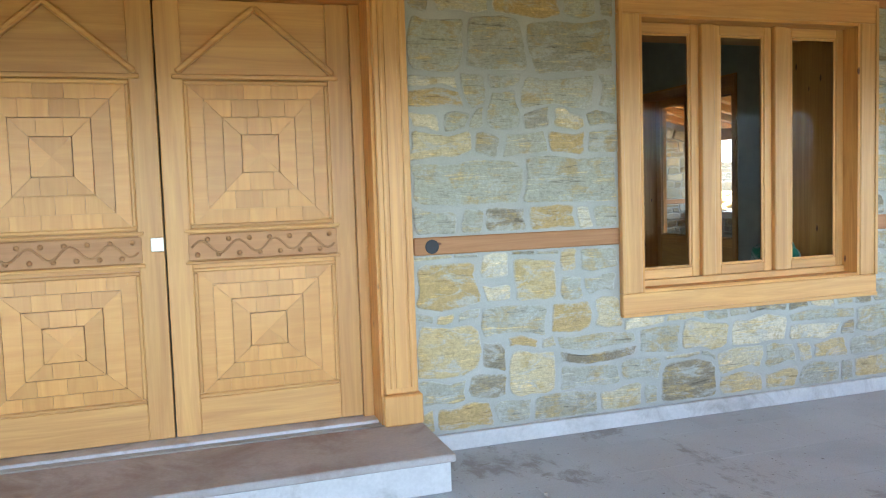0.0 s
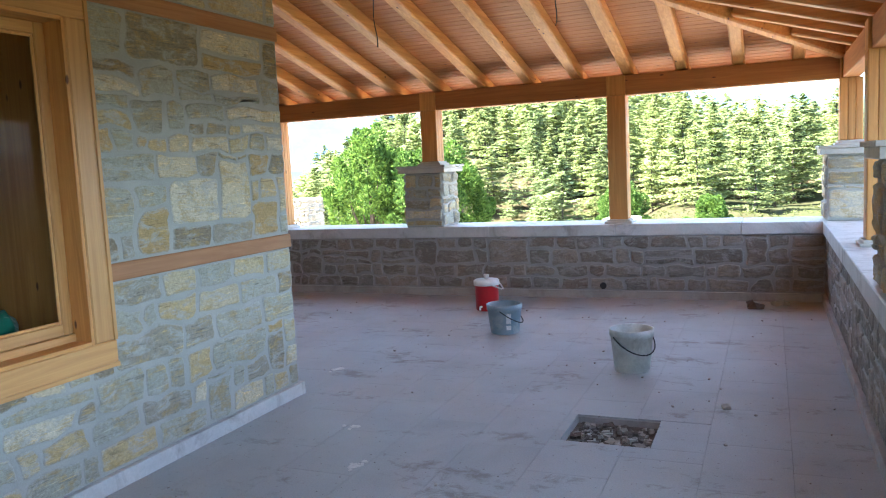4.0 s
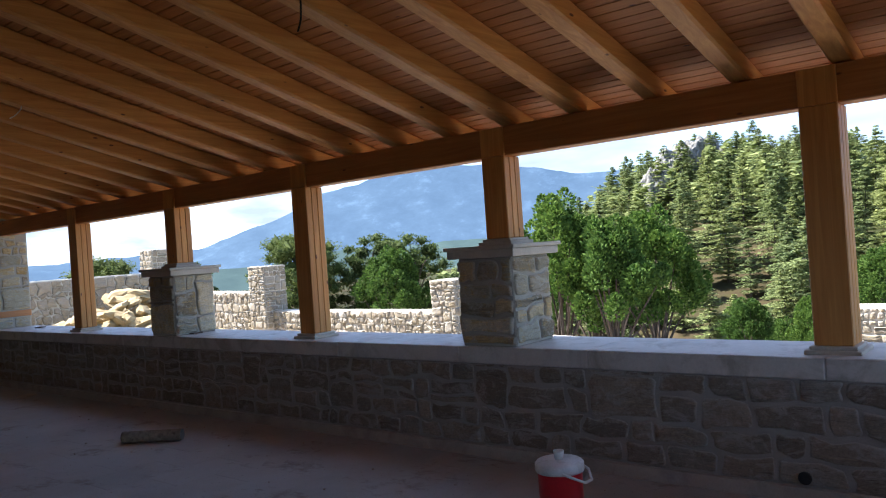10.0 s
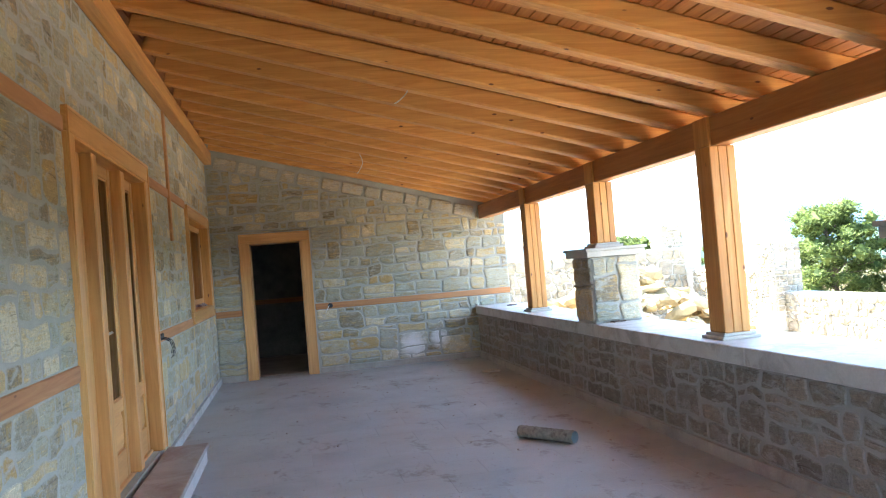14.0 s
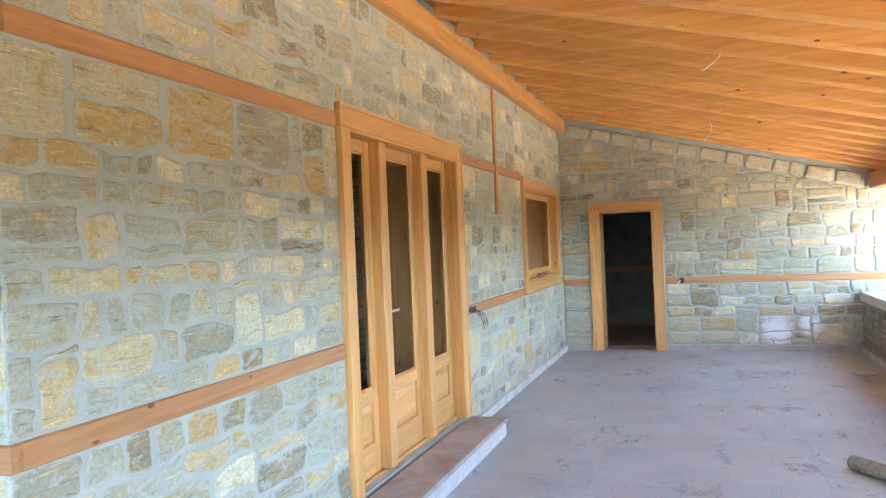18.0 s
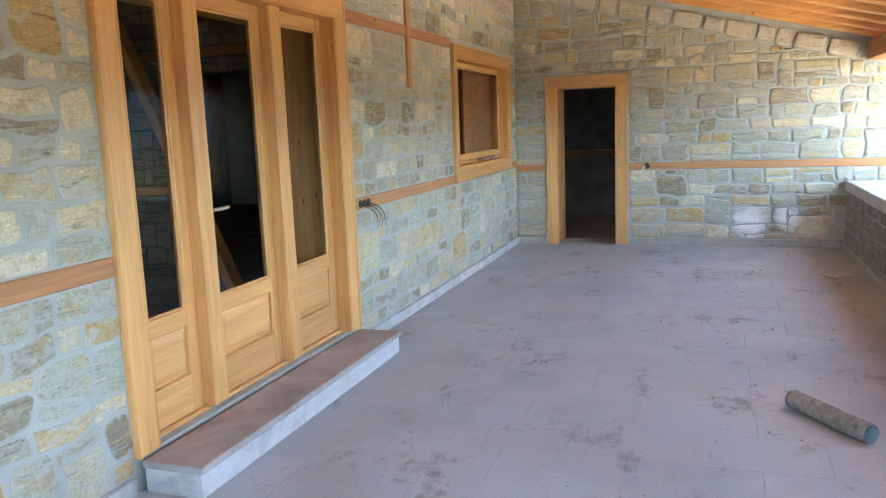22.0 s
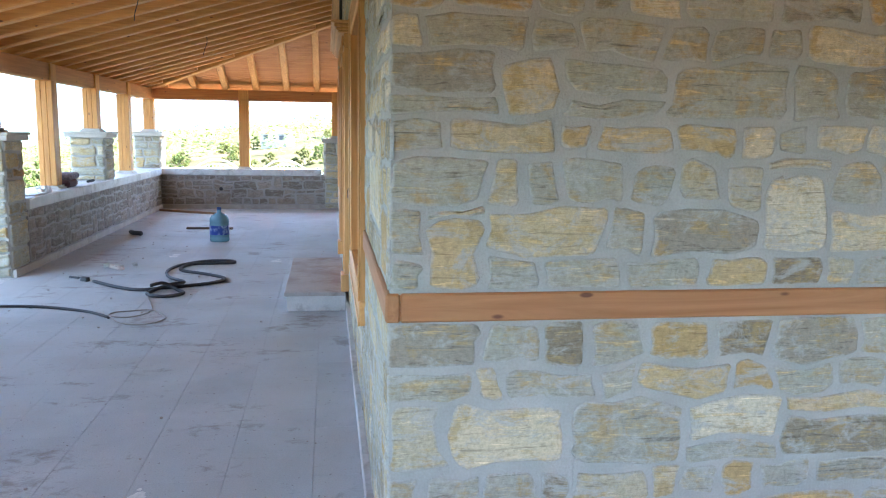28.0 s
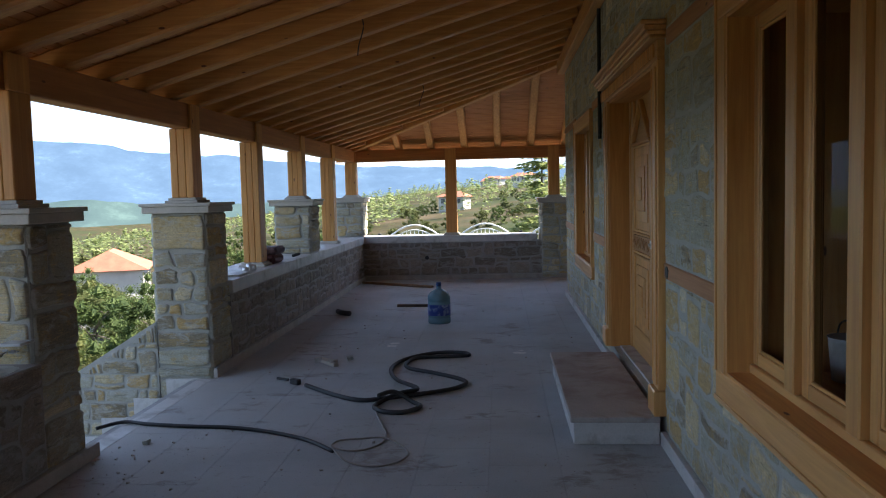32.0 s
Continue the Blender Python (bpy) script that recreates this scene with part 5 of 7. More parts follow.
# big water bottle
BOTTLE = paint("blue_bottle", (0.16, 0.30, 0.36), 0.2, vary=0.05)
bot = thing("water_bottle", "large blue plastic water bottle with dark blue label", "bottle", at=Matrix.Translation((-9.05, -1.72, 0.0)))
part("body", Shape().lathe([(0.0, 0.0), (0.125, 0.0), (0.135, 0.015), (0.135, 0.06), (0.129, 0.07), (0.135, 0.08), (0.135, 0.25), (0.128, 0.262), (0.135, 0.274), (0.133, 0.32), (0.11, 0.365), (0.06, 0.395), (0.03, 0.41), (0.028, 0.45)], 28), BOTTLE, bot, smooth=True)
part("cap", Shape().lathe([(0.0, 0.49), (0.03, 0.488), (0.032, 0.445), (0.0, 0.445)], 16), paint("blue_cap", (0.05, 0.12, 0.35), 0.4), bot, "blue cap", True)
part("label_band", Shape().lathe([(0.1365, 0.10), (0.1365, 0.23)], 28), paint("bottle_label", (0.02, 0.06, 0.30), 0.4, dirt=(0.35, 0.45, 0.6), scale=22.0), bot, "dark blue paper label", True)


def smooth_line(pts, n=10):
    """A soft curve through points."""
    pts = [Vector(p) for p in pts]
    out = []
    for i in range(len(pts) - 1):
        q0, q1, q2, q3 = pts[max(0, i - 1)], pts[i], pts[i + 1], pts[min(len(pts) - 1, i + 2)]
        for k in range(n):
            t = k / n
            out.append(0.5 * (2 * q1 + (q2 - q0) * t + (2 * q0 - 5 * q1 + 4 * q2 - q3) * t * t + (3 * q1 - q0 - 3 * q2 + q3) * t ** 3))
    return out + [pts[-1]]


# hose and cable
hose = thing("hose", "black rubber hose lying in loops across the tiles", "hose")
R = 0.017
def laid(pts, r):
    """A line on the floor that lifts where it crosses itself."""
    out = []
    for i, (x, y) in enumerate(pts):
        over = sum(1 for k, (a, b) in enumerate(pts) if k < i - 3 and (a - x) ** 2 + (b - y) ** 2 < 0.012)
        out.append((x, y, r * (1 + 1.9 * min(over, 2))))
    return out


part("tube", Shape().tube(smooth_line(laid([(-5.97, -2.57), (-5.65, -2.26), (-5.5, -2.02), (-5.59, -1.79), (-5.67, -1.61), (-5.81, -1.38), (-5.99, -1.27), (-6.15, -1.33), (-6.37, -1.56), (-6.55, -1.79), (-6.75, -1.84),
                                            (-6.99, -1.76), (-7.04, -1.46), (-7.08, -1.29), (-7.21, -1.36), (-7.2, -1.63), (-6.91, -1.88), (-6.53, -1.95), (-6.14, -1.85), (-5.71, -1.63), (-5.56, -1.76), (-5.44, -1.88),
                                            (-5.3, -1.9), (-5.19, -1.81), (-5.18, -1.67), (-5.32, -1.57), (-5.45, -1.64), (-5.49, -1.78), (-5.38, -1.88)], R), 8), R, 10), BLACK, hose, smooth=True)
pl = cbox(-0.05, 0.05, -0.025, 0.025, 0.0, 0.045, c=0.008, m=pose(-6.06, -2.68, 0.002, 0, 0, 55))
pl.tube([(-6.1, -2.75, 0.03), (-6.16, -2.86, 0.03)], 0.012, 6)
part("coupling", pl, BLACK, hose, "black hose coupling")
lead = thing("power_cable", "black cable running from the stair head over the floor", "cable")
c0 = 0.013
part("cable", Shape().tube(smooth_line(laid([(-4.82, -3.72), (-4.97, -3.6), (-4.92, -3.4), (-4.87, -3.1), (-4.84, -2.8), (-4.75, -2.52), (-4.58, -2.22), (-4.36, -2.0)], c0), 8), c0, 8), BLACK, lead, smooth=True)
PALE = paint("grey_cable", (0.34, 0.31, 0.27), 0.6)
thin = thing("thin_cable", "thin grey wire coiled on the floor", "cable")
part("wire", Shape().tube(smooth_line(laid([(-5.3, -1.9), (-4.96, -1.8), (-4.72, -1.73), (-4.54, -1.73), (-4.4, -1.83), (-4.4, -1.95), (-4.48, -2.03), (-4.58, -2.01), (-4.62, -1.89), (-4.6, -1.72), (-4.48, -1.6),
                                            (-4.33, -1.54), (-4.18, -1.6), (-4.12, -1.74), (-4.21, -1.89), (-4.38, -2.01)], 0.006), 8), 0.006, 6), PALE, thin, smooth=True)

# thermos jug, slab and mortar bed on the unfinished parapet
top_z = 0.70
bed = Shape()
nx, ny = 46, 14
brng = random.Random(4)
for i in range(nx + 1):
    for j in range(ny + 1):
        x = -3.80 + (1.85) * i / nx
        y = SOUTH - PAR + 0.02 + (PAR - 0.03) * j / ny
        rim = min(1.0, 2.5 * min(i / nx, 1 - i / nx)) * min(1.0, 3.0 * min(j / ny, 1 - j / ny))
        bed.v.append((x, y, 0.672 + rim * (0.05 + 0.05 * max(0.0, 1 - i / nx * 1.4) + 0.04 * noise.noise(Vector((x * 15, y * 15, 1))))))
bed.f += [(i * (ny + 1) + j, (i + 1) * (ny + 1) + j, (i + 1) * (ny + 1) + j + 1, i * (ny + 1) + j + 1) for i in range(nx) for j in range(ny)]
tagged(part("mortar_bed", bed, CEMENT), "rough mortar bed and gravel on the unfinished parapet", "mortar")
gravel = Shape()
for i in range(420):
    x, y = brng.uniform(-3.75, -2.05), brng.uniform(SOUTH - PAR + 0.05, SOUTH - 0.05)
    k = brng.uniform(0.005, 0.014)
    chip(gravel, x, y, 0.735 + (0.035 if x < -3.2 else 0.0) + brng.uniform(-0.012, 0.006), k, brng)
ob = part("gravel", gravel, plain("pale_gravel", (0.58, 0.56, 0.53), 0.9, vary=0.3, scale=40.0))
tagged(ob, "loose pale gravel scattered on the mortar bed", "gravel", kind="stuff")
slab = part("loose_slab", cbox(-2.90, -2.13, SOUTH - 0.36, SOUTH + 0.02, 0.752, 0.776, c=0.004), MARBLE)
tagged(slab, "loose white limestone slab laid on the unfinished parapet", "slab")
jug = thing("thermos_jug", "white thermos jug with steel lid and black handle on the parapet", "thermos", at=Matrix.Translation((-3.50, SOUTH - 0.13, 0.765)))
part("body", Shape().lathe([(0.0, 0.0), (0.078, 0.0), (0.08, 0.01), (0.066, 0.13), (0.062, 0.16), (0.0, 0.16)], 24), WHITE, jug, smooth=True)
part("lid", Shape().lathe([(0.064, 0.16), (0.064, 0.2), (0.05, 0.225), (0.02, 0.24), (0.012, 0.262), (0.0, 0.264)], 20), plain("dark_chrome", (0.10, 0.10, 0.11), 0.25, 0.6, 0.1), jug, "steel lid with black knob", True)
part("handle", Shape().tube([(0.0, 0.062, 0.155), (0.0, 0.11, 0.15), (0.0, 0.12, 0.12), (0.0, 0.112, 0.05), (0.0, 0.078, 0.03)], 0.009, 8), BLACK, jug, "black handle", True)
part("spout", Shape().tube([(0.0, 0.05, 0.225), (0.0, 0.085, 0.22), (0.0, 0.09, 0.185)], 0.01, 8), BLACK, jug, "black upper grip", True)
tagged(part("tile_offcut", cbox(-3.86, -3.72, SOUTH - 0.16, SOUTH - 0.04, 0.79, 0.805, c=0.003), MARBLE), "small white tile offcut beside the pier", "tile")

# things on the far coping: stack of panels, tool, cups
tagged(part("tool_bag", Shape().box(-8.75, -8.36, SOUTH - 0.3, SOUTH - 0.04, SILL_T + 0.001, SILL_T + 0.10, c=0.03), paint("dark_red_cloth", (0.10, 0.035, 0.04), 0.8, vary=0.3)), "dark red cloth bag lying on the coping", "bag")
tagged(part("tool_case", Shape().box(-8.78, -8.42, SOUTH - 0.28, SOUTH - 0.03, SILL_T + 0.102, SILL_T + 0.19, c=0.04), paint("checked_cloth", (0.20, 0.16, 0.17), 0.9, vary=0.5, scale=30.0)), "folded grey checked cloth on the bag", "cloth")
for i, (x, r, h) in enumerate(((-7.62, 0.035, 0.075), (-7.74, 0.03, 0.06), (-7.5, 0.04, 0.05))):
    tagged(part("tin_can", Shape().lathe([(0.0, 0.0), (r, 0.0), (r, h), (r - 0.003, h), (r - 0.003, 0.006), (0.0, 0.006)], 16, Matrix.Translation((x, SOUTH - 0.08, SILL_T + 0.001))), STEEL, smooth=True), "small metal tin standing on the coping", "tin", "tins on the coping")
tagged(part("stone_plate", cbox(-7.45, -7.05, SOUTH - 0.2, SOUTH + 0.0, SILL_T + 0.001, SILL_T + 0.022, c=0.004), MARBLE), "flat pale stone plate lying on the coping", "slab")
tagged(part("clamp", Shape().tube([(-9.35, SOUTH - 0.1, SILL_T + 0.02), (-9.5, SOUTH - 0.06, SILL_T + 0.03), (-9.58, SOUTH - 0.12, SILL_T + 0.02)], 0.018, 8), BLACK), "small dark clamp on the coping", "tool")

# offcuts and crumbs on the floor
WOODBIT = {k: paint("old_wood_" + k, v, 0.85, vary=0.25) for k, v in (("dark", (0.13, 0.09, 0.065)), ("brown", (0.30, 0.18, 0.10)))}
tagged(part("wooden_batten", cbox(-0.36, 0.36, -0.03, 0.03, 0.0, 0.035, c=0.005, m=pose(-10.4, -2.05, 0.001, 0, 0, 87)), WOODBIT["dark"]), "short dark batten lying on the floor", "timber")
tagged(part("wooden_pole", cbox(-0.75, 0.75, -0.022, 0.022, 0.0, 0.04, c=0.006, m=pose(-12.9, -2.75, 0.001, 0, 0, 60)), WOODBIT["brown"]), "long brown batten by the far parapet", "timber")
tagged(part("grinder", Shape().tube([(-9.85, -3.12, 0.035), (-9.72, -3.05, 0.035), (-9.6, -2.92, 0.04)], 0.034, 10), BLACK, smooth=True), "black hand tool on the floor", "tool")
tagged(part("stone_flake", cbox(-0.11, 0.11, -0.07, 0.07, 0.0, 0.03, c=0.012, m=pose(3.64, 7.9, 0.001, 3, 0, 30)), CAP), "flat broken stone by the parapet foot", "stone")
cup = thing("plastic_cup", "white plastic cup lying on its side on the floor", "cup", at=pose(-2.88, -3.16, 0.052, 90, 0, 60))
part("cup_body", Shape().lathe([(0.0, -0.06), (0.04, -0.06), (0.052, 0.06), (0.049, 0.06), (0.038, -0.055), (0.0, -0.055)], 18), WHITE, cup, smooth=True)
for i, (x, y, k) in enumerate(((-6.91, -2.69, 0.05), (-6.83, -2.54, 0.04), (-4.54, -3.24, 0.03), (-6.99, -2.4, 0.035), (3.52, -2.84, 0.06), (3.62, -2.78, 0.045), (3.72, -3.02, 0.05), (3.75, -3.1, 0.04), (0.35, -2.72, 0.025))):
    s = Shape()
    chip(s, 0, 0, 0, k, prng)
    o = part("mortar_lump", s, WOODBIT["dark"] if 3 < i < 6 else CEMENT)
    o.matrix_basis = Matrix.Translation((x, y, k * 0.42))
    tagged(o, "small broken lump lying on the floor", "rubble", "floor crumbs")
crumbs = Shape()
for i in range(520):
    zone = prng.random()
    if zone < 0.12:
        x, y = prng.uniform(-4.6, -3.6), prng.uniform(-3.4, -2.6)
        x += prng.gauss(0, 0.25)
    elif zone < 0.6:
        x, y = prng.uniform(0.2, 3.8), prng.uniform(-3.3, 9.4)
    else:
        x, y = prng.uniform(-12, 3.8), prng.uniform(-3.3, -0.1)
    if PIT[0] - 0.05 < x < PIT[1] + 0.05 and PIT[2] - 0.05 < y < PIT[3] + 0.05:
        continue
    k = prng.choice((0.003, 0.004, 0.006, 0.009))
    chip(crumbs, x, y, 0.001 + k * 0.4, k, prng)
tagged(part("floor_crumbs", crumbs, RUBBLE), "scattered mortar crumbs and dust on the floor", "rubble", kind="stuff")

for x, y, a in ((-6.80, -2.56, 40), (-6.92, -2.62, 52)):
    tagged(part("wood_offcut", cbox(-0.13, 0.13, -0.025, 0.025, 0.0, 0.03, c=0.004, m=pose(x, y, 0.001, 0, 0, a)), CAP), "short pale offcut lying on the floor", "offcut", "floor offcuts")

# rag on the small window's sill
rag = Shape()
for i in range(13):
    for j in range(9):
        u, v = i / 12, j / 8
        rag.v.append((0.01 - 0.11 * v, 8.1 + 0.62 * u, 1.165 + 0.022 + 0.05 * abs(noise.noise(Vector((u * 5, v * 4, 2)))) * (1 - abs(2 * v - 1) ** 3) + 0.02 * math.sin(u * 9 + v * 5) ** 2))
rag.f += [(i * 9 + j, (i + 1) * 9 + j, (i + 1) * 9 + j + 1, i * 9 + j + 1) for i in range(12) for j in range(8)]
tagged(part("rag", rag, paint("red_white_rag", (0.50, 0.40, 0.40), 0.95, dirt=(0.35, 0.07, 0.10), vary=0.3, scale=16.0), smooth=True), "crumpled red and white rag on the window sill", "cloth")

# timber boards stood behind the small window
boards = thing("board_stack", "brown timber boards stood upright behind the small window", "boards")
for k in range(4):
    part("board", cbox(-0.22, -0.20, 8.1 + k * 0.285, 8.38 + k * 0.285, 1.18, 2.24, c=0.003), BAND["y"], boards)

# sockets, holes and wires; flat black discs imitate the dark inside boxes and holes
for y in (4.80, 4.87, 4.94):
    sk = thing("socket_box", "round dark wall box in the timber band with loose wires", "socket", "wall sockets")
    part("ring", Shape().lathe([(0.029, -0.01), (0.029, 0.003), (0.026, 0.005), (0.0, 0.005)], 16, Matrix.Translation((0.0165, y, 1.055)) @ pose(0, 0, 0, 0, 90)), BLACK, sk)
    for k in range(2):
        part("wire", Shape().tube(smooth_line([(0.0, y, 1.05), (0.07, y + 0.03 + 0.03 * k, 1.02), (0.09, y + 0.10 + 0.05 * k, 0.97 - 0.05 * k), (0.07, y + 0.16, 0.90 - 0.04 * k)], 5), 0.0022, 5), BLACK, sk)
for m2, lbl in ((Matrix.Translation((-4.405, -0.0155, 1.053)) @ pose(0, 0, 0, 90), "black disc imitating a round hole drilled in the timber band"), (Matrix.Translation((1.68, NORTH - 0.0155, 1.0)) @ pose(0, 0, 0, 90), "black disc imitating a round wall box in the end wall band"),
                (Matrix.Translation((EAST - 0.02, -1.30, 0.135)) @ pose(0, 0, 0, 0, -90), "black disc imitating a round drain hole at the parapet foot"), (Matrix.Translation((WEST + 0.02, -2.3, 0.40)) @ pose(0, 0, 0, 0, 90), "black disc imitating a round hole in the far parapet")):
    tagged(part("drain_hole", Shape().lathe([(0.036, -0.01), (0.036, 0.002), (0.033, 0.004), (0.0, 0.004)], 16, m2), BLACK), lbl, "hole")
tagged(part("loose_wire", Shape().tube(smooth_line([(1.66, NORTH - 0.02, 1.0), (1.64, NORTH - 0.07, 0.97), (1.60, NORTH - 0.08, 0.90)], 6), 0.006, 5), WHITE), "short loose wire at the end wall", "wire")
for x, y, l, sw in ((1.94, 0.26, 0.42, 0.03), (2.3, -1.28, 0.5, 0.09), (2.11, 3.85, 0.19, 0.04), (-5.73, -1.98, 0.3, 0.04), (-9.5, -1.9, 0.3, 0.03), (2.1, 7.6, 0.25, 0.03)):
    zc = (slope_east(x) if y > -1 and x > 0 else slope_south(y)) + 0.06
    tagged(part("hanging_wire", Shape().tube(smooth_line([(x, y, zc), (x + sw, y + 0.02, zc - l * 0.4), (x - sw * 0.6, y - 0.03, zc - l * 0.8), (x - sw * 2, y - 0.05, zc - l)], 6), 0.005, 5), BLACK if y < 3 else WHITE), "loose lamp wire hanging from the boarding", "wire", "ceiling wires")
tagged(part("conduit", Shape().tube([(-7.30, -0.022, TOP - 0.2), (-7.30, -0.022, 2.02)], 0.018, 8), BLACK), "dark upright conduit beside the carved door", "pipe")

# inside, behind the glass
pail = thing("bucket", "white plastic bucket on the inner window sill", "bucket", at=Matrix.Translation((-3.02, 0.42, 0.755)))
part("pail", Shape().lathe([(0.0, 0.0), (0.075, 0.0), (0.09, 0.17), (0.095, 0.175), (0.087, 0.175), (0.072, 0.01), (0.0, 0.01)], 20), WHITE, pail, smooth=True)
part("bail_handle", Shape().tube([(0.09 * math.cos(t * 0.26), -0.02, 0.17 + 0.07 * math.sin(t * 0.26)) for t in range(13)], 0.004, 5), BLACK, pail, "dark wire handle")
GREEN = paint("green_bag", (0.02, 0.22, 0.13), 0.5, dirt=(0.7, 0.7, 0.66), scale=12.0)
bm = bmesh.new()
bmesh.ops.create_icosphere(bm, subdivisions=3, radius=1.0)
for v in bm.verts:
    dd = v.co.normalized()
    kk = 1 + 0.3 * noise.noise(dd * 2.3)
    v.co = Vector((dd.x * 0.17, dd.y * 0.1, dd.z * 0.11)) * kk
md = bpy.data.meshes.new("plaster_bag")
bm.to_mesh(md)
bm.free()
md.materials.append(GREEN)
md.shade_smooth()
o = new("plaster_bag", md)
o.matrix_basis = pose(-1.95, 0.38, 0.84)
tagged(o, "crumpled green and white bag on the inner window sill", "bag")
BRACE = thing("timber_prop", "slanting timber prop inside the dark room", "prop")
part("shaft", cbox(0, 2.95, -0.06, 0.06, -0.06, 0.06, c=0.006, m=look((-1.63, 5.55, 0.2), (-3.13, 6.02, 2.75)) @ pose(0, 0, 0, 0, 90)), WOOD["z"], BRACE)
for i in range(6):
    tagged(part("inner_scrap", cbox(-0.3, 0.3, -0.05, 0.05, 0, 0.03, c=0.004, m=pose(-1.8 - 0.45 * i, 4.3 + 0.3 * (i % 3), 0.152, 0, 0, 37 * i)), WOODBIT["brown"] if i % 2 else WOODBIT["dark"]), "scrap board on the floor inside", "timber", "inner scraps")

# far things: ornamental fence and a house beyond
FENCE = paint("white_iron", (0.70, 0.71, 0.70), 0.5)
for k in range(5):
    y0 = -3.9 + 1.75 * k
    fx = -19.0
    fz = -0.35
    f = thing("iron_fence", "white wrought-iron fence panel with an arched top", "fence", "fence panels")
    arch = [(fx, y0 + 1.6 * i / 16, fz + 0.72 + 0.42 * math.sin(math.pi * i / 16)) for i in range(17)]
    part("arch_rail", Shape().tube(arch, 0.022, 6), FENCE, f, smooth=True)
    part("arch_rail", Shape().tube([(p[0], p[1], p[2] - 0.12) for p in arch], 0.014, 6), FENCE, f, smooth=True)
    part("bottom_rail", Shape().tube([(fx, y0, fz), (fx, y0 + 1.6, fz)], 0.02, 6), FENCE, f)
    for i in range(1, 16):
        part("bar", Shape().tube([(fx, y0 + 0.1 * i, fz), (fx, y0 + 0.1 * i, fz + 0.60 + 0.42 * math.sin(math.pi * i / 16))], 0.010, 5), FENCE, f)
    part("scroll", Shape().tube([(fx, y0 + 0.8 + 0.16 * (1 - t / 20) * math.cos(t * 0.6), fz + 0.62 + 0.16 * (1 - t / 20) * math.sin(t * 0.6)) for t in range(18)], 0.011, 5), FENCE, f, smooth=True)
    part("post", cbox(fx - 0.035, fx + 0.035, y0 - 0.11, y0 - 0.04, fz - 1.2, fz + 0.95, c=0.01), BLACK, f, "dark fence post")


# ---- ground, hills and distance ----
CREST = [(-125, -4.0), (-112, 1.0), (-100, 4.0), (-93, 4.5), (-87, 5.5), (-83, 7.0), (-78, 12.5), (-73, 14.0), (-69, 12.5), (-65, 8.0), (-62, 3.0), (-58, -6.0), (-52, -18.0), (-45, -24.0)]   # hill beyond the east parapet: bearing, height


def ground_height(x, y):
    r = math.hypot(x, y)
    yaw = math.degrees(math.atan2(-x, y))        # 0 ahead of the side wall, -90 beyond the east parapet
    z = max(-2.4, min(0.1, -1.9 + 0.115 * y))
    if y < -4:
        z = -2.0 - 0.02 * (-4 - y)
    if x < -14:
        z = min(z, -1.2)
    out = max(0.0, r - 16.0)
    east = math.exp(-((yaw + 92) / 30.0) ** 2)
    west = math.exp(-((yaw - 88) / 22.0) ** 2)
    south = max(0.0, 1.0 - east - west)
    fall = -2.2 * (1 - math.exp(-out / 14.0)) * east
    fall += (-3.6 * (1 - math.exp(-out / 22.0)) - 0.033 * min(out, 1800)) * south
    fall += (-4.5 * (1 - math.exp(-out / 20.0)) + 0.03 * min(out, 400.0)) * west
    z += fall
    if -125 < yaw < -45:
        left = 1 / (1 + math.exp(-(yaw + 82.5) * 0.9))
        z -= 7.5 * left * math.exp(-((r - 78) / 34.0) ** 2)
        for (a0, h0), (a1, h1) in zip(CREST, CREST[1:]):
            if a0 <= yaw < a1:
                f = max(0.0, min(1.0, (r - 82) / 110.0))
                z += (h0 + (h1 - h0) * (yaw - a0) / (a1 - a0) - z) * f * f * (3 - 2 * f) * max(0.0, 1 - max(0.0, r - 240) / 400.0)
    z += (noise.noise(Vector((x * 0.03, y * 0.03, 0.0))) * 1.2 + noise.noise(Vector((x * 0.2, y * 0.2, 3.0))) * 0.12) * min(1.0, out / 12.0)
    if r > 900:
        z += noise.noise(Vector((x * 0.0012, y * 0.0012, 5.0))) * 40 * min(1, (r - 900) / 900)
    return z


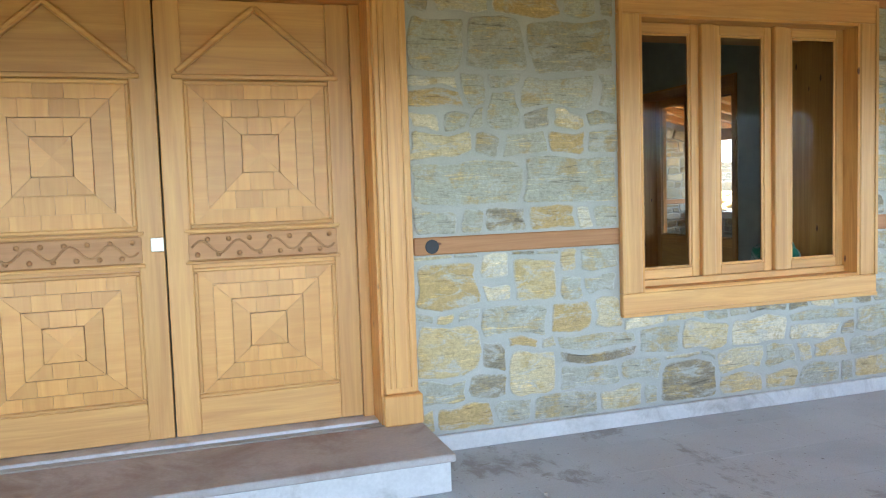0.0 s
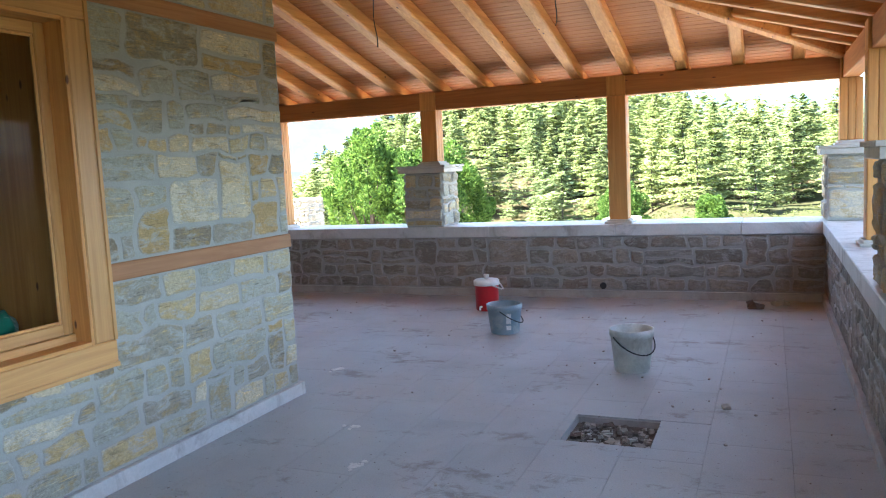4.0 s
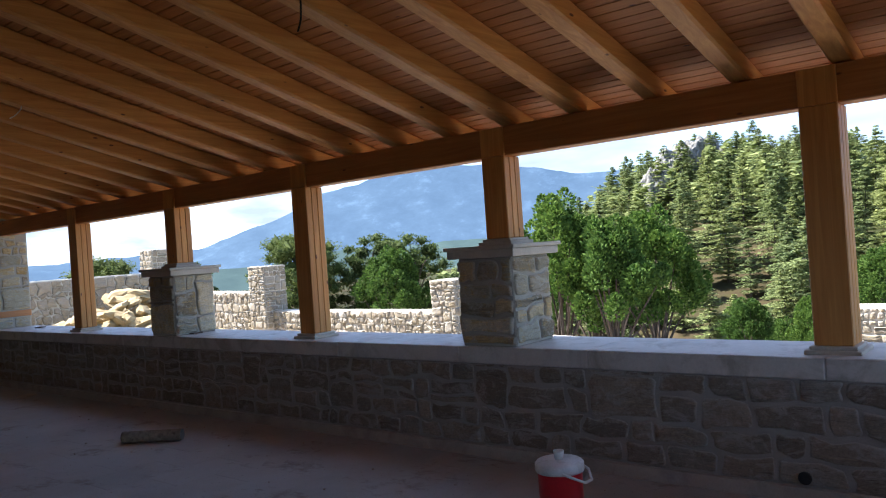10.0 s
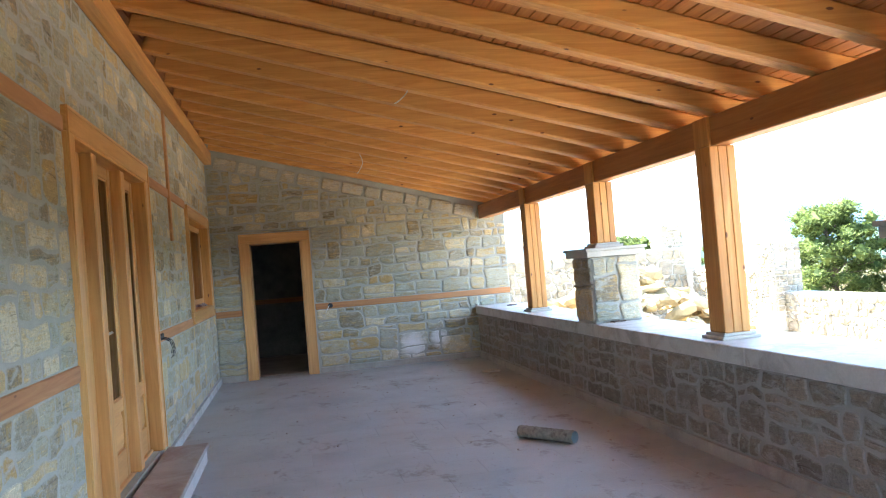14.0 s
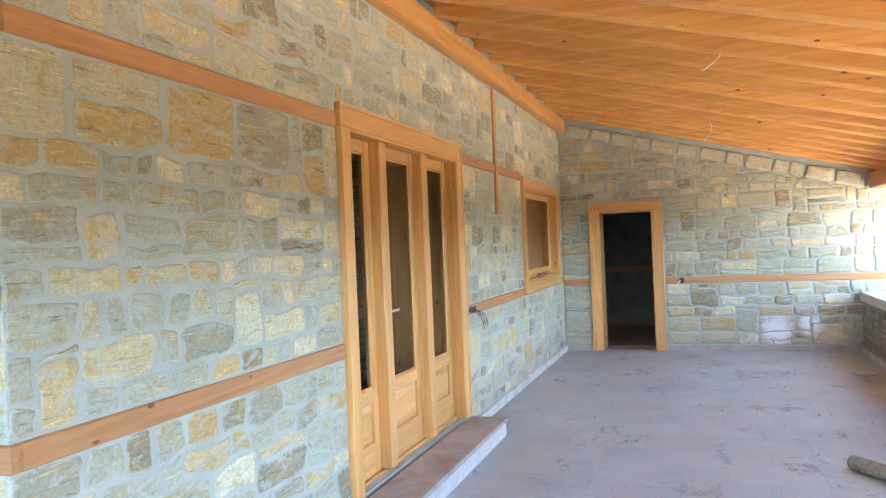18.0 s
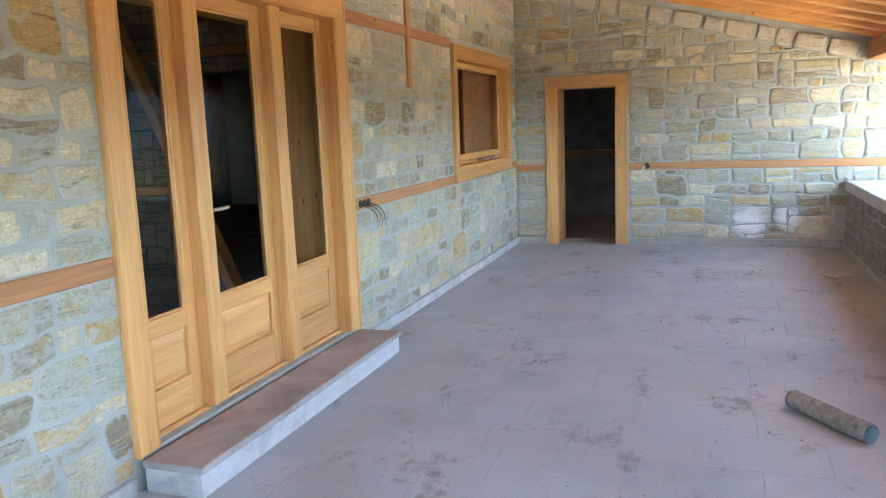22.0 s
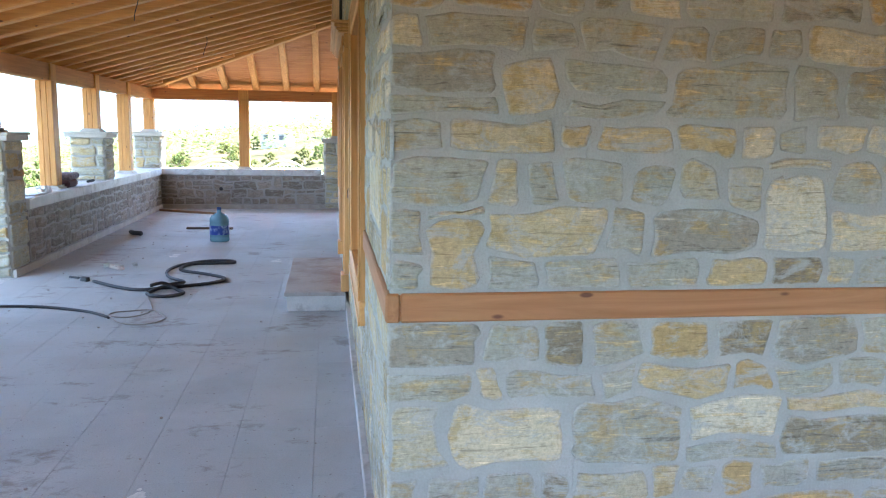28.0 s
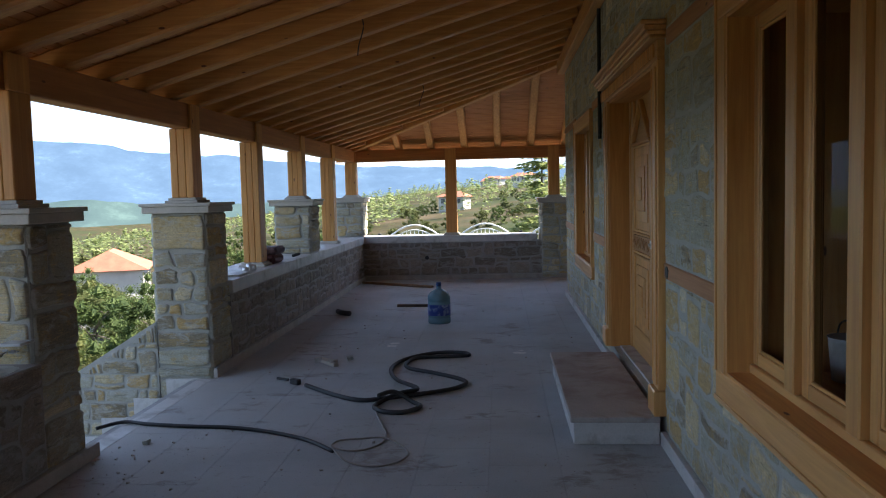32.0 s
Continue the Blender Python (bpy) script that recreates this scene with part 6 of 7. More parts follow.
def ground_material():
    m, t, b = nodes_of("dry_grass_ground", 0.95)
    b.inputs["Specular IOR Level"].default_value = 0.05
    p = place(t)
    a, c = noise_of(t, p, 0.05, 8.0, 0.6), noise_of(t, p, 0.9, 6.0, 0.65)
    col = ramp(t, a, [(0.38, (0.022, 0.028, 0.012)), (0.5, (0.045, 0.036, 0.02)), (0.64, (0.085, 0.062, 0.038))])
    col = blend(t, ramp(t, c, [(0.45, (0, 0, 0)), (0.62, (0.8, 0.8, 0.8))]), col, (0.052, 0.047, 0.02))
    woods = noise_of(t, place(t, (0.011, 0.011, 0.011)), 1.0, 9.0, 0.68)
    col = blend(t, ramp(t, woods, [(0.47, (0, 0, 0)), (0.56, (0.8, 0.8, 0.8))]), col, (0.034, 0.044, 0.018))
    # pale disc added to the yard ground as a reflector, bouncing sun onto the soffit
    yard = t.nodes.new("ShaderNodeVectorMath")
    yard.operation = "DISTANCE"
    yard.inputs[1].default_value = (9.0 / 30.0, 6.0 / 30.0, 0)
    t.links.new(place(t, (1 / 30.0, 1 / 30.0, 0)), yard.inputs[0])
    dusty = ramp(t, c, [(0.3, (0.28, 0.24, 0.185)), (0.7, (0.40, 0.35, 0.28))])
    col = blend(t, ramp(t, blend(t, 0.2, yard.outputs["Value"], c), [(0.50, (1, 1, 1)), (0.60, (0, 0, 0))]), col, dusty)
    t.links.new(col, b.inputs["Base Color"])
    bump(t, b, c, 0.6, 0.05)
    return m


rings = [0.0] + [6.0 * 1.073 ** i for i in range(94)]
spokes = 240
verts = [(-3.0, 2.0, -2.6)]
for r in rings[1:]:
    for k in range(spokes):
        a = 2 * math.pi * k / spokes
        x, y = -3 + r * math.cos(a), 2 + r * math.sin(a)
        z = ground_height(x, y)
        if -15.2 < x < 5.2 and -4.6 < y < 15:
            z = -2.6
        verts.append((x, y, z))
faces = [(0, 1 + k, 1 + (k + 1) % spokes) for k in range(spokes)]
faces += [(1 + q * spokes + k, 1 + (q + 1) * spokes + k, 1 + (q + 1) * spokes + (k + 1) % spokes, 1 + q * spokes + (k + 1) % spokes) for q in range(len(rings) - 2) for k in range(spokes)]
me = bpy.data.meshes.new("ground")
me.from_pydata(verts, [], faces)
me.materials.append(ground_material())
me.shade_smooth()
tagged(new("ground", me), "dry grassy ground falling away to a valley", "ground", kind="structure")

# the mountains behind; a blue emission in the material stands in for haze
SKYLINE = [(-180, 1.8), (-150, 2.0), (-130, 2.5), (-110, 3.6), (-90, 4.2), (-75, 4.6), (-66, 4.7), (-62, 4.9), (-57, 5.2), (-52, 6.3), (-47, 5.9), (-42, 4.6), (-38, 3.1),
           (-34, 1.7), (-30, 1.0), (-20, 0.8), (0, 1.0), (60, 1.4), (85, 1.8), (95, 2.0), (105, 2.6), (113, 3.3), (121, 4.2), (127, 3.8), (134, 3.0), (145, 2.4), (180, 1.8)]


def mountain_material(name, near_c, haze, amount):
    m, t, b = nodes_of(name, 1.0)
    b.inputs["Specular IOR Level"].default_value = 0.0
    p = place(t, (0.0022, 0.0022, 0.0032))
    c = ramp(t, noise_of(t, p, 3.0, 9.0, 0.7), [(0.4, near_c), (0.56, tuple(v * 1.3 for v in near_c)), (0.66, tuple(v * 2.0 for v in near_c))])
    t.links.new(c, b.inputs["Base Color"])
    # haze painted as glow, though nothing here is a lamp
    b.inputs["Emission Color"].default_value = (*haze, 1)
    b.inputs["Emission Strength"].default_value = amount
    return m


def range_mesh(name, radius, profile, base, rough, mat, label, seed):
    vs, n, rows = [], 720, 7
    for q in range(rows):
        f = q / (rows - 1)
        for k in range(n):
            yaw = -180 + 360 * k / n
            for (a0, e0), (a1, e1) in zip(profile, profile[1:]):
                if a0 <= yaw <= a1:
                    e = e0 + (e1 - e0) * (yaw - a0) / (a1 - a0)
                    break
            a = math.radians(yaw)
            d = Vector((-math.sin(a), math.cos(a), 0))
            peak = radius * math.tan(math.radians(e)) + rough * noise.fractal(d * 9 + Vector((seed, 0, 0)), 0.9, 2.1, 6)
            rr = radius * (0.80 + 0.20 * f) + 60 * noise.noise(d * 14 + Vector((0, 0, q * 0.9)))
            vs.append((d.x * rr, d.y * rr, base + (peak - base) * f ** 1.3 + (rough * 0.5 * noise.noise(d * 30 + Vector((0, q, seed))) if 0 < q < rows - 1 else 0)))
    fs = [(q * n + k, q * n + (k + 1) % n, (q + 1) * n + (k + 1) % n, (q + 1) * n + k) for q in range(rows - 1) for k in range(n)]
    md = bpy.data.meshes.new(name)
    md.from_pydata(vs, [], fs)
    md.materials.append(mat)
    md.shade_smooth()
    tagged(new(name, md), label, "mountains", kind="structure")


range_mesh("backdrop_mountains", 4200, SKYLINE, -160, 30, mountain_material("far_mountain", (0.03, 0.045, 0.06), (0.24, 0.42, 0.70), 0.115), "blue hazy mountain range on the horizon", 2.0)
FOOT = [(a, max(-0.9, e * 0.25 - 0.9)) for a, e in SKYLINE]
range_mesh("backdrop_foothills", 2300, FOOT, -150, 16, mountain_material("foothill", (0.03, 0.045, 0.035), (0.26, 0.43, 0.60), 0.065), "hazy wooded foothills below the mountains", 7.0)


# ---- trees ----
def leaf_material(name, dark, light):
    m, t, b = nodes_of(name, 0.8)
    b.inputs["Specular IOR Level"].default_value = 0.2
    rnd = t.nodes.new("ShaderNodeNewGeometry").outputs["Random Per Island"]
    c = ramp(t, rnd, [(0.0, dark), (1.0, light)])
    per = t.nodes.new("ShaderNodeObjectInfo").outputs["Random"]
    c = blend(t, 0.9, c, ramp(t, per, [(0.0, (0.75, 0.8, 0.8)), (1.0, (1.15, 1.1, 0.95))]), "MULTIPLY")
    t.links.new(c, b.inputs["Base Color"])
    tl, mix = t.nodes.new("ShaderNodeBsdfTranslucent"), t.nodes.new("ShaderNodeMixShader")
    mix.inputs[0].default_value = 0.35
    t.links.new(c, tl.inputs[0])
    t.links.new(b.outputs[0], mix.inputs[1])
    t.links.new(tl.outputs[0], mix.inputs[2])
    t.links.new(mix.outputs[0], t.nodes["Material Output"].inputs[0])
    return m


CEDAR = leaf_material("cedar_needles", (0.11, 0.148, 0.06), (0.325, 0.375, 0.155))
PINE = leaf_material("pine_needles", (0.03, 0.055, 0.016), (0.125, 0.165, 0.05))
DRY = leaf_material("scrub_leaves", (0.05, 0.065, 0.02), (0.14, 0.15, 0.05))
BARK = plain("bark", (0.09, 0.07, 0.055), 0.95, vary=0.3, scale=3.0, relief=0.6, fine=20.0)


def tuft(s, p, size, rng, flat=0.3, thin=1.0):
    """A small ragged spray: two crossed leaf shapes."""
    for k in range(2):
        a = rng.uniform(0, 6.283)
        u = Vector((math.cos(a), math.sin(a), rng.uniform(-flat, flat))).normalized()
        w = Vector((-math.sin(a), math.cos(a), rng.uniform(-1, 1) * (flat + 0.2))).normalized()
        l, h = size * rng.uniform(0.7, 1.3), size * rng.uniform(0.3, 0.6) * thin
        q = p + Vector((rng.uniform(-0.3, 0.3), rng.uniform(-0.3, 0.3), rng.uniform(-0.2, 0.2))) * size
        s.add([q - u * l * 0.5, q - w * h * 0.5 + u * l * 0.05, q + u * l * 0.5, q + w * h * 0.5 - u * l * 0.1], [(0, 1, 2, 3)])


def raw(shape, name, mat):
    md = bpy.data.meshes.new(name)
    md.from_pydata(shape.v, [], shape.f)
    md.materials.append(mat)
    return md


def trunk_shape(h, r, rng, lean=0.03, limbs=()):
    s = Shape()
    pts = [Vector((lean * h * math.sin(i * 0.9), lean * h * math.cos(i * 1.3) - lean * h, h * i / 6 - 0.8)) for i in range(7)]
    s.tube(pts, [r * (1 - 0.85 * i / 6) for i in range(7)], 8)
    for a, b, w in limbs:
        s.tube([a, (Vector(a) + Vector(b)) / 2 + Vector((0, 0, 0.15)), b], [w, w * 0.7, w * 0.3], 5)
    return s


def cedar(seed, h, spread, size):
    rng = random.Random(seed)
    crown, limbs = Shape(), []
    z = h * 0.10
    while z < h:
        f = z / h
        r = spread * (1 - f) ** 0.62 * rng.uniform(0.62, 1.12) + 0.3
        for b in range(rng.randint(5, 8)):
            a, l = rng.uniform(0, 6.283), r * rng.uniform(0.5, 1.12)
            rise = rng.uniform(-0.12, 0.14) * l
            if rng.random() < 0.15:
                limbs.append((Vector((0, 0, z)), Vector((math.cos(a) * l * 0.7, math.sin(a) * l * 0.7, z + rise * 0.7)), 0.04))
            n = max(5, int(l * 7.0 / size))
            for i in range(n):
                g = ((i + 0.6) / n) ** 0.8
                side = Vector((-math.sin(a), math.cos(a), 0)) * rng.uniform(-0.34, 0.34) * l * (1.15 - 0.6 * g)
                p = Vector((math.cos(a) * l * g, math.sin(a) * l * g, z + rise * g - 0.05 * l * g * g + rng.uniform(-0.12, 0.12)))
                tuft(crown, p + side, size * rng.uniform(0.55, 1.1), rng, 0.38)
        z += h * rng.uniform(0.04, 0.07) * (1.15 - 0.5 * f)
    t = thing("cedar_tree", "tall cedar with flat layered branches on the hillside", "tree", "hillside cedars")
    tr = new("trunk", raw(trunk_shape(h, 0.2, rng, 0.01, limbs), "trunk", BARK))
    cr = new("crown", raw(crown, "crown", CEDAR))
    tr.parent = cr.parent = t
    return t


def pine(seed, h, spread, size, mat, base, lumps, label, group, name="pine_tree", dense=34, tall=0.7):
    rng = random.Random(seed)
    crown, limbs = Shape(), []
    for i in range(lumps):
        a, f = rng.uniform(0, 6.283), rng.random() ** 0.8
        z = h * (base + (1 - base) * f)
        rr = spread * math.sqrt(max(0.05, 1 - ((f - 0.38) / 0.66) ** 2)) * rng.uniform(0.35, 1.0)
        c = Vector((math.cos(a) * rr, math.sin(a) * rr, z))
        if i % 4 == 0:
            limbs.append((Vector((0, 0, z * 0.72)), c * 0.8 + Vector((0, 0, z * 0.15)), 0.035))
        q = spread * rng.uniform(0.16, 0.30)
        core = [c + Vector(v) * q * rng.uniform(0.42, 0.6) for v in ((1, 0, 0), (0, 1, 0), (-1, 0, 0), (0, -1, 0), (0, 0, 1.1), (0, 0, -1.1))]
        crown.add(core, [(0, 1, 4), (1, 2, 4), (2, 3, 4), (3, 0, 4), (1, 0, 5), (2, 1, 5), (3, 2, 5), (0, 3, 5)])
        for _ in range(dense):
            d = Vector((rng.gauss(0, 1), rng.gauss(0, 1), rng.gauss(0, 1))).normalized() * q * rng.uniform(0.35, 1.05)
            tuft(crown, c + Vector((d.x, d.y, d.z * tall)), size, rng, 1.2, 0.6)
    t = thing(name, label, "tree", group)
    tr = new("trunk", raw(trunk_shape(h * 0.85, 0.045 * h ** 0.8, rng, 0.03, limbs), "trunk", BARK))
    cr = new("crown", raw(crown, "crown", mat))
    tr.parent = cr.parent = t
    return t


def stand(kinds, spots, rng, lo, hi):
    """Copies of the given trees on the ground at spots; the models themselves take the first spots."""
    for i, (x, y) in enumerate(spots):
        k = rng.uniform(lo, hi)
        m = Matrix.Translation((x, y, ground_height(x, y) - 0.2)) @ pose(0, 0, 0, 0, 0, rng.uniform(0, 360)) @ Matrix.Diagonal((k * rng.uniform(0.88, 1.12), k * rng.uniform(0.88, 1.12), k, 1))
        if i < len(kinds):
            kinds[i].matrix_basis = m
        else:
            copy_thing(kinds[i % len(kinds)], m @ Matrix.Diagonal((1 / kinds[i % len(kinds)].scale.x, 1 / kinds[i % len(kinds)].scale.y, 1 / kinds[i % len(kinds)].scale.z, 1)))


def polar(yaw, r):
    a = math.radians(yaw)
    return -1.5 - math.sin(a) * r, -2.5 + math.cos(a) * r


def juniper(seed, h, spread, plumes):
    """A dense juniper: upright flame-shaped plumes on a few stems, with gaps between them."""
    rng2 = random.Random(seed)
    crown, limbs = Shape(), []
    for i in range(plumes):
        f = (i + 0.5) / plumes
        a = i * 2.4 + rng2.uniform(-0.5, 0.5)
        rr = spread * f ** 0.45 * rng2.uniform(0.62, 1.0)
        z = h * (0.9 - 0.68 * f * rng2.uniform(0.55, 1.1))
        tall, wide = h * rng2.uniform(0.15, 0.25), spread * rng2.uniform(0.2, 0.32)
        root = Vector((math.cos(a) * rr, math.sin(a) * rr, max(0.14 * h, z)))
        out = Vector((math.cos(a) * 0.35 * f, math.sin(a) * 0.35 * f, 1.0)).normalized()
        if i % 3 == 0:
            limbs.append((Vector((0.1 * math.cos(a), 0.1 * math.sin(a), 0.3)), root, 0.06))
        for _ in range(430):
            g, b2 = rng2.random() ** 0.85, rng2.uniform(0, 6.283)
            q = wide * math.sin(math.pi * min(1.0, 0.2 + 0.8 * g)) ** 0.6 * rng2.uniform(0.5, 1.08)
            p = root + out * (g * tall) + Vector((math.cos(b2) * q, math.sin(b2) * q, rng2.uniform(-0.05, 0.05)))
            d = Vector((math.cos(b2) + rng2.uniform(-0.7, 0.7), math.sin(b2) + rng2.uniform(-0.7, 0.7), rng2.uniform(0.1, 1.3))).normalized()
            side = d.cross(Vector((rng2.uniform(-1, 1), rng2.uniform(-1, 1), 0.4))).normalized()
            l, k = rng2.uniform(0.10, 0.2), rng2.uniform(0.03, 0.06)
            crown.add([p - d * l * 0.4, p + side * k, p + d * l * 0.6, p - side * k], [(0, 1, 2, 3)])
    t = thing("juniper_tree", "dense bright green juniper with flame-shaped tufts below the parapet", "tree", "junipers")
    tr = new("trunk", raw(trunk_shape(h * 0.8, 0.13, rng2, 0.03, limbs), "trunk", BARK))
    cr = new("crown", raw(crown, "crown", JUNIPER))
    tr.parent = cr.parent = t
    return t


JUNIPER = leaf_material("juniper_needles", (0.028, 0.07, 0.013), (0.14, 0.23, 0.048))
rng = random.Random(5)
cedars = [cedar(s, 12.0, sp, 0.55) for s, sp in ((1, 3.8), (2, 4.6), (3, 3.3), (4, 5.2))]
spots = []
while len(spots) < 230:
    yaw, r = rng.uniform(-85, -57), 84 + 140 * rng.random() ** 0.9
    x, y = polar(yaw, r)
    if all((x - a) ** 2 + (y - b) ** 2 > 10 for a, b in spots):
        spots.append((x, y))
while len(spots) < 300:
    yaw, r = rng.uniform(-114, -83.5), 76 + 52 * rng.random() ** 1.3
    x, y = polar(yaw, r)
    if all((x - a) ** 2 + (y - b) ** 2 > 20 for a, b in spots):
        spots.append((x, y))
stand(cedars, spots, rng, 0.6, 1.0)
junipers = [juniper(11, 5.6, 1.9, 40), juniper(12, 5.0, 1.8, 36)]
stand(junipers, [polar(-60.0, 27), polar(-63.6, 26), polar(-66.3, 29), polar(-62.0, 31)], rng, 0.8, 0.92)
stand([copy_thing(junipers[0], Matrix()), copy_thing(junipers[1], Matrix())], [polar(-80, 33), polar(-86.5, 40), polar(-76, 44), polar(-72, 36), polar(-71, 44), polar(-77, 39), polar(-74, 50)], rng, 0.55, 0.72)
stand([copy_thing(cedars[1], Matrix())], [polar(-69.5, 40), polar(-73.0, 52), polar(-71.0, 58), polar(-76.5, 60)], rng, 0.34, 0.5)
pines = [pine(22, 3.9, 1.75, 0.12, PINE, 0.05, 150, "rounded dark green pine behind the garden wall", "garden pines", dense=140),
         pine(21, 4.4, 1.35, 0.15, PINE, 0.30, 46, "open-crowned pine behind the garden wall", "garden pines", dense=110),
         pine(23, 3.4, 0.9, 0.15, PINE, 0.1, 40, "small thin pine behind the garden wall", "garden pines", dense=90)]
stand(pines, [(18.2, 20.0), (21.0, 16.6), (16.4, 23.6), (14.6, 27.5), (20.2, 18.2)], rng, 0.95, 1.0)
stand([copy_thing(junipers[0], Matrix())], [(19.3, 16.4)], rng, 0.6, 0.62)
scrub = [pine(31, 3.6, 2.3, 0.18, DRY, 0.05, 34, "olive-green scrub oak on the rocky slope", "slope scrub", "bush", 110),
         pine(32, 4.4, 2.2, 0.18, PINE, 0.08, 34, "green bush on the rocky slope", "slope scrub", "bush", 110)]
spots = []
while len(spots) < 44:
    x, y = polar(rng.uniform(102, 138), rng.uniform(20, 46))
    if all((x - a) ** 2 + (y - b) ** 2 > 6 for a, b in spots):
        spots.append((x, y))
while len(spots) < 140:
    yaw, r = rng.uniform(98, 142), 22 * 1.0 + 150 * rng.random() ** 1.6
    x, y = polar(yaw, r)
    if all((x - a) ** 2 + (y - b) ** 2 > 9 for a, b in spots):
        spots.append((x, y))
while len(spots) < 185:
    yaw, r = rng.uniform(80, 97), rng.uniform(70, 230)
    spots.append(polar(yaw, r))
stand(scrub, spots, rng, 0.5, 0.95)
stand([copy_thing(cedars[0], Matrix())], [polar(85.4, 58), polar(82.0, 66)], rng, 0.9, 1.0)

# far woods, one sheet of small sprays
far = Shape()
for i in range(3200):
    yaw, r = (rng.uniform(-125, -50), rng.uniform(130, 420)) if i < 2100 else (rng.uniform(78, 150), rng.uniform(150, 700))
    x, y = polar(yaw, r)
    z, k = ground_height(x, y), rng.uniform(5, 9) if i < 2100 else rng.uniform(3, 6)
    for j in range(14):
        f = j / 13
        for _ in range(2):
            a = rng.uniform(0, 6.283)
            rr = k * 0.28 * (1 - f) + 0.2
            tuft(far, Vector((x + math.cos(a) * rr, y + math.sin(a) * rr, z + k * (0.12 + 0.88 * f))), k * 0.24, rng, 0.4)
tagged(new("far_woods", raw(far, "far_woods", CEDAR)), "distant wooded slopes", "woods", kind="stuff")

# dry grass and low herbs on the clearing beyond the parapet
grass = Shape()
for i in range(5200):
    yaw, r = rng.uniform(-104, -76), 30 + 56 * rng.random()
    x, y = polar(yaw, r)
    if noise.noise(Vector((x * 0.16, y * 0.16, 2.0))) < -0.12:
        continue
    tuft(grass, Vector((x, y, ground_height(x, y) + 0.06)), rng.uniform(0.2, 0.5), rng, 0.9, 0.7)
tagged(new("dry_grass", raw(grass, "dry_grass", DRY)), "dry grass and low herbs on the clearing below the cedars", "grass", kind="stuff")

# pale rocks on the slope below
LIMEROCK = plain("pale_rock", (0.20, 0.195, 0.18), 0.95, vary=0.45, scale=2.5, relief=0.8, fine=8.0, dirt=(0.11, 0.115, 0.09))


def boulder(name, label, category, x, y, z, rx, ry, rz, mat, seed, group="", n=12):
    rng2 = random.Random(seed)
    bm = bmesh.new()
    bmesh.ops.create_icosphere(bm, subdivisions=4 if rz > 0.6 else 2, radius=1.0)
    o = Vector((seed * 1.7, seed * 0.9, 0))
    for v in bm.verts:
        d = v.co.normalized()
        k = 1 + 0.45 * noise.noise(d * 1.6 + o) + 0.2 * noise.noise(d * 4.5 + o) + 0.08 * noise.noise(d * 11.0 + o)
        v.co = Vector((d.x * rx, d.y * ry, d.z * rz)) * k
    md = bpy.data.meshes.new(name)
    bm.to_mesh(md)
    bm.free()
    md.materials.append(mat)
    ob = new(name, md)
    ob.matrix_basis = pose(x, y, z, 0, 0, rng2.uniform(0, 360))
    return tagged(ob, label, category, group)


for i in range(90):
    x, y = polar(rng.uniform(104, 139), rng.uniform(32, 66))
    k = rng.uniform(0.6, 1.5)
    boulder("rock_outcrop", "pale limestone outcrop among the scrub", "rock", x, y, ground_height(x, y) + 0.2, k * 1.5, k, k * rng.uniform(0.7, 1.1), LIMEROCK, i + 1, "rock outcrops")
for i, (yaw, r, k) in enumerate(((-69.2, 186, 3.6), (-68.4, 180, 3.0), (-67.6, 172, 3.2), (-67.0, 160, 2.6), (-66.0, 150, 2.6), (-69.8, 190, 3.0))):
    x, y = polar(yaw, r)
    boulder("rock_outcrop", "grey crag near the top of the wooded hill", "rock", x, y, ground_height(x, y) + 5.0, k, k, k * 1.5, LIMEROCK, 40 + i, "hilltop crags")

# ---- garden walls with pillars ----
GX = 12.0
garden = thing("garden_wall", "pale limestone garden wall in full sun behind the yard", "wall", kind="structure")
stations = [(-12.0, -3.6, -2.0), (-0.2, -2.4, -0.5), (7.6, -1.5, -0.25), (7.61, -1.5, 0.2), (13.9, -0.8, 0.23), (13.91, -0.8, 0.7), (18.4, -0.4, 0.8)]
core, front = Shape(), Shape()
for (a, b0, t0), (c, b1, t1) in zip(stations, stations[1:]):
    core.add([(GX, a, b0 - 1.5), (GX, c, b1 - 1.5), (GX, c, t1), (GX, a, t0), (GX + 0.5, a, b0 - 1.5), (GX + 0.5, c, b1 - 1.5), (GX + 0.5, c, t1), (GX + 0.5, a, t0)],
             [(0, 3, 2, 1), (4, 5, 6, 7), (3, 7, 6, 2), (0, 4, 7, 3), (1, 2, 6, 5)])
part("core", core, CAP, garden)


def wall_top(y):
    for (a, b0, t0), (c, b1, t1) in zip(stations, stations[1:]):
        if a <= y <= c:
            return t0 + (t1 - t0) * (y - a) / (c - a)
    return -9


masonry(garden, (GX, 17.6, 0), (0, -1, 0), 24.0, -2.6, 1.0, CREAM_STONE_J, lambda s, z: z > wall_top(17.6 - s) - 0.02, True, lambda p: False, 0.05, 61, front, cell=1.3, rough=0.06, long=1.5)
ob = part("facing_stones", front, CREAM_STONE_J, garden, "pale rubble facing", True)
ob["kind"] = "stuff"
GY = 18.0
north_wall = thing("garden_wall", "grey shaded garden wall at the end of the yard", "wall", kind="structure")
part("core", cbox(4.0, GX + 0.5, GY, GY + 0.5, -2.0, 1.42, c=0.02), MORTAR, north_wall)
nf = Shape()
masonry(north_wall, (4.0, GY, 0), (1, 0, 0), GX - 4.0, -0.6, 1.4, CREAM_STONE_J, lambda s, z: False, True, lambda p: False, 0.05, 62, nf, cell=1.5, rough=0.06, long=1.5)
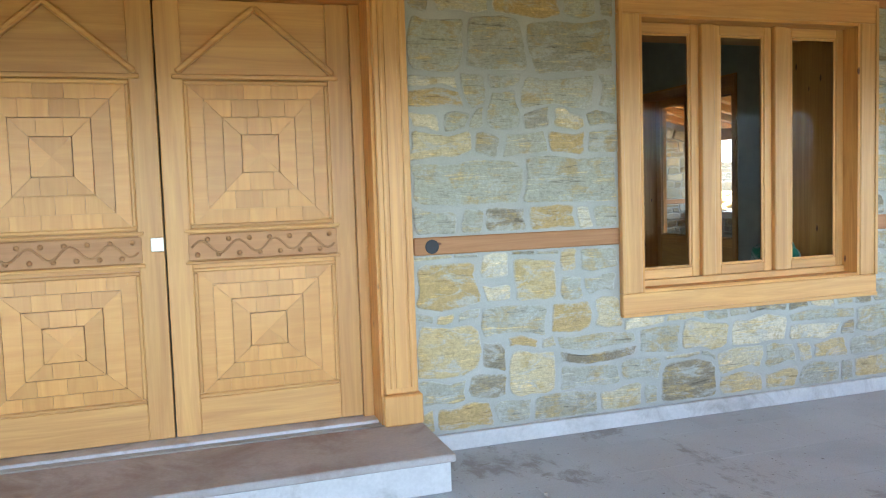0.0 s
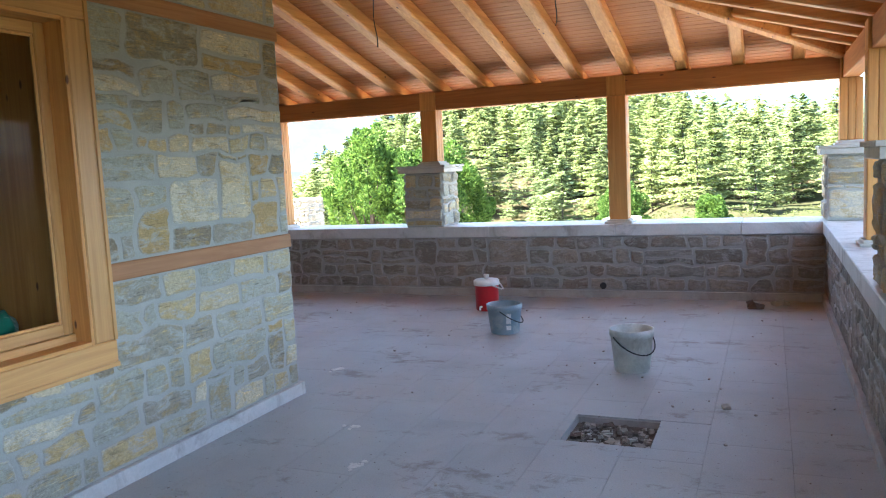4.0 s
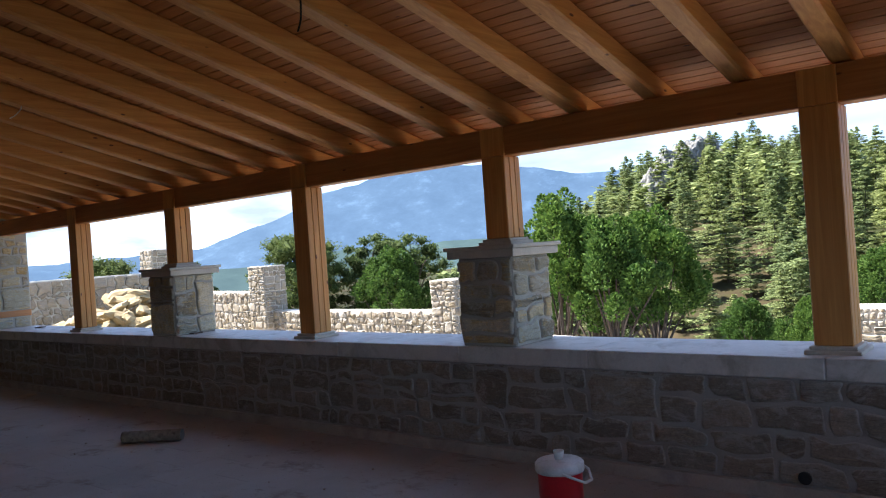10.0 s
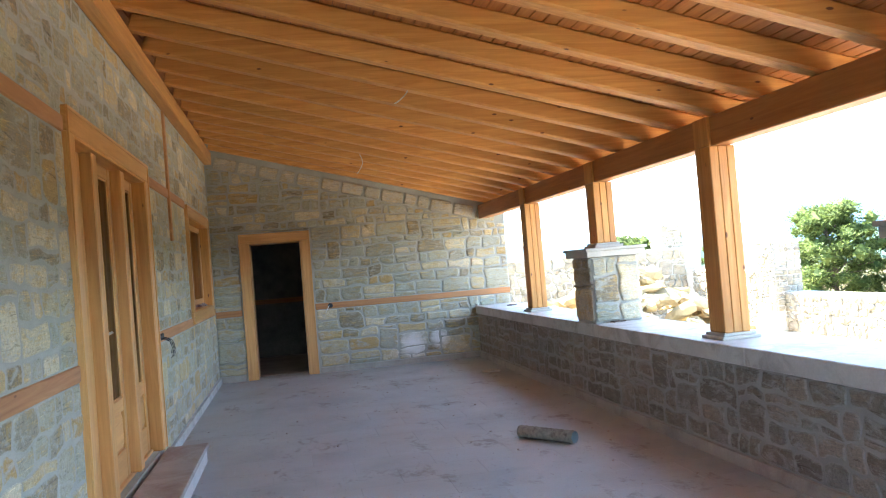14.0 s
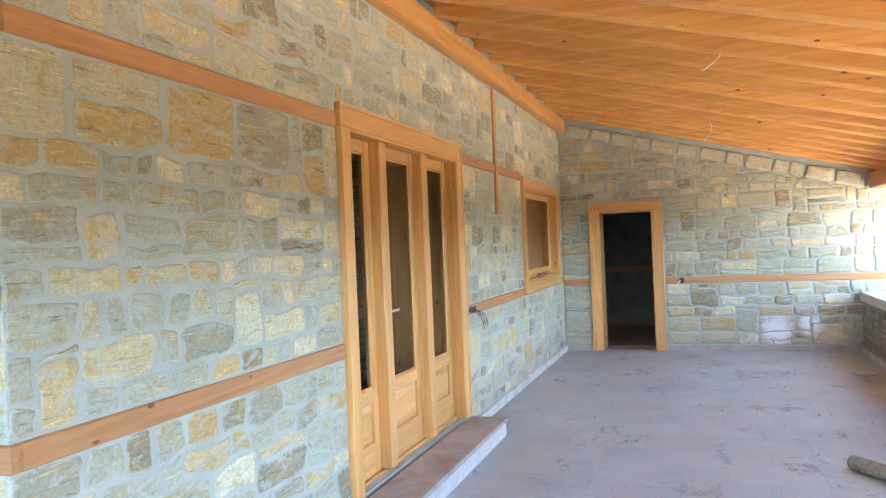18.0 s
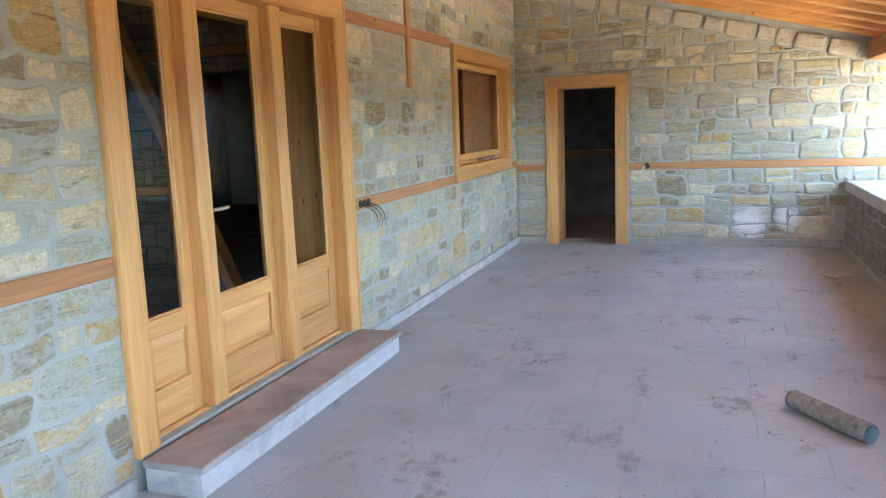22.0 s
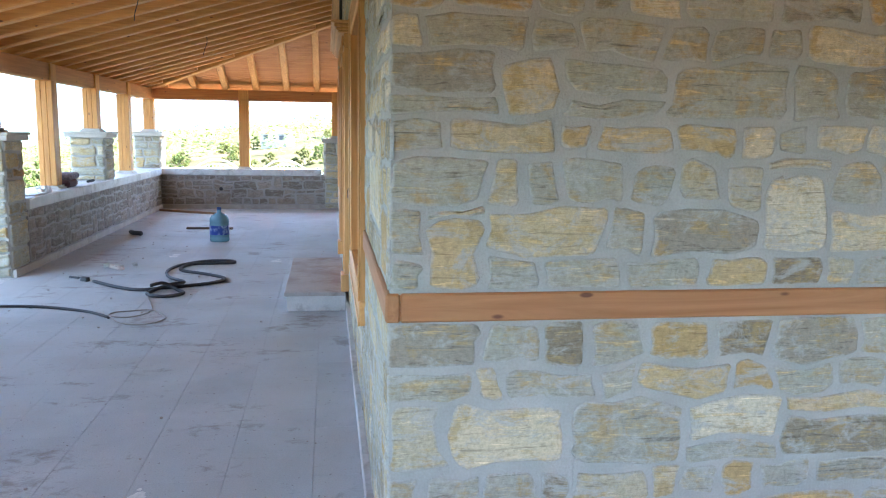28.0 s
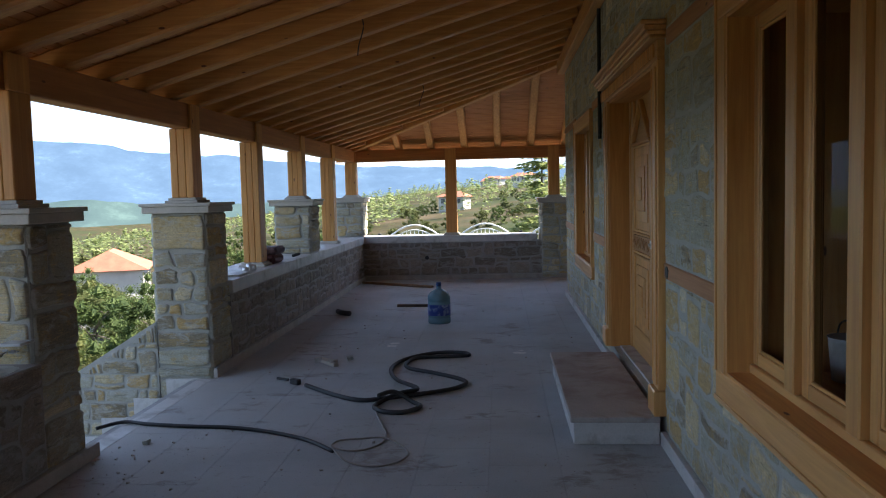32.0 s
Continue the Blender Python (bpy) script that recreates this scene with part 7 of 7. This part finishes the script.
ob = part("facing_stones", nf, CREAM_STONE_J, north_wall, "grey rubble facing", True)
ob["kind"] = "stuff"


def garden_pillar(x, y, top, seed):
    p = thing("garden_pillar", "square rubble pillar of pale limestone in the garden wall", "pillar", "garden pillars")
    h = 0.33
    part("core", cbox(x - h, x + h, y - h, y + h, top - 3.2, top, c=0.03), CAP, p)
    fs = Shape()
    for k, (o, u) in enumerate((((x - h, y - h), (1, 0, 0)), ((x + h, y - h), (0, 1, 0)), ((x + h, y + h), (-1, 0, 0)), ((x - h, y + h), (0, -1, 0)))):
        masonry(p, (*o, 0), u, 2 * h, top - 1.6, top, CREAM_STONE_J, seed=seed + k, depth=0.04, near=lambda q: False, rest=fs, rough=0.04, long=1.7)
    ob = part("facing_stones", fs, CREAM_STONE_J, p, "pale rubble facing", True)
    ob["kind"] = "stuff"


for i, (y, top) in enumerate(((19.2, 2.1), (13.9, 1.4), (7.7, 0.88), (-0.1, 0.26), (-7.0, -0.9))):
    garden_pillar(GX + 0.1, y, top, 70 + 5 * i)

# heap of quarry stones in the yard
YELLOW = plain("quarry_stone", (0.38, 0.29, 0.15), 0.9, vary=0.25, scale=2.0, relief=0.5, fine=14.0)
for i in range(120):
    f = rng.random() ** 0.6
    a = rng.uniform(0, 6.283)
    x, y = 8.2 + math.cos(a) * 2.6 * f, 13.6 + math.sin(a) * 2.0 * f
    z = ground_height(x, y) + 1.35 * (1 - f) + rng.uniform(0, 0.12)
    b = boulder("quarry_stone", "rough yellow building stone in a heap", "stone", x, y, z, rng.uniform(0.18, 0.4), rng.uniform(0.14, 0.28), rng.uniform(0.08, 0.16), YELLOW, 100 + i, "stone heap")
    b.matrix_basis = b.matrix_basis @ pose(0, 0, 0, rng.uniform(-30, 30), rng.uniform(-30, 30))


# ---- stair down from the veranda ----
stair = thing("stair", "straight flight of pale limestone steps down from the veranda", "stairs", kind="structure")
for k in range(12):
    y1 = SOUTH - 0.12 - 0.30 * k
    part("tread", cbox(GAP[0] + 0.002, GAP[1] - 0.002, y1 - 0.33, y1, -0.17 * (k + 1) - 0.04, -0.17 * (k + 1), c=0.006), MARBLE, stair)
    part("riser", cbox(GAP[0] + 0.002, GAP[1] - 0.002, y1 - 0.02, y1 + 0.01, -0.17 * (k + 1), -0.17 * k - 0.041 if k else -0.016, c=0.003), MARBLE, stair, "white limestone riser")
part("landing_edge", cbox(GAP[0] + 0.002, GAP[1] - 0.002, SOUTH - 0.14, SOUTH - 0.001, -0.05, -0.002, c=0.006), MARBLE, stair)
for k in range(12):
    y1 = SOUTH - 0.12 - 0.30 * k
    for x0, x1 in ((GAP[0] - 0.003, GAP[0] + 0.02), (GAP[1] - 0.02, GAP[1] + 0.003)):
        part("side_strip", cbox(x0, x1, y1 - 0.30, y1 - 0.003, -0.17 * (k + 1) + 0.001, -0.17 * (k + 1) + 0.17, c=0.003), MARBLE, stair, "white limestone strip along the steps")
for k, (x0, x1, u, ox) in enumerate(((-6.80, GAP[0] - 0.004, (0, 1, 0), GAP[0] - 0.004), (GAP[1] + 0.004, -3.83, (0, -1, 0), GAP[1] + 0.004))):
    flank = thing("stair_wall", "sloping rubble wall flanking the stair", "wall", kind="structure")
    ya, yb, za, zb = SOUTH - 0.49, -7.4, 0.50, -1.55
    part("core", Shape().add([(x0, yb, -4), (x1, yb, -4), (x1, ya, -4), (x0, ya, -4), (x0, yb, zb), (x1, yb, zb), (x1, ya, za), (x0, ya, za)],
                             [(0, 1, 2, 3), (4, 7, 6, 5), (0, 4, 5, 1), (1, 5, 6, 2), (2, 6, 7, 3), (3, 7, 4, 0)]), MORTAR, flank)
    o = (ox, yb, 0) if k == 0 else (ox, ya, 0)
    masonry(flank, o, u, ya - yb, -2.4, 0.5, STONE, (lambda s, z: z > zb + (za - zb) * s / (ya - yb) - 0.03) if k == 0 else (lambda s, z: z > za + (zb - za) * s / (ya - yb) - 0.03), True, lambda p: p.z > -1.6, 0.02, 90 + k)


# ---- houses on the far slope ----
PLASTER = plain("house_plaster", (0.5, 0.47, 0.42), 0.9, vary=0.1, scale=0.6)
RED_TILE = plain("red_roof_tile", (0.36, 0.11, 0.06), 0.85, vary=0.2, scale=1.5, relief=0.4)
DARK_PANE = plain("dark_window", (0.05, 0.055, 0.06), 0.3)


def far_house(x, y, w, d, h, turn, label, up=0.0):
    """A small hipped house with a row of windows on each long side."""
    o = thing("village_house", label, "house", "village houses", at=pose(x, y, ground_height(x, y) + up, 0, 0, turn))
    part("wall", Shape().box(-w / 2, w / 2, -d / 2, d / 2, -6.0, h, c=0.05), PLASTER, o)
    e = 0.5
    part("roof", Shape().add([(-w / 2 - e, -d / 2 - e, h), (w / 2 + e, -d / 2 - e, h), (w / 2 + e, d / 2 + e, h), (-w / 2 - e, d / 2 + e, h), (-w / 4, 0, h + d * 0.28), (w / 4, 0, h + d * 0.28)],
                             [(0, 1, 5, 4), (1, 2, 5), (2, 3, 4, 5), (3, 0, 4), (3, 2, 1, 0)]), RED_TILE, o, "red tiled hipped roof")
    for k in range(3):
        for side in (-1, 1):
            cx = (k - 1) * w / 3.2
            part("window", Shape().box(cx - 0.55, cx + 0.55, side * (d / 2 + 0.02) - 0.04, side * (d / 2 + 0.02) + 0.04, h * 0.35, h * 0.8, c=0.01), DARK_PANE, o)


far_house(*polar(92.9, 190), 6.5, 5, 2.4, 70, "pale house with a red tiled roof on the far slope", 1.0)
far_house(*polar(117.0, 75), 7, 6, 2.4, 20, "small house with a red tiled roof below the slope", 1.0)
for k in range(16):
    far_house(*polar(86.5 + 4.5 * rng.random(), rng.uniform(330, 520)), rng.uniform(5, 8), rng.uniform(4, 6), rng.uniform(2.4, 4), rng.uniform(0, 90), "distant village house on the hillside", 1.0)

# dried plaster splashes on the floor
SPLASH = plain("dried_plaster", (0.72, 0.70, 0.66), 0.9, vary=0.15, scale=20.0, relief=0.3)
rng9 = random.Random(91)


def splash(m, wide, high, n, label):
    s = Shape()
    for k in range(n):
        r = rng9.uniform(0.12, 0.42) * min(wide, high) * (1.0 if k < 3 else 0.35)
        cx, cy = rng9.gauss(0, wide * 0.22), rng9.gauss(0, high * 0.22)
        ring = []
        for i in range(11):
            a = i * math.tau / 11
            q = r * rng9.uniform(0.55, 1.15)
            ring.append((cx + q * math.cos(a), cy + q * math.sin(a)))
        h = 0.0015 + 0.0004 * k
        v = [(x, y, 0.0002) for x, y in ring] + [(cx + (x - cx) * 0.82, cy + (y - cy) * 0.82, h) for x, y in ring]
        f = [tuple(range(11, 22))] + [(i, (i + 1) % 11, 11 + (i + 1) % 11, 11 + i) for i in range(11)]
        s.add(v, f, m)
    tagged(part("plaster_splash", s, SPLASH), label, "splash", "dried plaster splashes")


for x, y, w, h, n in ((0.65, 0.08, 0.16, 0.12, 7), (-0.5, -0.7, 0.12, 0.10, 6), (-1.02, -1.01, 0.14, 0.10, 7), (-7.7, -2.15, 0.3, 0.2, 8), (-7.3, -0.8, 0.2, 0.16, 6)):
    splash(pose(x, y, 0.0005, 0, 0, rng9.uniform(0, 180)), w, h, n, "white dried plaster spattered on the stone floor")
for x, y, r in ((4.16, 4.83, 14), (4.30, 8.95, 40)):
    tagged(part("wood_chip", cbox(-0.07, 0.07, -0.045, 0.045, 0.0, 0.014, c=0.003, m=pose(x, y, SILL_T + 0.001, 0, 0, r)), WOODBIT["dark"]), "small dark wooden offcut lying on the coping", "offcut", "offcuts on the coping")

# ---- floor tiles ----
TX, TY = 0.60, 0.40
tile_meshes = {}
loose = Shape()
areas = [(WEST, EAST, SOUTH, -0.0), (0.0, EAST, 0.0, NORTH), (WEST, WCORN, 0.0, 3.0)]
for x0, x1, y0, y1 in areas:
    nx, ny = math.ceil((x1 - x0) / TX), math.ceil((y1 - y0) / TY)
    for j in range(ny):
        for i in range(-1, nx):
            a = max(x0, x0 + (i + (0.5 if j % 2 else 0.0)) * TX)
            b = min(x1, x0 + (i + 1 + (0.5 if j % 2 else 0.0)) * TX)
            c, d = y0 + j * TY, min(y1, y0 + (j + 1) * TY)
            if b - a < 0.02 or d - c < 0.02:
                continue
            pieces = [(a, b, c, d)]
            if a < PIT[1] and b > PIT[0] and c < PIT[3] and d > PIT[2]:
                pieces = []
                if a < PIT[0] - 0.02:
                    pieces.append((a, PIT[0], c, d))
                if b > PIT[1] + 0.02:
                    pieces.append((PIT[1], b, c, d))
                m0, m1 = max(a, PIT[0]), min(b, PIT[1])
                if c < PIT[2] - 0.02:
                    pieces.append((m0, m1, c, PIT[2]))
                if d > PIT[3] + 0.02:
                    pieces.append((m0, m1, PIT[3], d))
            for p, q, r, s in pieces:
                key = (round(q - p, 3), round(s - r, 3))
                if key not in tile_meshes:
                    tile_meshes[key] = cbox(-key[0] / 2 + 0.0007, key[0] / 2 - 0.0007, -key[1] / 2 + 0.0007, key[1] / 2 - 0.0007, -0.012, 0.0, c=0.0008).data("tile", TILE)
                lift = Matrix.Translation(((p + q) / 2, (r + s) / 2, 0.0))
                if p > -5.6 and not (r > 6.6):
                    ob = new("tile", tile_meshes[key])
                    ob.parent = floor
                    ob.matrix_basis = lift
                else:
                    md = tile_meshes[key]
                    loose.add([v.co for v in md.vertices], [tuple(f.vertices) for f in md.polygons], lift)
ob = part("tile_field", loose, TILE, floor)
ob["kind"] = "stuff"
